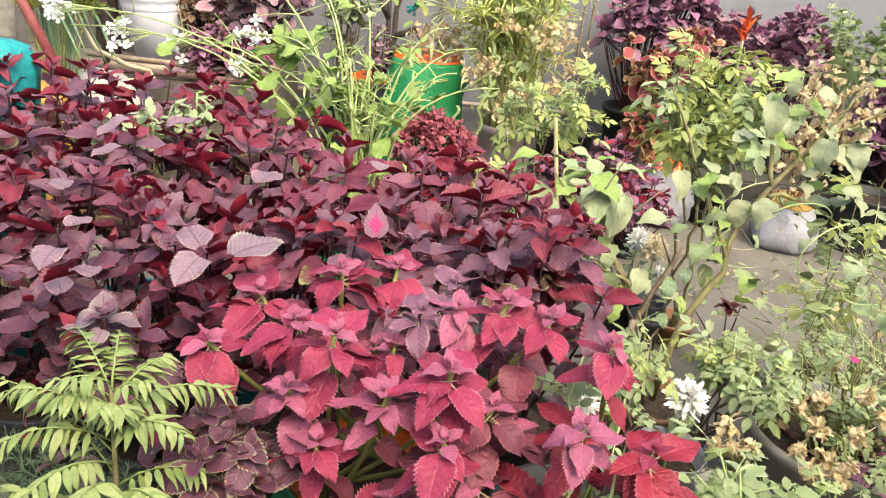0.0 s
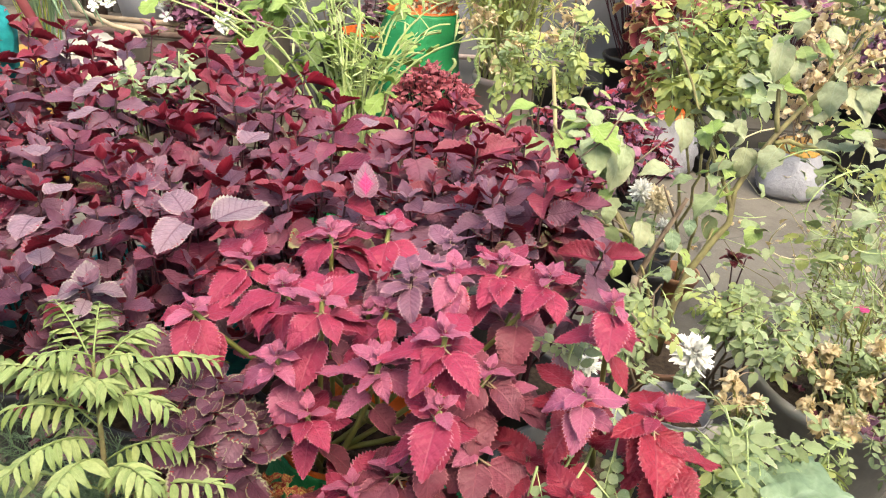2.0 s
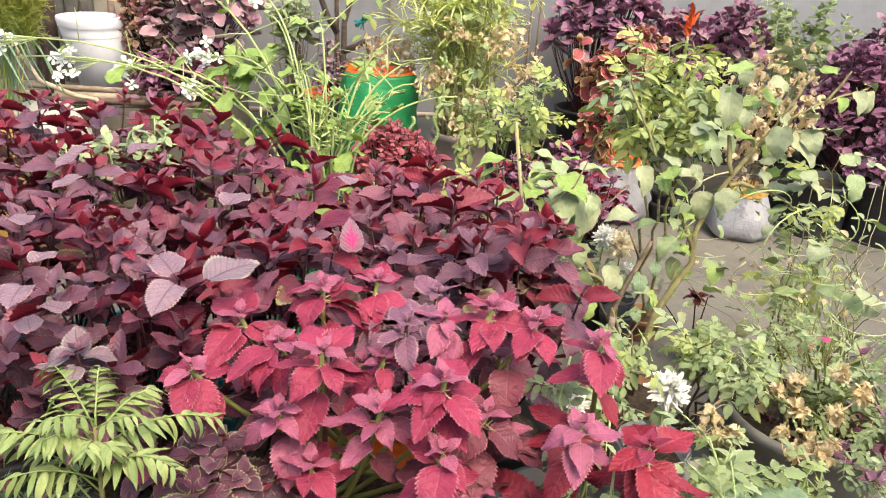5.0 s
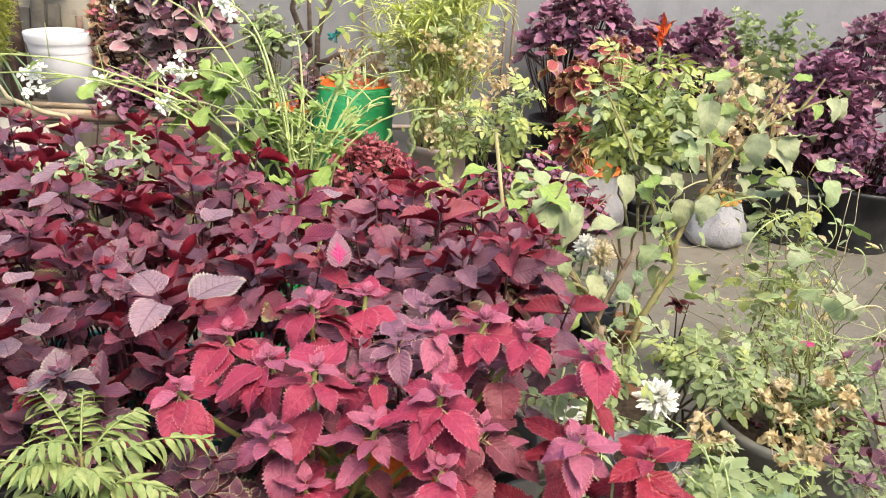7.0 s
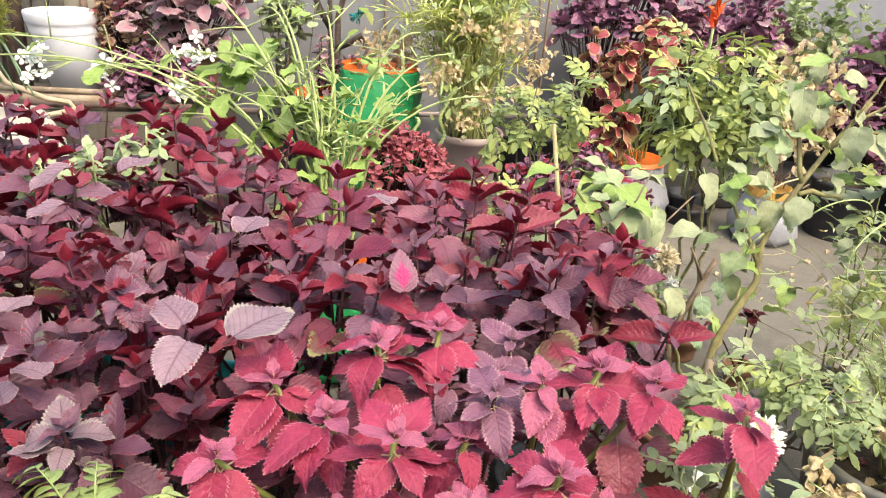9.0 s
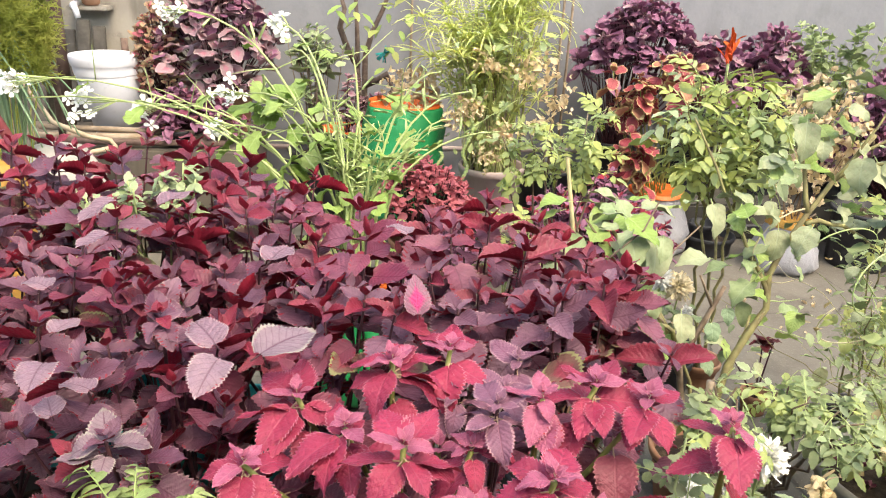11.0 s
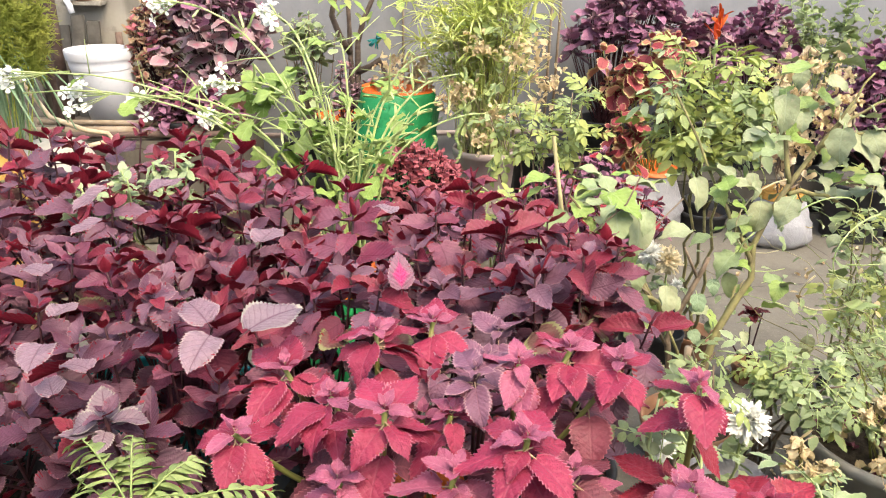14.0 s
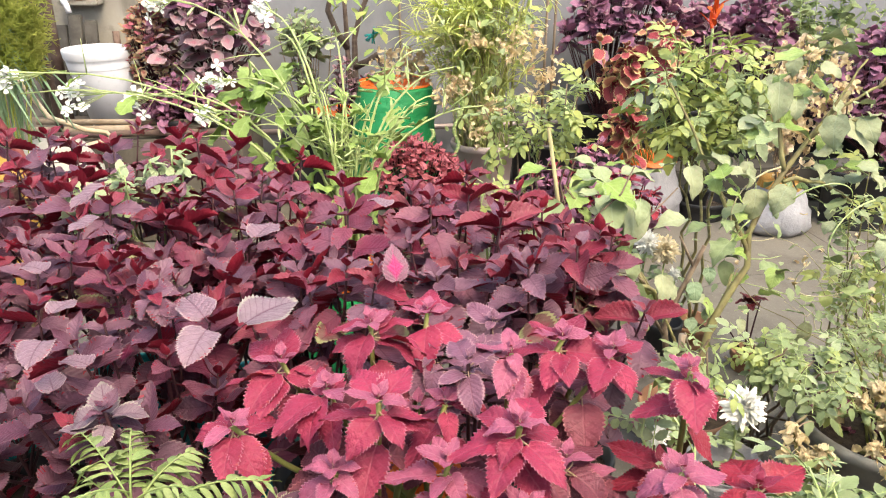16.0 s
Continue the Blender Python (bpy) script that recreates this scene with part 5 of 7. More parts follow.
# the largest leaves
for p, az, elev, size, pool in (((1.145, 2.12, 0.995), 148, -46, 0.150, PALE_M), ((1.205, 2.17, 0.975), -148, -48, 0.165, PALE_M), ((0.975, 2.14, 1.085), 172, -62, 0.150, PALE_M), ((1.05, 2.14, 1.145), 98, -8, 0.135, BRIGHT_M), ((1.08, 2.2, 1.165), -84, 14, 0.125, PALE_M), ((1.123, 2.2, 1.14), -92, 4, 0.125, BRIGHT_M),
                                ((0.31, 1.95, 0.885), 105, -14, 0.120, BRIGHT_M), ((0.45, 1.95, 0.875), -140, -24, 0.140, BRIGHT_M), ((0.47, 1.93, 0.84), 175, -40, 0.125, GREY_M),
                                ((0.36, 1.92, 0.80), 168, -62, 0.150, GREY_M), ((0.51, 1.84, 0.665), 178, -66, 0.150, GREY_M), ((0.725, 2.08, 0.875), -170, -50, 0.130, PALE_M)):
    place_leaf(rng.choice(pool), leaf_at(p, az + rng.uniform(-6, 6), elev, rng.uniform(-18, 18), 0.86 * size), egg)
for b0, b1, n in (((0.52, 2.02, 0.78), (0.45, 2.08, 0.84), 6), ((0.80, 2.05, 0.82), (0.90, 2.12, 0.86), 8), ((1.0, 2.15, 1.02), (1.3, 2.15, 0.98), 10), ((0.95, 2.2, 1.0), (1.1, 2.2, 1.1), 4), ((0.85, 2.15, 0.9), (1.05, 2.15, 0.95), 5), ((1.1, 2.1, 0.85), (1.35, 2.1, 0.85), 8), ((1.28, 2.18, 0.72), (1.0, 2.1, 0.8), 7), ((0.66, 1.95, 0.50), (0.50, 1.80, 0.66), 6), ((0.95, 2.1, 0.6), (0.9, 2.1, 0.75), 5)):
    for k in range(n):
        p = Vector(b0).lerp(Vector(b1), rng.random()) + Vector((rng.gauss(0, 0.03), rng.gauss(0, 0.03), rng.gauss(0, 0.02)))
        az = rng.uniform(0, 360)
        place_leaf(rng.choice(rng.choice((GREY_M, BRIGHT_M, PALE_M))), leaf_at(p, az, sunward(az) + rng.uniform(-25, 15), rng.uniform(-30, 30), rng.uniform(0.06, 0.115)), egg)
for b0, b1, sag in (((0.66, 1.95, 0.50), (0.36, 1.95, 0.86), 0.02), ((0.93, 2.1, 0.62), (0.70, 2.2, 1.06), 0.0), ((1.09, 2.15, 0.90), (1.22, 2.15, 1.12), 0.0), ((1.16, 2.18, 0.97), (1.44, 2.22, 1.08), 0.02), ((1.30, 2.2, 1.03), (1.36, 2.2, 1.13), 0.0)):
    tube("branch", bend(b0, b1, sag, 8, 0.03 * (Vector(b1) - Vector(b0)).length / 2, rng), 0.0055, 0.0028, STEM_WOODY, egg, 6)

for c, n, spread in (((0.50, 1.90, 0.64), 5, 0.04), ((0.90, 2.06, 0.62), 5, 0.06), ((1.08, 2.14, 0.76), 5, 0.06), ((1.24, 2.2, 0.90), 7, 0.06), ((0.80, 2.02, 0.48), 4, 0.05)):
    for k in range(n):
        p = Vector(c) + Vector((rng.gauss(0, spread), rng.gauss(0, 0.04), rng.gauss(0, spread)))
        az = rng.uniform(0, 360)
        place_leaf(rng.choice(rng.choice((GREY_M, GREY_M, BRIGHT_M, PALE_M))), leaf_at(p, az, sunward(az) + rng.uniform(-25, 15), rng.uniform(-30, 30), rng.uniform(0.04, 0.085)), egg)
    tube("twig", bend(min(MAIN + [(0.60, 1.93, 0.56)], key=lambda q: (Vector(q) - Vector(c)).length), c, 0.02, 7, 0.01, rng), 0.003, 0.0018, STEM_BROWN, egg, 5)

# ---- rose bushes and other shrubs with small compound leaves ----
R1, R2, R3, R4 = ROSE_M, YELLOW_ROSE_M, GREY_ROSE_M, CREAM_ROSE_M
rose_bush("rose_bush", "pale green rose bush tied to a bamboo stake, potted", (0.42, 2.46, 0), [(0.37, 2.44, 0.99), (0.47, 2.42, 1.02), (0.42, 2.48, 0.95), (0.51, 2.44, 0.98), (0.31, 2.5, 0.97), (0.55, 2.5, 1.03), (0.24, 2.52, 0.93)], 41, (PALE_ROSE_M, R1, R2), 0.088, 12, low=0.78, pot_mat=CLAY)
tagged(tube("bamboo_stake", [(0.52, 2.33, 0.0), (0.476, 2.35, 0.5), (0.412, 2.38, 0.90)], 0.007, 0.006, BAMBOO, None, 8), "pale bamboo stake beside the rose bush", "stake")
rose_bush("rose_bush", "tall rose bush with yellow-green leaves, in a pot", (1.03, 2.62, 0), [(0.84, 2.55, 1.02), (0.92, 2.55, 1.08), (1.0, 2.5, 1.02), (0.95, 2.6, 1.13), (0.86, 2.62, 1.13), (1.08, 2.55, 1.08), (1.12, 2.5, 0.98), (0.80, 2.5, 1.05), (1.03, 2.6, 1.14), (0.76, 2.5, 0.95), (0.90, 2.45, 0.93), (1.02, 2.45, 0.95), (1.16, 2.5, 1.06)], 43, (PALE_ROSE_M, R2, R2, R1, R4), 0.118, 13, stem_mat=STEM_WOODY, low=0.50, pot_mat=CLAY, pot_r=0.08, pot_h=0.10, canes=3)
rose_bush("rose_bush", "low rose bush with light green leaves, in a pot", (0.82, 1.76, 0), [(0.76, 1.66, 0.55), (0.80, 1.60, 0.56), (0.86, 1.58, 0.55), (0.85, 1.66, 0.55), (0.91, 1.56, 0.53), (0.81, 1.70, 0.54), (0.87, 1.52, 0.51), (0.93, 1.62, 0.53)], 45, (PALE_ROSE_M, R1, R1, R4), 0.084, 11, low=0.72, pot_mat=DULL_POT, pot_r=0.06, pot_h=0.2)
rose_bush("rose_bush", "rose shoots with fresh soft green leaves, in a pot", (0.60, 1.10, 0), [(0.583, 1.12, 0.64), (0.633, 1.12, 0.605), (0.55, 1.08, 0.585), (0.61, 1.08, 0.56), (0.675, 1.15, 0.57), (0.57, 1.02, 0.60), (0.64, 1.06, 0.53)], 47, (R1, PALE_ROSE_M, R1, R4), 0.098, 7, low=0.62, stem_mat=STEM_GREEN, pot_r=0.09)
rose_bush("rose_bush", "rose shoots with yellow-green leaves, in a pot", (0.50, 1.42, 0), [(0.50, 1.36, 0.72), (0.45, 1.32, 0.70), (0.54, 1.44, 0.70), (0.48, 1.42, 0.73)], 49, (PALE_ROSE_M, R1, R4), 0.075, 10, low=0.6, pot_r=0.06)
rose_bush("rose_bush", "rose shoots with fresh pale green leaves, in a pot", (0.84, 1.22, 0), [(0.82, 1.16, 0.52), (0.76, 1.15, 0.54), (0.88, 1.20, 0.50), (0.80, 1.10, 0.49)], 50, (R1, R1, PALE_ROSE_M), 0.085, 5, low=0.7, pot_r=0.07, stem_mat=STEM_GREEN)
rose_bush("small_rose_bush", "thin rose stems with rounded blue-green leaves, in a pot", (0.20, 0.82, 0), [(0.22, 0.90, 0.69), (0.16, 0.85, 0.66), (0.10, 0.82, 0.62), (0.25, 0.80, 0.60), (0.31, 1.14, 0.80), (0.29, 0.90, 0.70), (0.345, 0.95, 0.735), (0.30, 1.0, 0.71), (0.42, 1.2, 0.68)], 51, (ROUND_ROSE_M, ROUND_ROSE_M, R3), 0.085, 9, low=0.45, stem_mat=STEM_GREEN, pot_r=0.1)
rose_bush("tomato_seedling", "pale green seedling with soft lobed leaves among plum coleus", (-0.70, 2.16, 0), [(-0.72, 2.0, 0.925), (-0.80, 1.95, 0.90), (-0.64, 1.98, 0.95), (-0.69, 1.94, 0.925), (-0.76, 1.92, 0.90), (-0.59, 2.0, 0.97), (-0.84, 1.95, 0.88), (-0.56, 1.98, 0.94)], 53, ([t.mesh("leaf", [GREY_GREEN, CREAM_LEAF, STEM_GREEN]) for t in MUSTARD_SHAPES], [t.mesh("leaf", [CREAM_LEAF, CREAM_LEAF, STEM_GREEN]) for t in LEAFLETS]), 0.044, 18, low=0.86, stem_mat=STEM_GREEN, pot_r=0.09)
rose_bush("small_rose_bush", "small yellow-green rose shoot among plum coleus", (0.2, 2.05, 0), [(0.16, 1.92, 0.885), (0.23, 1.92, 0.885), (0.19, 2.0, 0.87)], 55, (R2,), 0.07, 6, low=0.75, stem_mat=STEM_GREEN, pot_r=0.09)
rose_bush("rose_bush", "sparse rose bush with pale leaves, in a pot", (1.42, 2.3, 0), [(1.36, 2.25, 0.80), (1.45, 2.2, 0.74), (1.30, 2.2, 0.72), (1.5, 2.35, 0.85), (1.26, 2.1, 0.55), (1.4, 2.1, 0.6)], 57, (R1, R4, R2), 0.09, 12, low=0.35, pot_r=0.07, pot_h=0.1, stem_mat=STEM_WOODY, stem_r=0.003)

# ---- withered roses at the side ----
rng = random.Random(61)


def withered(name, label, at, tips, seed, mats, size, per, pot_fn, z0, stem_mat, clump=0.03):
    rng = random.Random(seed)
    root = root_thing(name, at, label, "plant")
    pot_fn(root)
    meshes = [s.mesh("dry_leaf", [m, m, stem_mat]) for s in DRY_SHAPES for m in mats]
    for tip in tips:
        pts = bend((at[0] + rng.uniform(-0.05, 0.05), at[1] + rng.uniform(-0.05, 0.05), z0), tip, 0.04, 9, 0.012, rng)
        tube("branch", pts, 0.0045, 0.002, stem_mat, root, 5)
        for i in range(per):
            t = 1 - rng.random() ** 1.6 * 0.55
            k = min(7, int(t * 8))
            p = pts[k].lerp(pts[k + 1], t * 8 - k) + Vector((rng.gauss(0, clump), rng.gauss(0, clump), rng.gauss(-0.01, clump)))
            place_leaf(rng.choice(meshes), leaf_at(p, rng.uniform(0, 360), rng.uniform(-70, 40), rng.uniform(-90, 90), size * rng.uniform(0.6, 1.2)), root, "dry_leaf")
    return root


LITTER_M = [s.mesh("fallen_leaf", [m, m, STRAW]) for s in DRY_SHAPES for m in (RED_OLD, DRY_LEAF, WINE_LEAF)]


def dried_heads(label, at, heads, seed, pot_r, pot_h, pot_mat, size, shoots):
    """Stiff green stems that end in shrivelled flower heads; a few fresh leaves low down."""
    rng = random.Random(seed)
    root = root_thing("withered_rose", at, label, "plant")
    pot(root, pot_r, pot_h, pot_mat, 0.8, 0.11 * pot_r)
    hub = Vector((at[0], at[1], pot_h - 0.06))
    for h in heads:
        c = Vector(h)
        foot = hub + Vector((rng.uniform(-0.5, 0.5) * pot_r, rng.uniform(-0.5, 0.5) * pot_r, 0))
        tube("stem", bend(foot, c, 0.03, 7, 0.006, rng), 0.0048, 0.003, rng.choice((STEM_LIME, STEM_GREEN, STEM_WOODY)), root, 6)
        fol = Foliage()
        wide = size * rng.uniform(0.8, 1.25)
        for k in range(34):
            f = k / 34
            fol.add(rng.choice(DRY_SHAPES if k % 3 == 0 else PETALS), leaf_at(c + Vector((rng.gauss(0, 0.2 * wide), rng.gauss(0, 0.2 * wide), rng.gauss(-0.2 * wide, 0.25 * wide))), k * 137.5, 70 - 140 * f + rng.uniform(-20, 20), rng.uniform(-50, 50), wide * rng.uniform(0.9, 1.4)), rng.choice((0, 0, 3)))
        fol.finish("dried_head", [DRY_LEAF, DRY_LEAF, STRAW, STRAW_BLOOM, DRY_PINK, STRAW], root, kind="stuff")
    for k in range(int(1500 * pot_r * pot_r)):
        a, q = rng.uniform(0, 6.28), 0.8 * pot_r * math.sqrt(rng.random())
        place_leaf(rng.choice(LITTER_M), leaf_at(hub + Vector((q * math.cos(a), q * math.sin(a), 0.03)), rng.uniform(0, 360), rng.uniform(-10, 25), rng.uniform(-25, 25), rng.uniform(0.025, 0.05)), root, "fallen_leaf")
    for s in shoots:
        pts = bend(hub + Vector((rng.uniform(-0.4, 0.4) * pot_r, rng.uniform(-0.4, 0.4) * pot_r, 0)), s, 0.03, 8, 0.006, rng)
        tube("stem", pts, 0.0035, 0.0018, STEM_LIME, root, 5)
        for k in (4, 5, 6, 7):
            az = rng.uniform(0, 360)
            place_leaf(rng.choice(rng.choice((ROSE_M, GREY_ROSE_M))), leaf_at(pts[k], az, sunward(az) + rng.uniform(-15, 20), 0, rng.uniform(0.05, 0.085)), root)


dried_heads("rose bush with shrivelled cream flower heads, in a large grey pot", (1.13, 1.64, 0), [(0.933, 1.492, 0.5), (0.942, 1.41, 0.5), (0.861, 1.325, 0.5), (1.026, 1.399, 0.5), (0.91, 1.251, 0.5), (0.999, 1.533, 0.5), (0.953, 1.29, 0.5), (0.88, 1.30, 0.47), (1.08, 1.50, 0.54), (0.96, 1.38, 0.44), (1.05, 1.62, 0.56), (1.14, 1.48, 0.50)],
            63, 0.215, 0.34, DULL_POT, 0.022, [(0.86, 1.50, 0.55), (0.95, 1.58, 0.58), (1.0, 1.46, 0.56), (1.08, 1.56, 0.60), (1.12, 1.7, 0.58), (1.2, 1.6, 0.52), (1.05, 1.76, 0.50), (1.2, 1.76, 0.55), (1.25, 1.56, 0.5), (1.15, 1.84, 0.52), (1.0, 1.7, 0.55), (1.1, 1.58, 0.45), (1.06, 1.5, 0.44), (1.16, 1.52, 0.46), (1.10, 1.42, 0.42), (1.20, 1.44, 0.45), (1.28, 1.60, 0.48), (1.02, 1.44, 0.42), (1.24, 1.50, 0.43), (1.32, 1.52, 0.40)])
dried_heads("dried chrysanthemum heads on bent stems, in a grey pot", (0.80, 1.40, 0), [(0.728, 1.397, 0.5), (0.751, 1.323, 0.5), (0.713, 1.319, 0.5), (0.70, 1.36, 0.47), (0.74, 1.36, 0.46)], 65, 0.09, 0.30, DULL_POT, 0.022, [(0.70, 1.30, 0.5), (0.76, 1.33, 0.48)])

mshrub = root_thing("mauve_shrub", (1.42, 1.40, 0), "thin shrub with dull mauve and grey-green leaves, in a pot", "plant")
pot(mshrub, 0.08, 0.22, BLACK_POT)
for tip in ((1.21, 1.62, 0.52), (1.22, 1.52, 0.54), (1.13, 1.37, 0.50), (1.34, 1.66, 0.54), (1.26, 1.44, 0.58), (1.16, 1.28, 0.46), (1.32, 1.5, 0.62), (1.24, 1.34, 0.52), (1.40, 1.58, 0.56), (1.02, 1.22, 0.46), (1.021, 1.30, 0.43), (1.127, 1.35, 0.42), (0.99, 1.31, 0.47), (1.038, 1.25, 0.43), (1.10, 1.28, 0.45), (1.16, 1.33, 0.44)):
    shoot(rng, mshrub, (1.42, 1.40, 0.18), tip, 0.075, 4, meshes=[rng.choice((MAUVE_M, TIP_WINE_M)), rng.choice((MAUVE_M, DARK_M)), GREY_ROSE_M, GREY_ROSE_M], stem_mat=STEM_BROWN, stem_r=0.003, keep=0.8)

# ---- chrysanthemums ----


def chrysanthemum(at, head, r, petal_mat, label, facing=(-0.2, -0.7, 0.7), n=150, pot_r=0.06, bag=False):
    rng = random.Random(int(1000 * (at[0] + head[2])))
    root = root_thing("chrysanthemum", at, label, "flower")
    if bag:
        grow_bag(root, 0.10, 0.26, WHITE_BAG, WHITE_BAG, 33, 0.06)
    else:
        pot(root, pot_r, 0.2, BLACK_POT)
    pts = bend((at[0], at[1], 0.16), head, 0.0, 7, 0.006, rng)
    tube("stem", pts, 0.004, 0.003, STEM_GREEN, root, 6)
    fol = Foliage()
    turn = Vector((0, 0, 1)).rotation_difference(Vector(facing)).to_matrix().to_4x4()
    for i in range(n):
        f = i / n
        m = Matrix.Translation(head) @ turn @ leaf_at((0, 0, 0.010 * (1 - f)), i * 137.5 + rng.uniform(-14, 14), 80 - 110 * f + rng.uniform(-16, 16), rng.uniform(-40, 40), r * (0.5 + 0.55 * f) * rng.uniform(0.75, 1.15))
        fol.add(rng.choice(PETALS), m)
    fol.finish("flower_head", [petal_mat] * 3, root)
    fol = Foliage()
    for i in range(10):
        t = rng.uniform(0.35, 0.95)
        k = min(5, int(t * 6))
        fol.add(rng.choice(MUSTARD_SHAPES), leaf_at(pts[k].lerp(pts[k + 1], t * 6 - k), rng.uniform(0, 360), rng.uniform(-15, 35), 0, 0.055))
    fol.finish("leaves", [GREY_GREEN, GREY_GREEN, STEM_GREEN], root)


chrysanthemum((0.70, 1.60, 0), (0.68, 1.52, 0.48), 0.058, WHITE_PETAL, "large white chrysanthemum in full bloom on a thin stem", (0.1, -0.60, 0.78), 210, bag=True)
chrysanthemum((0.80, 2.58, 0), (0.775, 2.44, 0.49), 0.046, WHITE_PETAL, "white chrysanthemum in bloom beside a faded one", n=210)
chrysanthemum((0.90, 2.56, 0), (0.825, 2.42, 0.472), 0.054, CREAM_PETAL, "faded cream chrysanthemum turning brown", n=230)
chrysanthemum((0.86, 2.44, 0), (0.85, 2.38, 0.40), 0.024, WHITE_PETAL, "small white chrysanthemum bud opening")
chrysanthemum((0.38, 1.26, 0), (0.355, 1.2, 0.66), 0.024, WHITE_PETAL, "small white chrysanthemum behind crimson leaves")

# ---- oxblood seedling ----
seed = root_thing("oxblood_seedling", (1.16, 2.42, 0), "small seedling with dark stems and a tuft of oxblood leaves", "plant")
pot(seed, 0.05, 0.08, CLAY)
OX_M = [s.mesh("leaf", [SEEDLING, SEEDLING, STEM_DARK]) for s in DARK_SHAPES[:2]]
for tip in ((1.068, 2.282, 0.34), (1.15, 2.36, 0.30), (1.0, 2.36, 0.27)):
    tube("stem", bend((1.16, 2.42, 0.04), tip, 0.02, 6), 0.004, 0.002, STEM_DARK, seed, 5)
for az, el, s in ((95, 30, 0.05), (-75, 25, 0.055), (170, 20, 0.05), (20, 50, 0.05), (130, 60, 0.045), (-120, 5, 0.04), (-150, 45, 0.045)):
    place_leaf(rng.choice(OX_M), leaf_at((1.068, 2.282, 0.33), az, el, 0, s), seed)
for az, p in ((100, (1.0, 2.36, 0.27)), (-80, (1.15, 2.36, 0.30))):
    place_leaf(OX_M[0], leaf_at(p, az, 0, 0, 0.035), seed)

# ---- dry cane ----
tagged(tube("dry_cane", bend((0.50, 1.46, 0.0), (0.475, 1.42, 0.725), 0.0, 7, 0.006, rng), 0.008, 0.007, WOOD, None, 7), "straight pale dry cane among the shrubs", "cane")

# ---- squash ----
squash = root_thing("squash_plant", (0.72, 1.12, 0), "squash vine with broad wavy blue-green leaves, in a pot", "plant")
pot(squash, 0.15, 0.26, BLACK_POT)
SQ_M = [Leaf(n=34, w=1.05, a=0.35, b=0.38, tooth=0.04, droop=d, fold=0.06, stalk=0.02, lobes=0.13, lobe_n=2.6, wave=0.10, cols=7, crumple=0.09, seed=i + 3).mesh("leaf", [SQUASH_LEAF, GREY_GREEN, STEM_GREEN]) for i, d in enumerate((0.4, 0.7))]
for i, (p, az, el, roll, s) in enumerate((((0.645, 1.03, 0.52), -80, 6, -14, 0.20), ((0.64, 1.05, 0.53), 40, 14, -10, 0.12), ((0.68, 0.95, 0.46), -112, -8, 8, 0.19), ((0.47, 0.86, 0.50), 120, -10, 0, 0.14))):
    place_leaf(SQ_M[i % 2], leaf_at(p, az, el, roll, s), squash)
    tube("leaf_stalk", bend((0.72, 1.12, 0.2), p, 0.05, 6), 0.006, 0.004, STEM_GREEN, squash, 6)

# ---- wiry dry tendrils ----
rng = random.Random(71)
wiry = root_thing("dry_vine", (1.42, 2.0, 0), "tangle of dry pale tendrils and thin stems, in a pot", "plant")
pot(wiry, 0.13, 0.2, DULL_POT)
for i in range(64):
    a = rng.uniform(0, 6.28)
    tip = (1.28 + rng.uniform(-0.42, 0.4), 1.95 + rng.uniform(-0.35, 0.35), rng.uniform(0.25, 0.80))
    tube("tendril", bend((1.42 + 0.05 * math.cos(a), 2.0 + 0.05 * math.sin(a), 0.16), tip, rng.uniform(0.0, 0.22), 10, 0.026, rng), 0.0022, 0.0009, rng.choice((STRAW, STEM_WOODY, STEM_GREEN, STEM_CURRY)), wiry, 4)
fol = Foliage()
for i in range(170):
    fol.add(rng.choice(LEAFLETS), leaf_at((1.30 + rng.gauss(0, 0.2), 1.92 + rng.gauss(0, 0.17), rng.uniform(0.22, 0.78)), rng.uniform(0, 360), rng.uniform(-60, 30), 0, rng.uniform(0.02, 0.045)), rng.choice((0, 0, 0, 0, 0, 3)))
fol.finish("foliage", [GREY_GREEN, GREY_GREEN, STEM_GREEN, DRY_LEAF, DRY_LEAF, STEM_GREEN], wiry, kind="stuff")
BROAD = [Leaf(n=10, w=w, a=0.5, b=0.7, tooth=0.0, droop=d, fold=0.12, stalk=0.18, cols=2, wave=0.04, seed=i, crumple=0.04).mesh("leaf", [m, m, STEM_GREEN]) for i, (w, d, m) in enumerate(((0.62, 0.5, GREY_GREEN), (0.70, 0.9, PALE_LEAF), (0.56, 0.3, ROSE_LEAF), (0.66, 0.7, PALE_YELLOW)))]
for i in range(64):
    p = (1.22 + rng.gauss(0, 0.17), 1.90 + rng.gauss(0, 0.16), rng.uniform(0.25, 0.74))
    az = rng.uniform(0, 360)
    place_leaf(rng.choice(BROAD), leaf_at(p, az, sunward(az) + rng.uniform(-40, 15), rng.uniform(-30, 30), rng.uniform(0.05, 0.105)), wiry)
for i in range(16):
    c = Vector((1.22 + rng.gauss(0, 0.18), 1.88 + rng.gauss(0, 0.15), rng.uniform(0.35, 0.78)))
    r, a0, turn = rng.uniform(0.06, 0.17), rng.uniform(0, 6.28), rng.choice((-1, 1)) * rng.uniform(1.6, 3.6)
    tube("tendril", [c + Vector((r * math.cos(a0 + turn * k / 11), 0.4 * r * math.sin(2 * a0 + turn * k / 11), 0.7 * r * math.sin(a0 + turn * k / 11))) for k in range(12)], 0.0024, 0.0012, rng.choice((STRAW, STEM_GREEN)), wiry, 5)
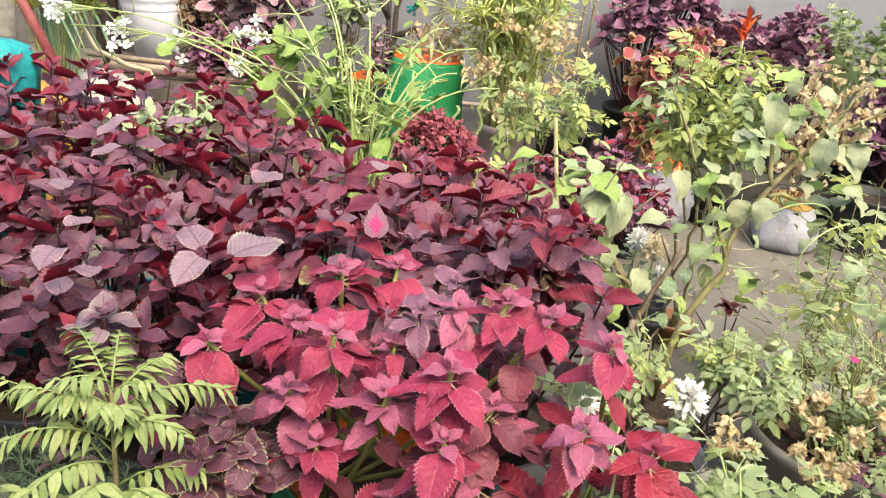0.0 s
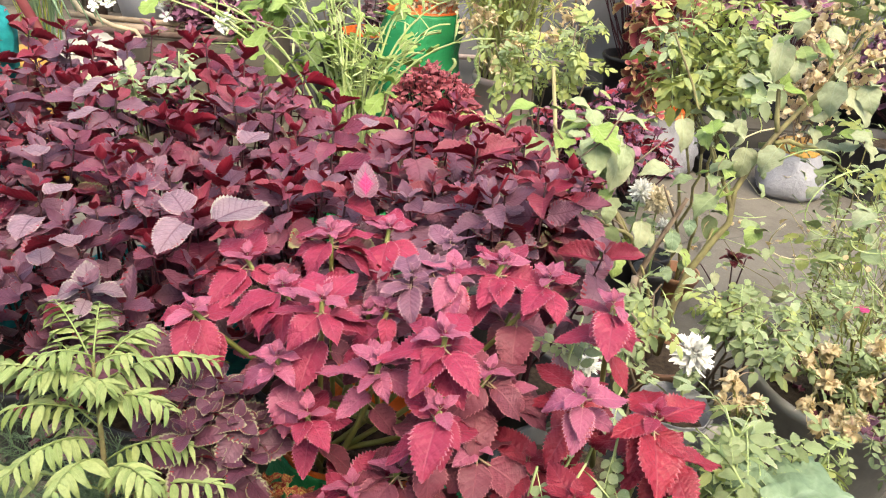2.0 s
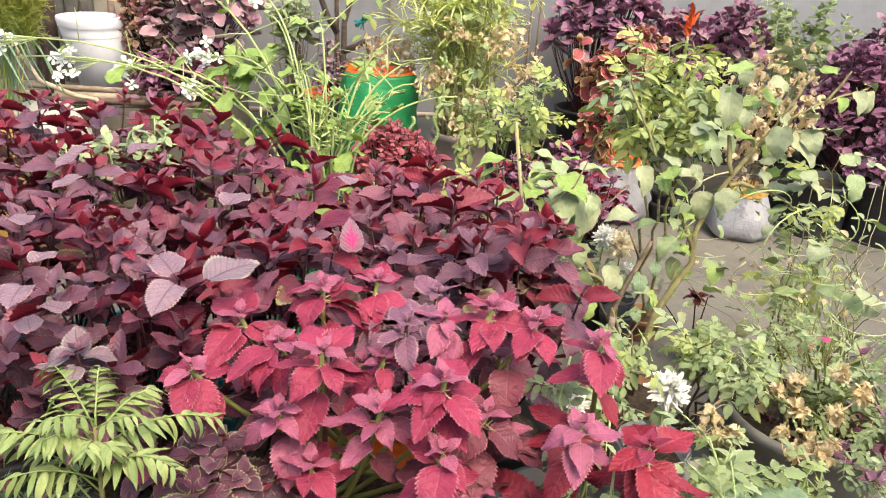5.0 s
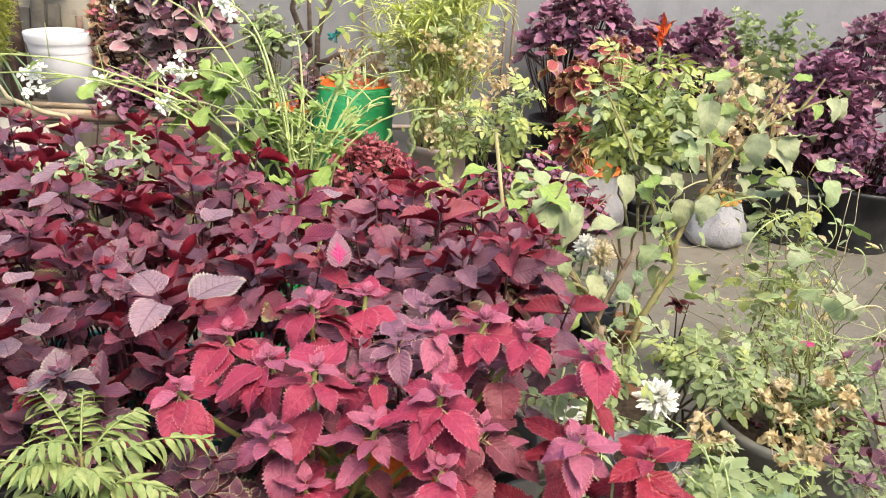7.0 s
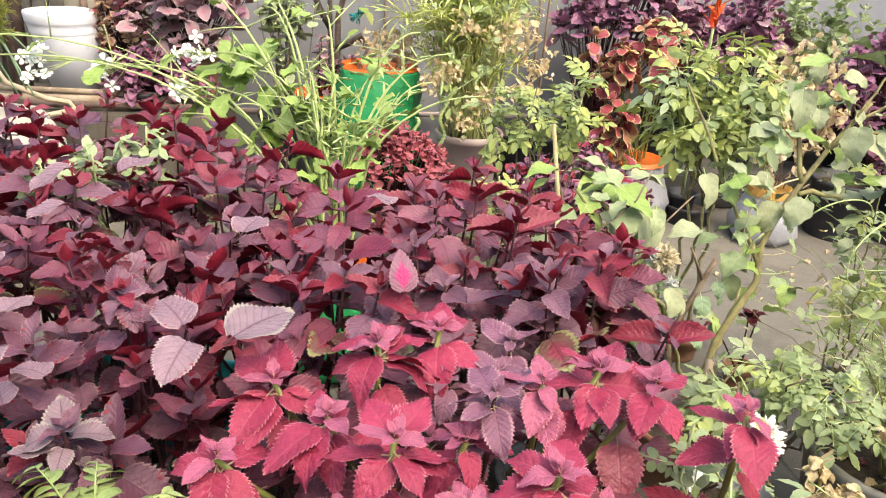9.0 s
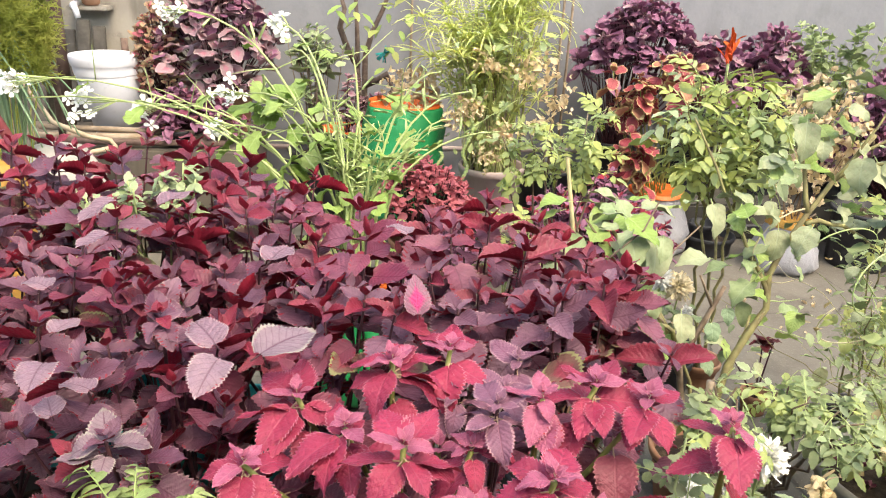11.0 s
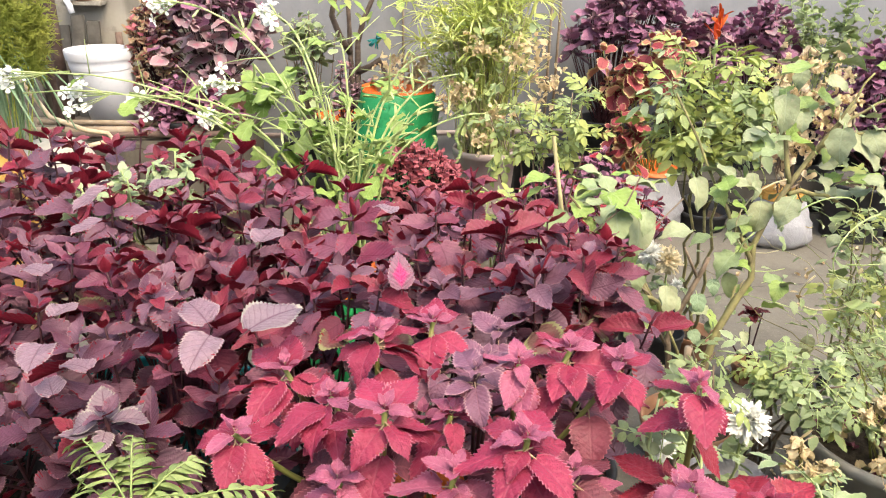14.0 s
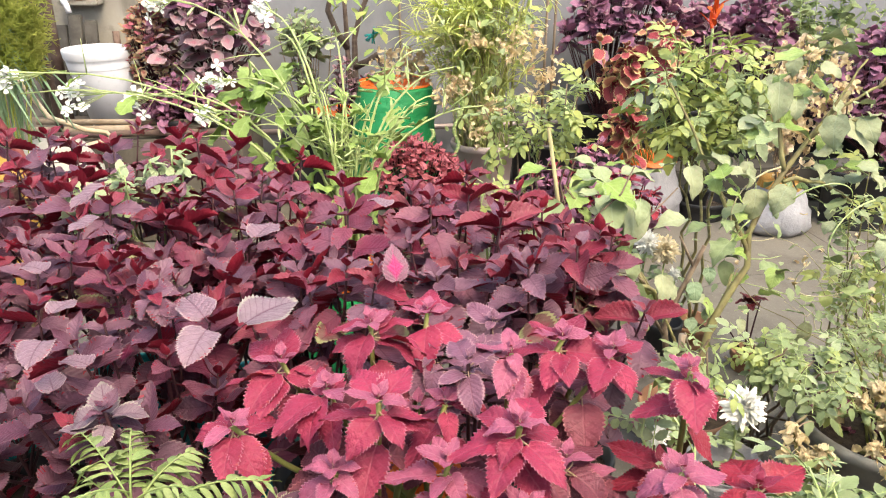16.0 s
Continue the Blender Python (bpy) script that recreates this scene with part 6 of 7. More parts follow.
for i, (x, y, z) in enumerate(((1.10, 1.62, 0.56), (1.16, 1.58, 0.46))):
    pk = root_thing("cosmos_flower", (x + 0.02, y + 0.1, 0), "small pink flower on a thin stem", "flower")
    tube("stem", bend((x + 0.02, y + 0.1, 0.0), (x, y, z), 0.02, 6), 0.002, 0.0015, STEM_GREEN, pk, 4)
    fol = Foliage()
    for k in range(9):
        fol.add(rng.choice(ROUND_PETALS), leaf_at((x, y, z), k * 40, 25, 0, 0.018))
    fol.finish("flower_head", [PINK_PETAL] * 3, pk)

# ---- mustard gone to flower ----
rng = random.Random(81)
must = root_thing("mustard_plant", (-0.20, 2.62, 0), "tall bolting mustard with bright green stems, pods and white flowers", "plant")
grow_bag(must, 0.17, 0.34, GREEN_BAG, ORANGE_BAG, 9)
hub = Vector((-0.20, 2.62, 0.30))
MUSTARD_M = [s.mesh("leaf", [BRIGHT_GREEN, BRIGHT_GREEN, STEM_GREEN]) for s in MUSTARD_SHAPES]
fol = Foliage()
for k in range(4):
    fol.add(ROUND_PETALS[k % 2], leaf_at((0, 0, 0), 90 * k, 12, 0, 0.019))
FLOWER_M = mesh_from("flower", np.concatenate(fol.co), np.concatenate(fol.faces), np.concatenate(fol.uv), np.concatenate(fol.mats), [WHITE_PETAL] * 3)
STALKS = [((-1.136, 2.9, 0.925), 0.22, 1), ((-0.935, 2.9, 0.915), 0.26, 1), ((-1.345, 2.9, 1.0), 0.20, 1), ((-0.465, 2.9, 1.20), 0.06, 1), ((-0.833, 2.9, 1.235), 0.12, 1), ((-0.672, 2.8, 0.875), 0.16, 1), ((-0.655, 2.9, 0.97), 0.14, 1), ((-1.30, 2.9, 0.94), 0.22, 0),
          ((-0.043, 2.7, 0.98), 0.0, 0), ((0.06, 2.7, 1.09), 0.02, 0), ((-0.414, 2.9, 1.12), 0.08, 0), ((0.10, 2.65, 0.95), 0.02, 0), ((-0.15, 2.7, 0.92), 0.0, 0), ((-0.55, 2.75, 1.0), 0.10, 0), ((0.02, 2.6, 0.86), 0.0, 0), ((-0.30, 2.6, 0.98), 0.0, 0), ((0.16, 2.7, 1.03), 0.0, 0), ((-0.22, 2.75, 1.12), 0.0, 0),
          ((-0.35, 2.65, 0.88), 0.0, 0), ((-0.42, 2.7, 0.96), 0.02, 0), ((0.0, 2.65, 0.90), 0.0, 0)] + [((-0.13 + rng.gauss(0, 0.12), 2.65 + rng.gauss(0, 0.06), rng.uniform(0.72, 0.98)), 0.0, 0) for _ in range(14)]
twigs = bmesh.new()
POD_M = Leaf(n=6, w=0.10, a=0.3, b=0.5, tooth=0.0, droop=0.2, fold=0.0, stalk=0.3, cols=1, thick=0.08, stalk_r=0.012).mesh("pod", [STEM_GREEN] * 3)
for tip, sag, fl in STALKS:
    start = hub + Vector((rng.uniform(-0.05, 0.05), rng.uniform(-0.05, 0.05), 0))
    ctl = Vector((start.x + (tip[0] - start.x) * 0.22, start.y + (tip[1] - start.y) * 0.4, max(tip[2], 0.90) + sag * 0.55))
    pts = [start * (1 - t) ** 2 + ctl * 2 * t * (1 - t) + Vector(tip) * t * t for t in [k / 11 for k in range(12)]]
    tube("stem", pts, 0.0062, 0.0022, rng.choice((STEM_GREEN, STEM_MUSTARD, STEM_MUSTARD)), must, 6)
    for i in range(2):
        t = rng.uniform(0.3, 0.85)
        k = min(10, int(t * 11))
        place_leaf(rng.choice(MUSTARD_M), leaf_at(pts[k], rng.uniform(0, 360), rng.uniform(-30, 45), rng.uniform(-30, 30), rng.uniform(0.06, 0.12)), must)
    for i in range(4):
        t = rng.uniform(0.5, 0.97)
        k = min(10, int(t * 11))
        place_leaf(POD_M, leaf_at(pts[k], rng.uniform(0, 360), rng.uniform(-20, 70), 0, rng.uniform(0.05, 0.09)), must, "pod")
    for i in range(3):
        k = rng.randint(5, 9)
        tube_into(twigs, bend(pts[k], pts[k] + Vector((rng.gauss(0, 0.08), rng.gauss(0, 0.06), rng.uniform(-0.02, 0.14))), 0.01, 5), 0.0024, 0.001, 5)
    if fl:
        for i in range(rng.randint(10, 13)):
            c = Vector(tip) + Vector((rng.gauss(0, 0.026), rng.gauss(0, 0.02), rng.gauss(0, 0.022)))
            tube_into(twigs, [Vector(pts[-2]), c], 0.0014, 0.001, 4)
            place_leaf(FLOWER_M, leaf_at(c, rng.uniform(0, 90), rng.uniform(10, 70), rng.uniform(-40, 40), rng.uniform(1.05, 1.4)), must, "flower")
part("twig_tangle", twigs, STEM_MUSTARD, must)["kind"] = "stuff"
# broad leaves round the foot and along the arching stalks
for c, spread, n, lo, hi in (((-0.48, 2.85, 0.91), (0.075, 0.05, 0.05), 11, 0.10, 0.17), ((-0.57, 2.9, 0.98), (0.07, 0.04, 0.03), 6, 0.08, 0.14), ((-0.37, 2.78, 0.84), (0.06, 0.05, 0.05), 8, 0.09, 0.15), ((-0.22, 2.68, 0.76), (0.09, 0.05, 0.07), 12, 0.08, 0.14), ((-0.13, 2.85, 0.88), (0.03, 0.03, 0.03), 3, 0.11, 0.15), ((-0.62, 2.9, 0.85), (0.05, 0.04, 0.04), 7, 0.09, 0.15), ((-0.25, 2.65, 0.58), (0.12, 0.06, 0.08), 12, 0.08, 0.15)):
    for k in range(n):
        p = Vector(c) + Vector((rng.gauss(0, spread[0]), rng.gauss(0, spread[1]), rng.gauss(0, spread[2])))
        az = rng.uniform(0, 360)
        place_leaf(rng.choice(MUSTARD_M), leaf_at(p, az, sunward(az) + rng.uniform(-25, 25), rng.uniform(-30, 30), rng.uniform(lo, hi)), must)


# ---- far plants along the wall ----
def far_coleus(name, label, at, tips, seed, mats, size, nodes=4, pot_fn=None, z0=0.25, stem_mat=STEM_DARK, shapes=FAR_SHAPES, shifts=(0, 0, 3, 0), keep=1.0, **kw):
    rng = random.Random(seed)
    root = root_thing(name, at, label, "plant")
    if pot_fn:
        pot_fn(root)
    fol = Foliage()
    for tip in tips:
        shoot(rng, root, (at[0] + rng.uniform(-0.05, 0.05), at[1] + rng.uniform(-0.05, 0.05), at[2] + z0), tip, size * rng.uniform(0.85, 1.15), nodes, foliage=fol, shapes=shapes, shifts=[rng.choice(shifts) for _ in range(nodes)], stem_mat=stem_mat, stem_r=0.003, keep=keep, **kw)
    fol.finish("foliage", [mats[0], mats[0], stem_mat, mats[1], mats[1], stem_mat], root, kind="stuff")
    return root


rng = random.Random(91)
dark_pot = lambda r: pot(r, 0.15, 0.30, BLACK_POT)
FP = (FAR_PURPLE, FAR_PINK)
far_coleus("purple_coleus", "large bushy purple coleus against the grey wall", (1.17, 4.38, 0.20), dome(rng, 1.27, 4.36, 0.36, 0.22, 1.24, 0.92, 95), 92, FP, 0.105, 4, dark_pot)
far_coleus("purple_coleus", "bushy purple coleus against the grey wall", (1.62, 4.42, 0.20), dome(rng, 1.70, 4.40, 0.22, 0.2, 1.06, 0.80, 46), 93, FP, 0.11, 4, dark_pot)
far_coleus("purple_coleus", "bushy purple coleus against the grey wall", (2.05, 4.42, 0.20), dome(rng, 2.02, 4.40, 0.22, 0.18, 1.11, 0.84, 44), 94, FP, 0.11, 4, dark_pot)
far_coleus("purple_coleus", "dark purple coleus in a black pot", (2.60, 3.97, 0), dome(rng, 2.62, 4.1, 0.36, 0.22, 0.98, 0.50, 80), 95, (FAR_PURPLE, FAR_PURPLE), 0.09, 5, lambda r: pot(r, 0.15, 0.26, BLACK_POT))
far_coleus("purple_coleus", "bushy coleus with mauve leaves paler at their edges", (-0.90, 4.30, 0.525), dome(rng, -0.92, 4.24, 0.30, 0.20, 1.30, 0.98, 60) + [(-1.12, 4.1, 0.90), (-1.05, 4.08, 0.84), (-0.80, 4.08, 0.80), (-0.92, 4.06, 0.82), (-0.72, 4.15, 0.98), (-0.66, 4.15, 0.92), (-0.70, 4.12, 0.90), (-0.98, 4.1, 0.95), (-0.88, 4.08, 0.93)], 96, (FAR_PINK, FAR_PURPLE), 0.115, 4, lambda r: pot(r, 0.13, 0.22, CLAY), 0.18)
far_coleus("purple_coleus", "low purple coleus on the ledge beside the bucket", (-1.08, 3.98, 0.525), dome(rng, -1.02, 3.98, 0.26, 0.12, 0.79, 0.62, 56), 97, (FAR_PURPLE, WINE_LEAF), 0.075, 4, lambda r: pot(r, 0.09, 0.08, BLACK_POT), 0.05)
far_coleus("bronze_coleus", "small-leaved coleus with rosy bronze and olive leaves on the ledge", (-1.2, 4.28, 0.525), dome(rng, -1.22, 4.22, 0.14, 0.12, 1.14, 0.80, 54), 98, (BRONZE_LEAF, SMALL_RED), 0.052, 5, lambda r: pot(r, 0.09, 0.14, CLAY), 0.10)
far_coleus("cream_plant", "slender plant with round cream and green leaves", (-0.46, 4.38, 0.12), [(-0.48 + rng.gauss(0, 0.065), 4.34 + rng.gauss(0, 0.05), rng.uniform(0.88, 1.07)) for _ in range(22)] + [(-0.46 + rng.gauss(0, 0.04), 4.34, rng.uniform(0.68, 0.85)) for _ in range(5)], 99, (CREAM_LEAF, CREAM_LEAF), 0.085, 4, dark_pot, stem_mat=STEM_BROWN)
far_coleus("mauve_coleus", "slim mauve coleus in an orange-mouthed bag", (-0.28, 4.22, 0.12), [(-0.25 + rng.gauss(0, 0.045), 4.2, rng.uniform(0.58, 0.84)) for _ in range(16)], 100, (FAR_PINK, FAR_PURPLE), 0.055, 5, lambda r: grow_bag(r, 0.15, 0.44, BLACK_POT, ORANGE_BAG, 14), 0.36)
far_coleus("red_coleus", "low small-leaved red coleus in a pot", (0.06, 3.42, 0), dome(rng, 0.06, 3.38, 0.22, 0.15, 0.62, 0.44, 110), 101, (SMALL_RED, SMALL_RED), 0.055, 4, lambda r: pot(r, 0.14, 0.26, CLAY), 0.2)
for x, y, zt, sd in ((0.20, 3.42, 0.40, 102), (0.66, 3.48, 0.47, 103), (0.92, 3.60, 0.52, 104), (0.12, 3.1, 0.46, 109), (0.75, 3.3, 0.46, 112), (1.02, 3.4, 0.44, 113)):
    far_coleus("purple_coleus", "low young plum coleus in a small black pot", (x, y, 0), dome(rng, x, y, 0.19, 0.16, zt, 0.22, 30), sd, (FAR_PURPLE, CRIMSON_LEAF), 0.075, 4, lambda r: pot(r, 0.06, 0.10, BLACK_POT), 0.07)
far_coleus("green_shrub", "pale green shrub against the wall", (2.42, 4.5, 0.20), [(2.42 + rng.gauss(0, 0.17), 4.42 + rng.gauss(0, 0.08), rng.uniform(0.8, 1.15)) for _ in range(40)], 105, (ROSE_LEAF, GREY_GREEN), 0.07, 6, dark_pot, stem_mat=STEM_GREEN)

far_coleus("purple_coleus", "tall thin purple coleus beside the wall", (2.95, 4.35, 0.20), dome(rng, 2.95, 4.28, 0.30, 0.2, 1.16, 0.70, 60), 114, (FAR_PURPLE, FAR_PINK), 0.09, 5, dark_pot)
far_coleus("purple_coleus", "low dark purple coleus in a wide black tub", (2.72, 3.72, 0), dome(rng, 2.72, 3.66, 0.30, 0.2, 0.62, 0.36, 54), 115, (FAR_PURPLE, WINE_LEAF), 0.085, 4, lambda r: pot(r, 0.24, 0.34, BLACK_POT, 0.85))
for x, y, r, h in ((2.36, 3.78, 0.17, 0.30), (3.15, 3.86, 0.22, 0.36)):
    tub = root_thing("plastic_tub", (x, y, 0), "tall black plastic tub of soil", "tub", "black tubs")
    pot(tub, r, h, BLACK_POT, 0.88)

# ---- green grow bag ----
gb = root_thing("green_grow_bag", (0.0, 4.05, 0.12), "large green grow bag with an orange mouth, dried seed heads inside", "grow bag")
grow_bag(gb, 0.205, 0.61, GREEN_BAG, ORANGE_BAG, 7, 0.12)

rng = random.Random(110)
DRY_HEAD_M = [s.mesh("dry_leaf", [DRY_LEAF, DRY_PINK, STRAW]) for s in DRY_SHAPES]
for i in range(105):
    place_leaf(rng.choice(DRY_HEAD_M), leaf_at((0.03 + rng.uniform(-0.13, 0.13), 4.03 + rng.uniform(-0.1, 0.1), rng.uniform(0.73, 0.90)), rng.uniform(0, 360), rng.uniform(-60, 40), rng.uniform(-80, 80), rng.uniform(0.03, 0.06)), gb, "dry_leaf")
for i in range(8):
    tube("dry_stem", bend((0.02 + rng.gauss(0, 0.05), 4.03, 0.52), (0.06 + rng.gauss(0, 0.09), 3.98, rng.uniform(0.68, 0.84)), 0.0, 5), 0.003, 0.0015, STRAW, gb, 4)

# ---- papyrus in a grey pot ----
rng = random.Random(111)
pap = root_thing("papyrus", (0.44, 3.98, 0.12), "umbrella papyrus with withered flowers in a grey-brown pot", "plant")
pot(pap, 0.16, 0.33, GREY_POT, 0.8, 0.03)
whorls, stalks = Foliage(), bmesh.new()
for i in range(190):
    a, r = rng.uniform(0, 6.28), rng.uniform(0, 0.14)
    tip = Vector((0.42 + rng.gauss(0, 0.13), 3.95 + rng.gauss(0, 0.09), 0.70 + 0.58 * rng.random() ** 0.7))
    pts = bend((0.43 + r * math.cos(a), 3.98 + r * math.sin(a), 0.40), tip, 0.0, 6, 0.006, rng)
    tube_into(stalks, pts, 0.0036, 0.0022, 4, rng.choice((0, 0, 0, 1)))
    if i % 2 == 0:
        for k in range(17):
            whorls.add(rng.choice(BLADES), leaf_at(tip, k * 24 + rng.uniform(-9, 9), rng.uniform(0, 50), 0, rng.uniform(0.10, 0.18)))
for tip in ((0.41, 3.95, 1.24), (0.22, 3.92, 1.10), (0.66, 3.95, 1.16), (0.11, 3.9, 0.98), (0.52, 3.95, 1.30)):
    tube_into(stalks, bend((0.43, 3.98, 0.40), tip, 0.0, 6, 0.004, rng), 0.005, 0.004, 5)
    for k in range(22):
        whorls.add(rng.choice(BLADES), leaf_at(tip, k * 16.4 + rng.uniform(-6, 6), rng.uniform(-5, 40), 0, rng.uniform(0.15, 0.21)))
part("stalk_clump", stalks, [BLADE, STRAW], pap)["kind"] = "stuff"
whorls.finish("leaf_crown", [BLADE, BLADE, BLADE], pap, kind="stuff")
fol = Foliage()
for i in range(420):
    c, wide = rng.choice((((0.60, 3.74, 0.97), 0.05), ((0.66, 3.74, 0.89), 0.05), ((0.52, 3.74, 0.93), 0.04), ((0.70, 3.76, 0.80), 0.035), ((0.30, 3.76, 0.78), 0.035), ((0.44, 3.75, 0.66), 0.03), ((0.22, 3.78, 0.72), 0.03), ((0.62, 3.75, 0.70), 0.03), ((0.38, 3.75, 0.55), 0.03), ((0.36, 3.75, 0.98), 0.03)))
    p = (c[0] + rng.gauss(0, wide), c[1] + rng.gauss(0, 0.03), c[2] + rng.gauss(0, wide * 0.7))
    fol.add(rng.choice(DRY_SHAPES if i % 2 else LEAFLETS), leaf_at(p, rng.uniform(0, 360), rng.uniform(-50, 60), rng.uniform(-60, 60), rng.uniform(0.022, 0.046)))
fol.finish("withered_blossom", [STRAW_BLOOM, STRAW_BLOOM, STRAW], pap, kind="stuff")
fol = Foliage()
for i in range(190):
    p = (0.43 + rng.gauss(0, 0.13), 3.80 + rng.gauss(0, 0.05), 0.46 + 0.66 * rng.random() ** 0.5)
    az = rng.uniform(0, 360)
    fol.add(rng.choice(LEAFLETS), leaf_at(p, az, sunward(az) + rng.uniform(-35, 25), rng.uniform(-30, 30), rng.uniform(0.03, 0.07)), rng.choice((0, 0, 0, 3)))
fol.finish("foliage", [PALE_YELLOW, PALE_YELLOW, STEM_GREEN, CREAM_LEAF, CREAM_LEAF, STEM_GREEN], pap, kind="stuff")
for x, z0, z1 in ((0.30, 0.88, 0.60), (0.43, 0.80, 0.62), (0.28, 0.66, 0.42), (0.16, 0.56, 0.40)):
    bm = bmesh.new()
    pts = [Vector((x + 0.012 * math.sin(k * 0.7), 3.78, z0 + (z1 - z0) * k / 15)) for k in range(16)]
    rings = []
    for k in range(46):
        t = k / 3
        q = pts[min(14, int(t))].lerp(pts[min(14, int(t)) + 1], min(1.0, t - min(14, int(t))))
        rr = 0.006 + 0.005 * abs(math.sin(math.pi * t))
        rings.append([bm.verts.new(q + Vector((rr * math.cos(a), rr * math.sin(a), 0))) for a in [k2 * math.pi / 3 for k2 in range(6)]])
    for a, b in zip(rings, rings[1:]):
        for k in range(6):
            bm.faces.new((a[k], a[(k + 1) % 6], b[(k + 1) % 6], b[k]))
    part("seed_pod", bm, STEM_GREEN, pap, "knobbly pale green pod")

# ---- variegated coleus in a white bag ----
rng = random.Random(121)
far_coleus("variegated_coleus", "coleus with red leaves edged in yellow, in a white grow bag", (1.31, 3.98, 0),
                [(1.04 + rng.gauss(0, 0.055), 3.80 + rng.gauss(0, 0.05), rng.uniform(0.78, 0.95)) for _ in range(11)] + [(1.26 + rng.gauss(0, 0.06), 3.80 + rng.gauss(0, 0.05), rng.uniform(0.94, 1.04)) for _ in range(9)] + [(1.10 + rng.gauss(0, 0.05), 3.72, rng.uniform(0.46, 0.70)) for _ in range(8)], 122, (VARIEGATED_TOP, VARIEGATED), 0.105, 4,
                lambda r: grow_bag(r, 0.180, 0.320, WHITE_BAG, ORANGE_BAG, 21, 0.05, cuff=0.012, mouth=0.78), 0.24, STEM_LIME, VAR_SHAPES, (0, 3, 3), low_elev=-50)
# ---- withered coleus in a white bag ----
withered("withered_coleus", "dried-up coleus with cream and brown leaves, in a white grow bag", (1.92, 3.72, 0),
         [(1.72, 3.6, 0.92), (1.85, 3.6, 0.98), (2.0, 3.6, 0.95), (1.92, 3.6, 0.80), (1.75, 3.6, 0.72), (2.08, 3.6, 0.78), (1.78, 3.58, 0.58), (2.05, 3.6, 0.62), (1.8, 3.58, 0.85)],
         123, (DRY_PINK, STRAW_BLOOM, DRY_LEAF), 0.054, 38, lambda r: grow_bag(r, 0.155, 0.262, WHITE_BAG, YELLOW_BAG, 25, 0.045, cuff=0.030, mouth=0.70), 0.2, STEM_BROWN, 0.045)
# ---- canna flower ----
canna = root_thing("canna", (1.58, 3.95, 0), "canna stalk with an orange-red flower", "flower")
pot(canna, 0.07, 0.16, BLACK_POT)
tube("stem", bend((1.58, 3.95, 0.12), (1.42, 3.62, 1.02), 0.1, 7), 0.008, 0.006, STEM_GREEN, canna, 6)
fol = Foliage()
for k in range(10):
    fol.add(PETALS[k % 3], leaf_at((1.42 + 0.004 * (k % 3), 3.62, 1.01 + 0.011 * k), k * 75, 58 + 3 * k, 0, 0.10 - 0.003 * k))
fol.finish("flower_head", [CANNA_PETAL] * 3, canna)
# ---- black tubs ----
for x, y, r, h in ((1.62, 3.95, 0.13, 0.10), (2.75, 4.34, 0.2, 0.3), (0.80, 4.25, 0.17, 0.26)):
    tub = root_thing("plastic_tub", (x, y, 0.0 if y < 4.0 else 0.20 if x > 1 else 0.12), "shallow black plastic tub of soil", "tub", "black tubs")
    pot(tub, r, h, BLACK_POT, 0.9)

# ---- vine on the wall ----
rng = random.Random(131)
vine = root_thing("wall_vine", (-0.2, 4.5, 0.12), "bare brown creeper with a few leaves climbing the wall", "plant")
pot(vine, 0.12, 0.25, BLACK_POT)
for pts in ([(-0.2, 4.5, 0.33), (-0.23, 4.45, 0.6), (-0.20, 4.45, 0.92), (-0.23, 4.45, 1.2), (-0.25, 4.45, 1.7)], [(-0.20, 4.47, 0.33), (-0.20, 4.45, 0.9), (-0.12, 4.45, 1.05), (-0.03, 4.45, 1.21), (0.02, 4.45, 1.5)], [(-0.24, 4.45, 0.85), (-0.33, 4.4, 1.05), (-0.30, 4.4, 1.3)], [(-0.2, 4.45, 0.75), (-0.08, 4.4, 0.82), (-0.05, 4.4, 0.7)]):
    tube("branch", bend(pts[0], pts[1], 0, 3, 0.01, rng)[:-1] + bend(pts[1], pts[-1], 0, 6, 0.014, rng), 0.019, 0.007, VINE_BARK, vine, 7)
fol = Foliage()
for i in range(34):
    p = rng.choice(((-0.27, 4.36, 1.1), (-0.08, 4.38, 1.0), (-0.02, 4.38, 1.15), (-0.6, 4.4, 1.28), (-0.25, 4.36, 0.95)))
    fol.add(rng.choice(LEAFLETS), leaf_at((p[0] + rng.gauss(0, 0.05), p[1] - 0.02, p[2] + rng.gauss(0, 0.07)), rng.uniform(90, 270), rng.uniform(-50, 20), 0, rng.uniform(0.05, 0.11)), rng.choice((0, 3)))
fol.finish("leaves", [BRIGHT_GREEN, BRIGHT_GREEN, STEM_GREEN, YELLOW_LEAF, YELLOW_LEAF, STEM_GREEN], vine)
rib = root_thing("teal_ribbon", (-0.1, 4.35, 0.93), "knotted teal string tied round the creeper", "string")
bm = bmesh.new()
for k in range(14):
    d = Vector((rng.gauss(0, 1), rng.gauss(0, 0.5), rng.gauss(0, 1))).normalized() * 0.045
    tube_into(bm, [Vector((-0.1, 4.37, 0.93)), Vector((-0.1, 4.35, 0.93)) + d * 0.6, Vector((-0.1, 4.36, 0.925)) + d], 0.005, 0.003, 5)
part("knot", bm, TEAL_NET, rib)["kind"] = "stuff"
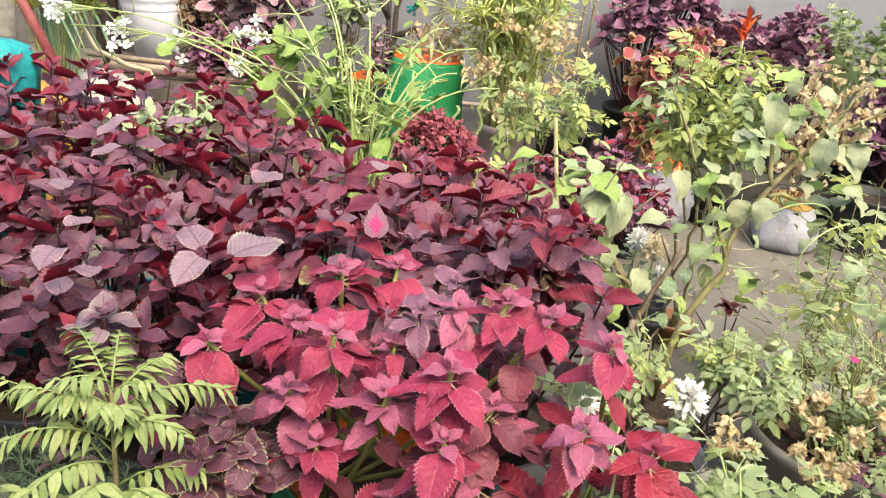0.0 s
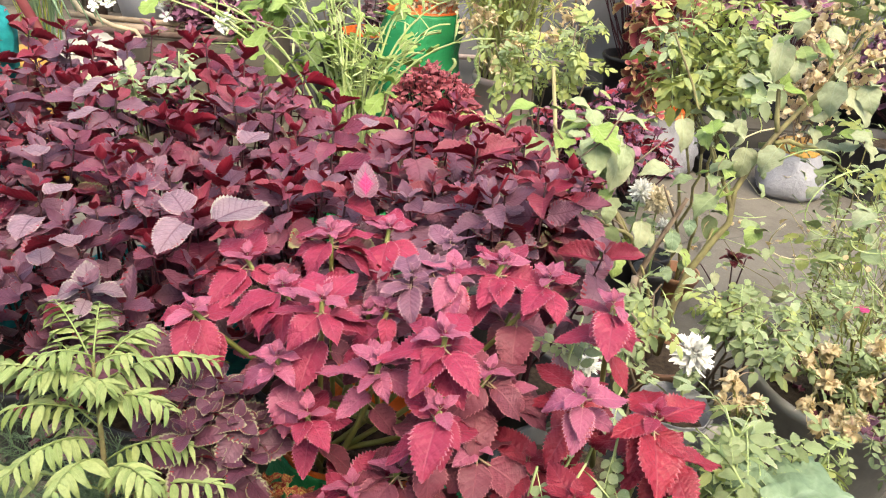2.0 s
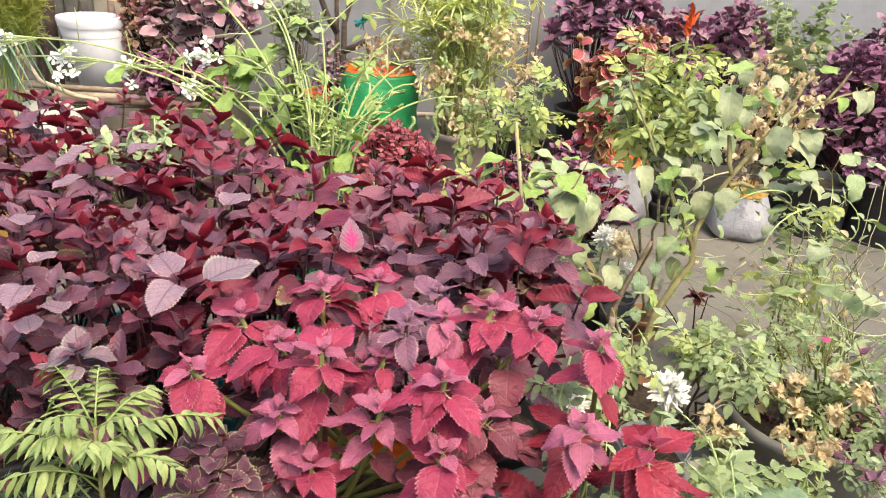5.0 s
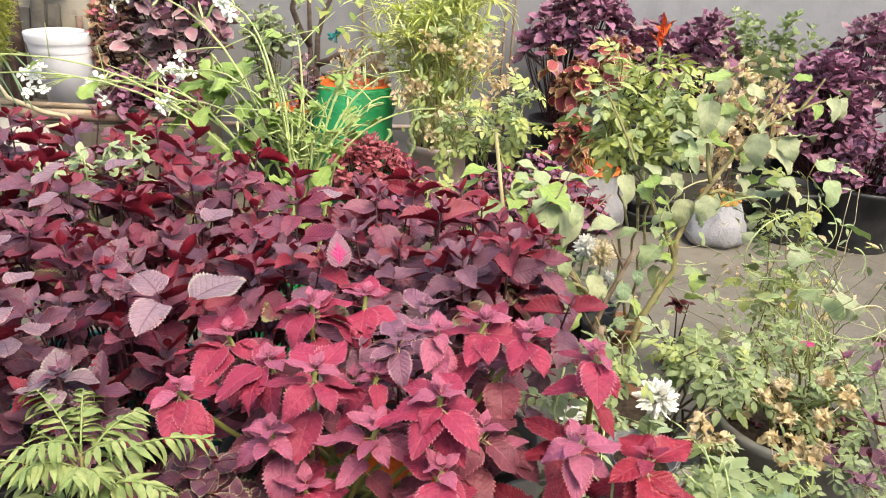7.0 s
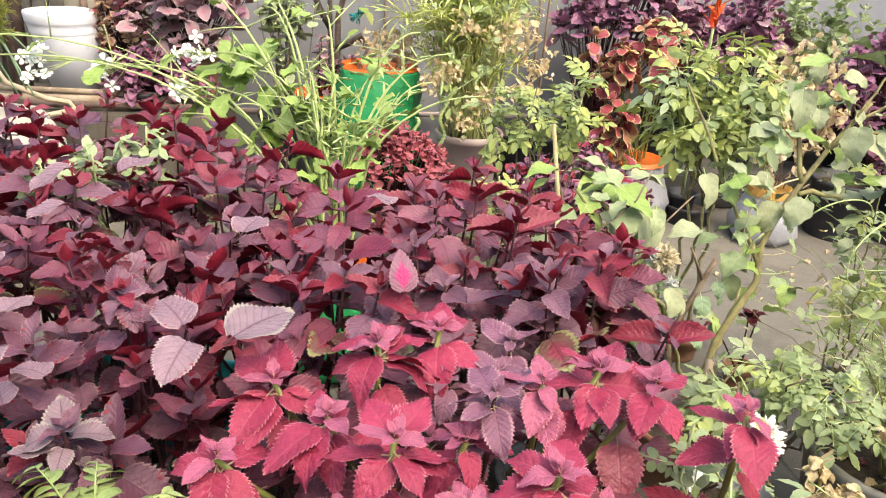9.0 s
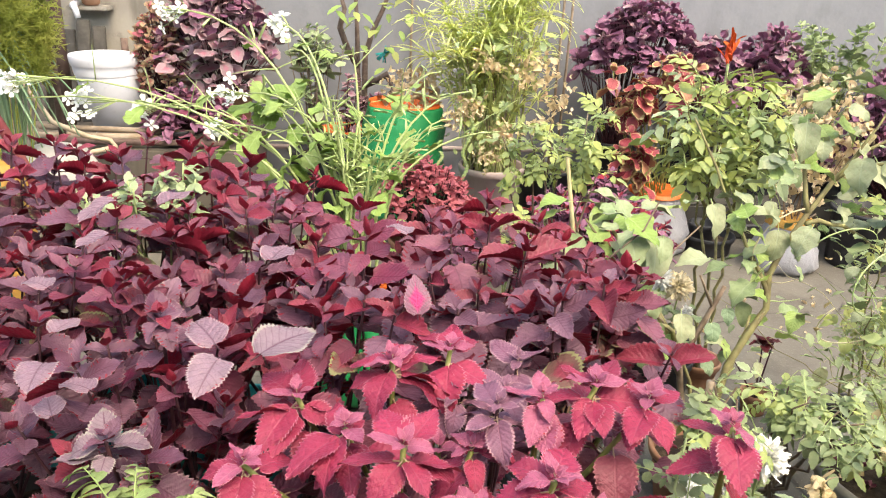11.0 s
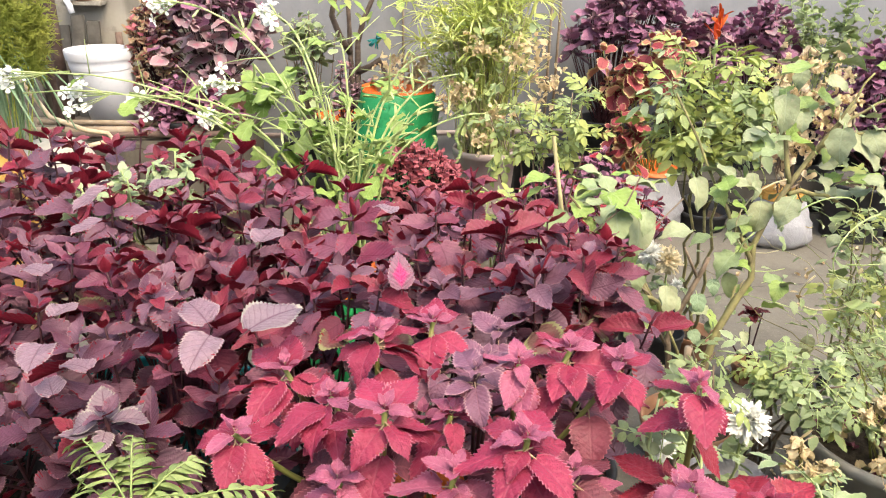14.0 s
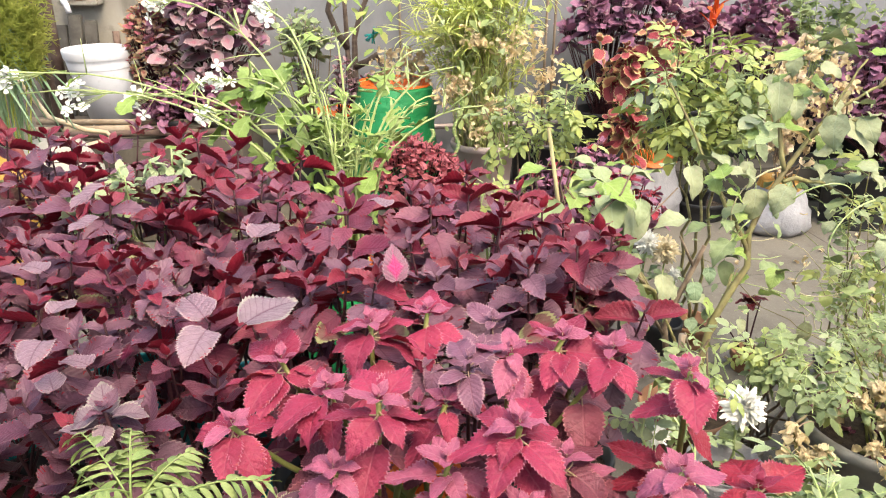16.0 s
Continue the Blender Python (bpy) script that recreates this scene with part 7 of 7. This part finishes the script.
for pts in ([(0.05, 4.72, 0.3), (0.06, 4.72, 1.6)], [(0.60, 4.1, 0.46), (0.62, 4.1, 1.5)], [(0.78, 4.2, 0.12), (0.80, 4.22, 1.6)], [(0.83, 4.25, 0.12), (0.86, 4.27, 1.6)]):
    tagged(tube("plant_stake", pts, 0.008, 0.006, BAMBOO if pts[0][1] < 4.15 else STEM_BROWN, None, 6), "thin upright stick supporting the plants", "stake")

# ---- corner with the bucket ----
bucket = root_thing("bucket", (-1.405, 4.15, 0.527), "white plastic bucket with a ribbed collar, on the ledge", "bucket")
bx, by, bz = bucket.location
lathe("body", (bx, by, bz), [(0.1040, 0.000), (0.1100, 0.004), (0.1130, 0.013), (0.1405, 0.293), (0.1445, 0.298), (0.1455, 0.302), (0.1460, 0.320), (0.1465, 0.338), (0.1500, 0.343), (0.1525, 0.349), (0.1535, 0.375), (0.1530, 0.386), (0.1500, 0.392), (0.1475, 0.389), (0.1460, 0.375), (0.1430, 0.302), (0.1140, 0.020), (0.0030, 0.020)], WHITE_PLASTIC, bucket, 48, lean=-0.13)
tagged(tube("iron_post", [(-1.60, 3.92, 0.525), (-1.60, 3.92, 1.9)], 0.022, 0.022, RUST, None, 4), "rusted iron post standing on the ledge", "post")
tagged(tube("iron_post", [(-1.68, 4.25, 0.525), (-1.69, 4.27, 1.9)], 0.028, 0.028, RUST, None, 8), "rusted iron pipe standing beside the wall", "post")
for a, b in (((-1.60, 4.40, 0.525), (-1.66, 4.50, 1.04)), ((-1.52, 4.42, 0.525), (-1.57, 4.52, 1.0)), ((-1.44, 4.45, 0.525), (-1.46, 4.53, 0.95))):
    tagged(tube("iron_rod", [a, b], 0.018, 0.018, RUST, None, 8), "rusted iron rod leaning on the wall", "rod", "leaning rods")
for i, (a, b, r) in enumerate((((-1.75, 3.92, 0.565), (-0.95, 3.95, 0.56), 0.022), ((-1.7, 3.88, 0.555), (-0.85, 3.88, 0.553), 0.016), ((-1.72, 3.97, 0.60), (-1.0, 3.92, 0.595), 0.014))):
    tagged(tube("old_pipe", [a, b], r, r, (WOOD, RUST, WOOD)[i], None, 8), "weathered pole lying along the ledge", "pole", "poles on the ledge")
for x0, x1, h, tilt in ((-1.81, -1.70, 0.47, 0.05), (-1.69, -1.625, 0.52, 0.05), (-1.61, -1.55, 0.49, 0.06), (-2.02, -1.86, 0.62, 0.10), (-2.3, -2.04, 0.7, 0.08)):
    bm = bmesh.new()
    box_into(bm, (x0, 4.42, 0.525), (x1, 4.445, 0.525 + h), 0.004)
    for v in bm.verts:
        v.co.y += (v.co.z - 0.525) * tilt
        v.co.x += (v.co.z - 0.525) * 0.05
    tagged(part("old_board", bm, OLD_BOARD, None, smooth=False), "dark mouldy board leaning on the wall", "board", "leaning boards")
tap = root_thing("water_tap", (-1.64, 4.55, 1.12), "white plastic tap with a teal handle on the wall", "tap")
tube("body", [(-1.66, 4.56, 1.12), (-1.655, 4.46, 1.125), (-1.645, 4.38, 1.12), (-1.62, 4.34, 1.105), (-1.61, 4.335, 1.065)], 0.017, 0.014, WHITE_PLASTIC, tap, 10)
lathe("handle", (-1.65, 4.43, 1.145), [(0.01, 0.0), (0.026, 0.006), (0.03, 0.03), (0.026, 0.055), (0.008, 0.062)], TEAL_NET, tap, 14)
shelf = root_thing("wall_bracket", (-1.6, 4.5, 1.105), "small concrete bracket on the wall", "bracket")
bm = bmesh.new()
box_into(bm, (-1.70, 4.44, 1.09), (-1.50, 4.55, 1.115), 0.005)
part("slab", bm, OLD_WALL, shelf, smooth=False)
cp = root_thing("clay_pot", (-1.585, 4.47, 1.115), "small empty clay pot on a bracket", "pot")
lathe("body", (-1.585, 4.47, 1.115), [(0.03, 0), (0.042, 0.01), (0.05, 0.06), (0.054, 0.075), (0.046, 0.075), (0.04, 0.01), (0.002, 0.01)], CLAY, cp, 20)
hose = root_thing("garden_hose", (-1.45, 3.7, 0.0), "coiled beige garden hose among pots", "hose")
tube("hose", [(-1.75, 3.75, 0.95), (-1.62, 3.66, 0.84), (-1.52, 3.62, 0.70), (-1.40, 3.68, 0.625), (-1.32, 3.72, 0.60), (-1.28, 3.66, 0.585), (-1.36, 3.58, 0.58), (-1.55, 3.56, 0.57), (-1.6, 3.6, 0.4), (-1.5, 3.7, 0.02)], 0.011, 0.011, HOSE, hose, 8)
sack = root_thing("sack_of_rubbish", (-1.42, 3.42, 0), "dusty white and yellow sacks heaped beside the ledge", "sack")
lathe("sack", (-1.47, 3.45, 0), [(0.15, 0), (0.19, 0.05), (0.2, 0.3), (0.17, 0.52), (0.12, 0.62), (0.003, 0.66)], SACK, sack, 32, 0.35, 4)
lathe("yellow_sheet", (-1.56, 3.18, 0), [(0.09, 0), (0.10, 0.05), (0.10, 0.40), (0.09, 0.58), (0.07, 0.635), (0.003, 0.645)], YELLOW_BAG, sack, 32, 0.35, 9)
tagged(tube("red_pole", [(-1.10, 2.95, 0.0), (-1.40, 2.97, 0.76), (-1.75, 3.0, 1.5)], 0.018, 0.018, RED_IRON, None, 8), "slanting red painted iron pole", "pole")
teal = root_thing("teal_net_roll", (-1.215, 2.25, 0), "rolled teal shade net standing on end", "net")
lathe("roll", (-1.215, 2.25, 0), [(0.06, 0), (0.075, 0.1), (0.07, 0.5), (0.08, 0.80), (0.09, 0.92), (0.07, 0.985), (0.03, 1.005), (0.003, 1.005)], TEAL_NET, teal, 24, 0.25, 3)
fern = feathery("asparagus_fern", "yellow-green asparagus fern in a tall pot", (-1.55, 3.26, 0), [(-1.52 + 0.17 * math.cos(k * 1.3), 3.26 + 0.12 * math.sin(k * 1.3), 1.16 + 0.26 * ((k * 37) % 10) / 10) for k in range(14)], 7, FERN, 0.055, 210, 0.3, 0.0019, CLAY, 0.72)
onion = root_thing("spring_onion", (-1.58, 3.42, 0), "clump of drooping hollow green onion leaves", "plant")
pot(onion, 0.12, 0.45, CLAY)
rng = random.Random(141)
for i in range(18):
    top = Vector((-1.56 + rng.gauss(0, 0.06), 3.3 + rng.gauss(0, 0.05), rng.uniform(1.0, 1.24)))
    end = top + Vector((rng.uniform(0.06, 0.24), rng.uniform(-0.1, 0.1), rng.uniform(-0.42, -0.16)))
    tube("leaf", bend((-1.58 + rng.gauss(0, 0.03), 3.40, 0.42), top, 0.05, 6) + bend(top, end, 0.07, 7)[1:], 0.006, 0.003, ONION, onion, 5)
# ---- rubble by the flowers ----
for x, y, s, sd in ((0.82, 1.88, 0.09, 1), (0.62, 1.72, 0.08, 2)):
    bm = bmesh.new()
    bmesh.ops.create_icosphere(bm, subdivisions=3, radius=s)
    for v in bm.verts:
        c = v.co.copy()
        v.co = c * (1 + 0.35 * noise.noise(c * 14 + Vector((sd, 0, 0)))) + Vector((x, y, 0))
        v.co.z = max(0.0, v.co.z * 0.7 + s * 0.5)
    tagged(part("rubble_block", bm, STONE, None, smooth=False), "rough block of broken concrete on the floor", "rubble")

# ---- fallen leaves on the floor ----
rng = random.Random(151)
FALLEN_M = [s.mesh("fallen_leaf", [DRY_LEAF, DRY_PINK, STRAW]) for s in DRY_SHAPES]
for i in range(46):
    x, y = rng.uniform(0.9, 2.3), rng.uniform(1.9, 3.6)
    ob = new("fallen_leaf", rng.choice(FALLEN_M))
    ob.matrix_basis = leaf_at((x, y, 0.012), rng.uniform(0, 360), rng.uniform(-5, 20), rng.uniform(-20, 20), rng.uniform(0.018, 0.04))
    tagged(ob, "small dry fallen leaf on the concrete floor", "leaf", "fallen leaves")
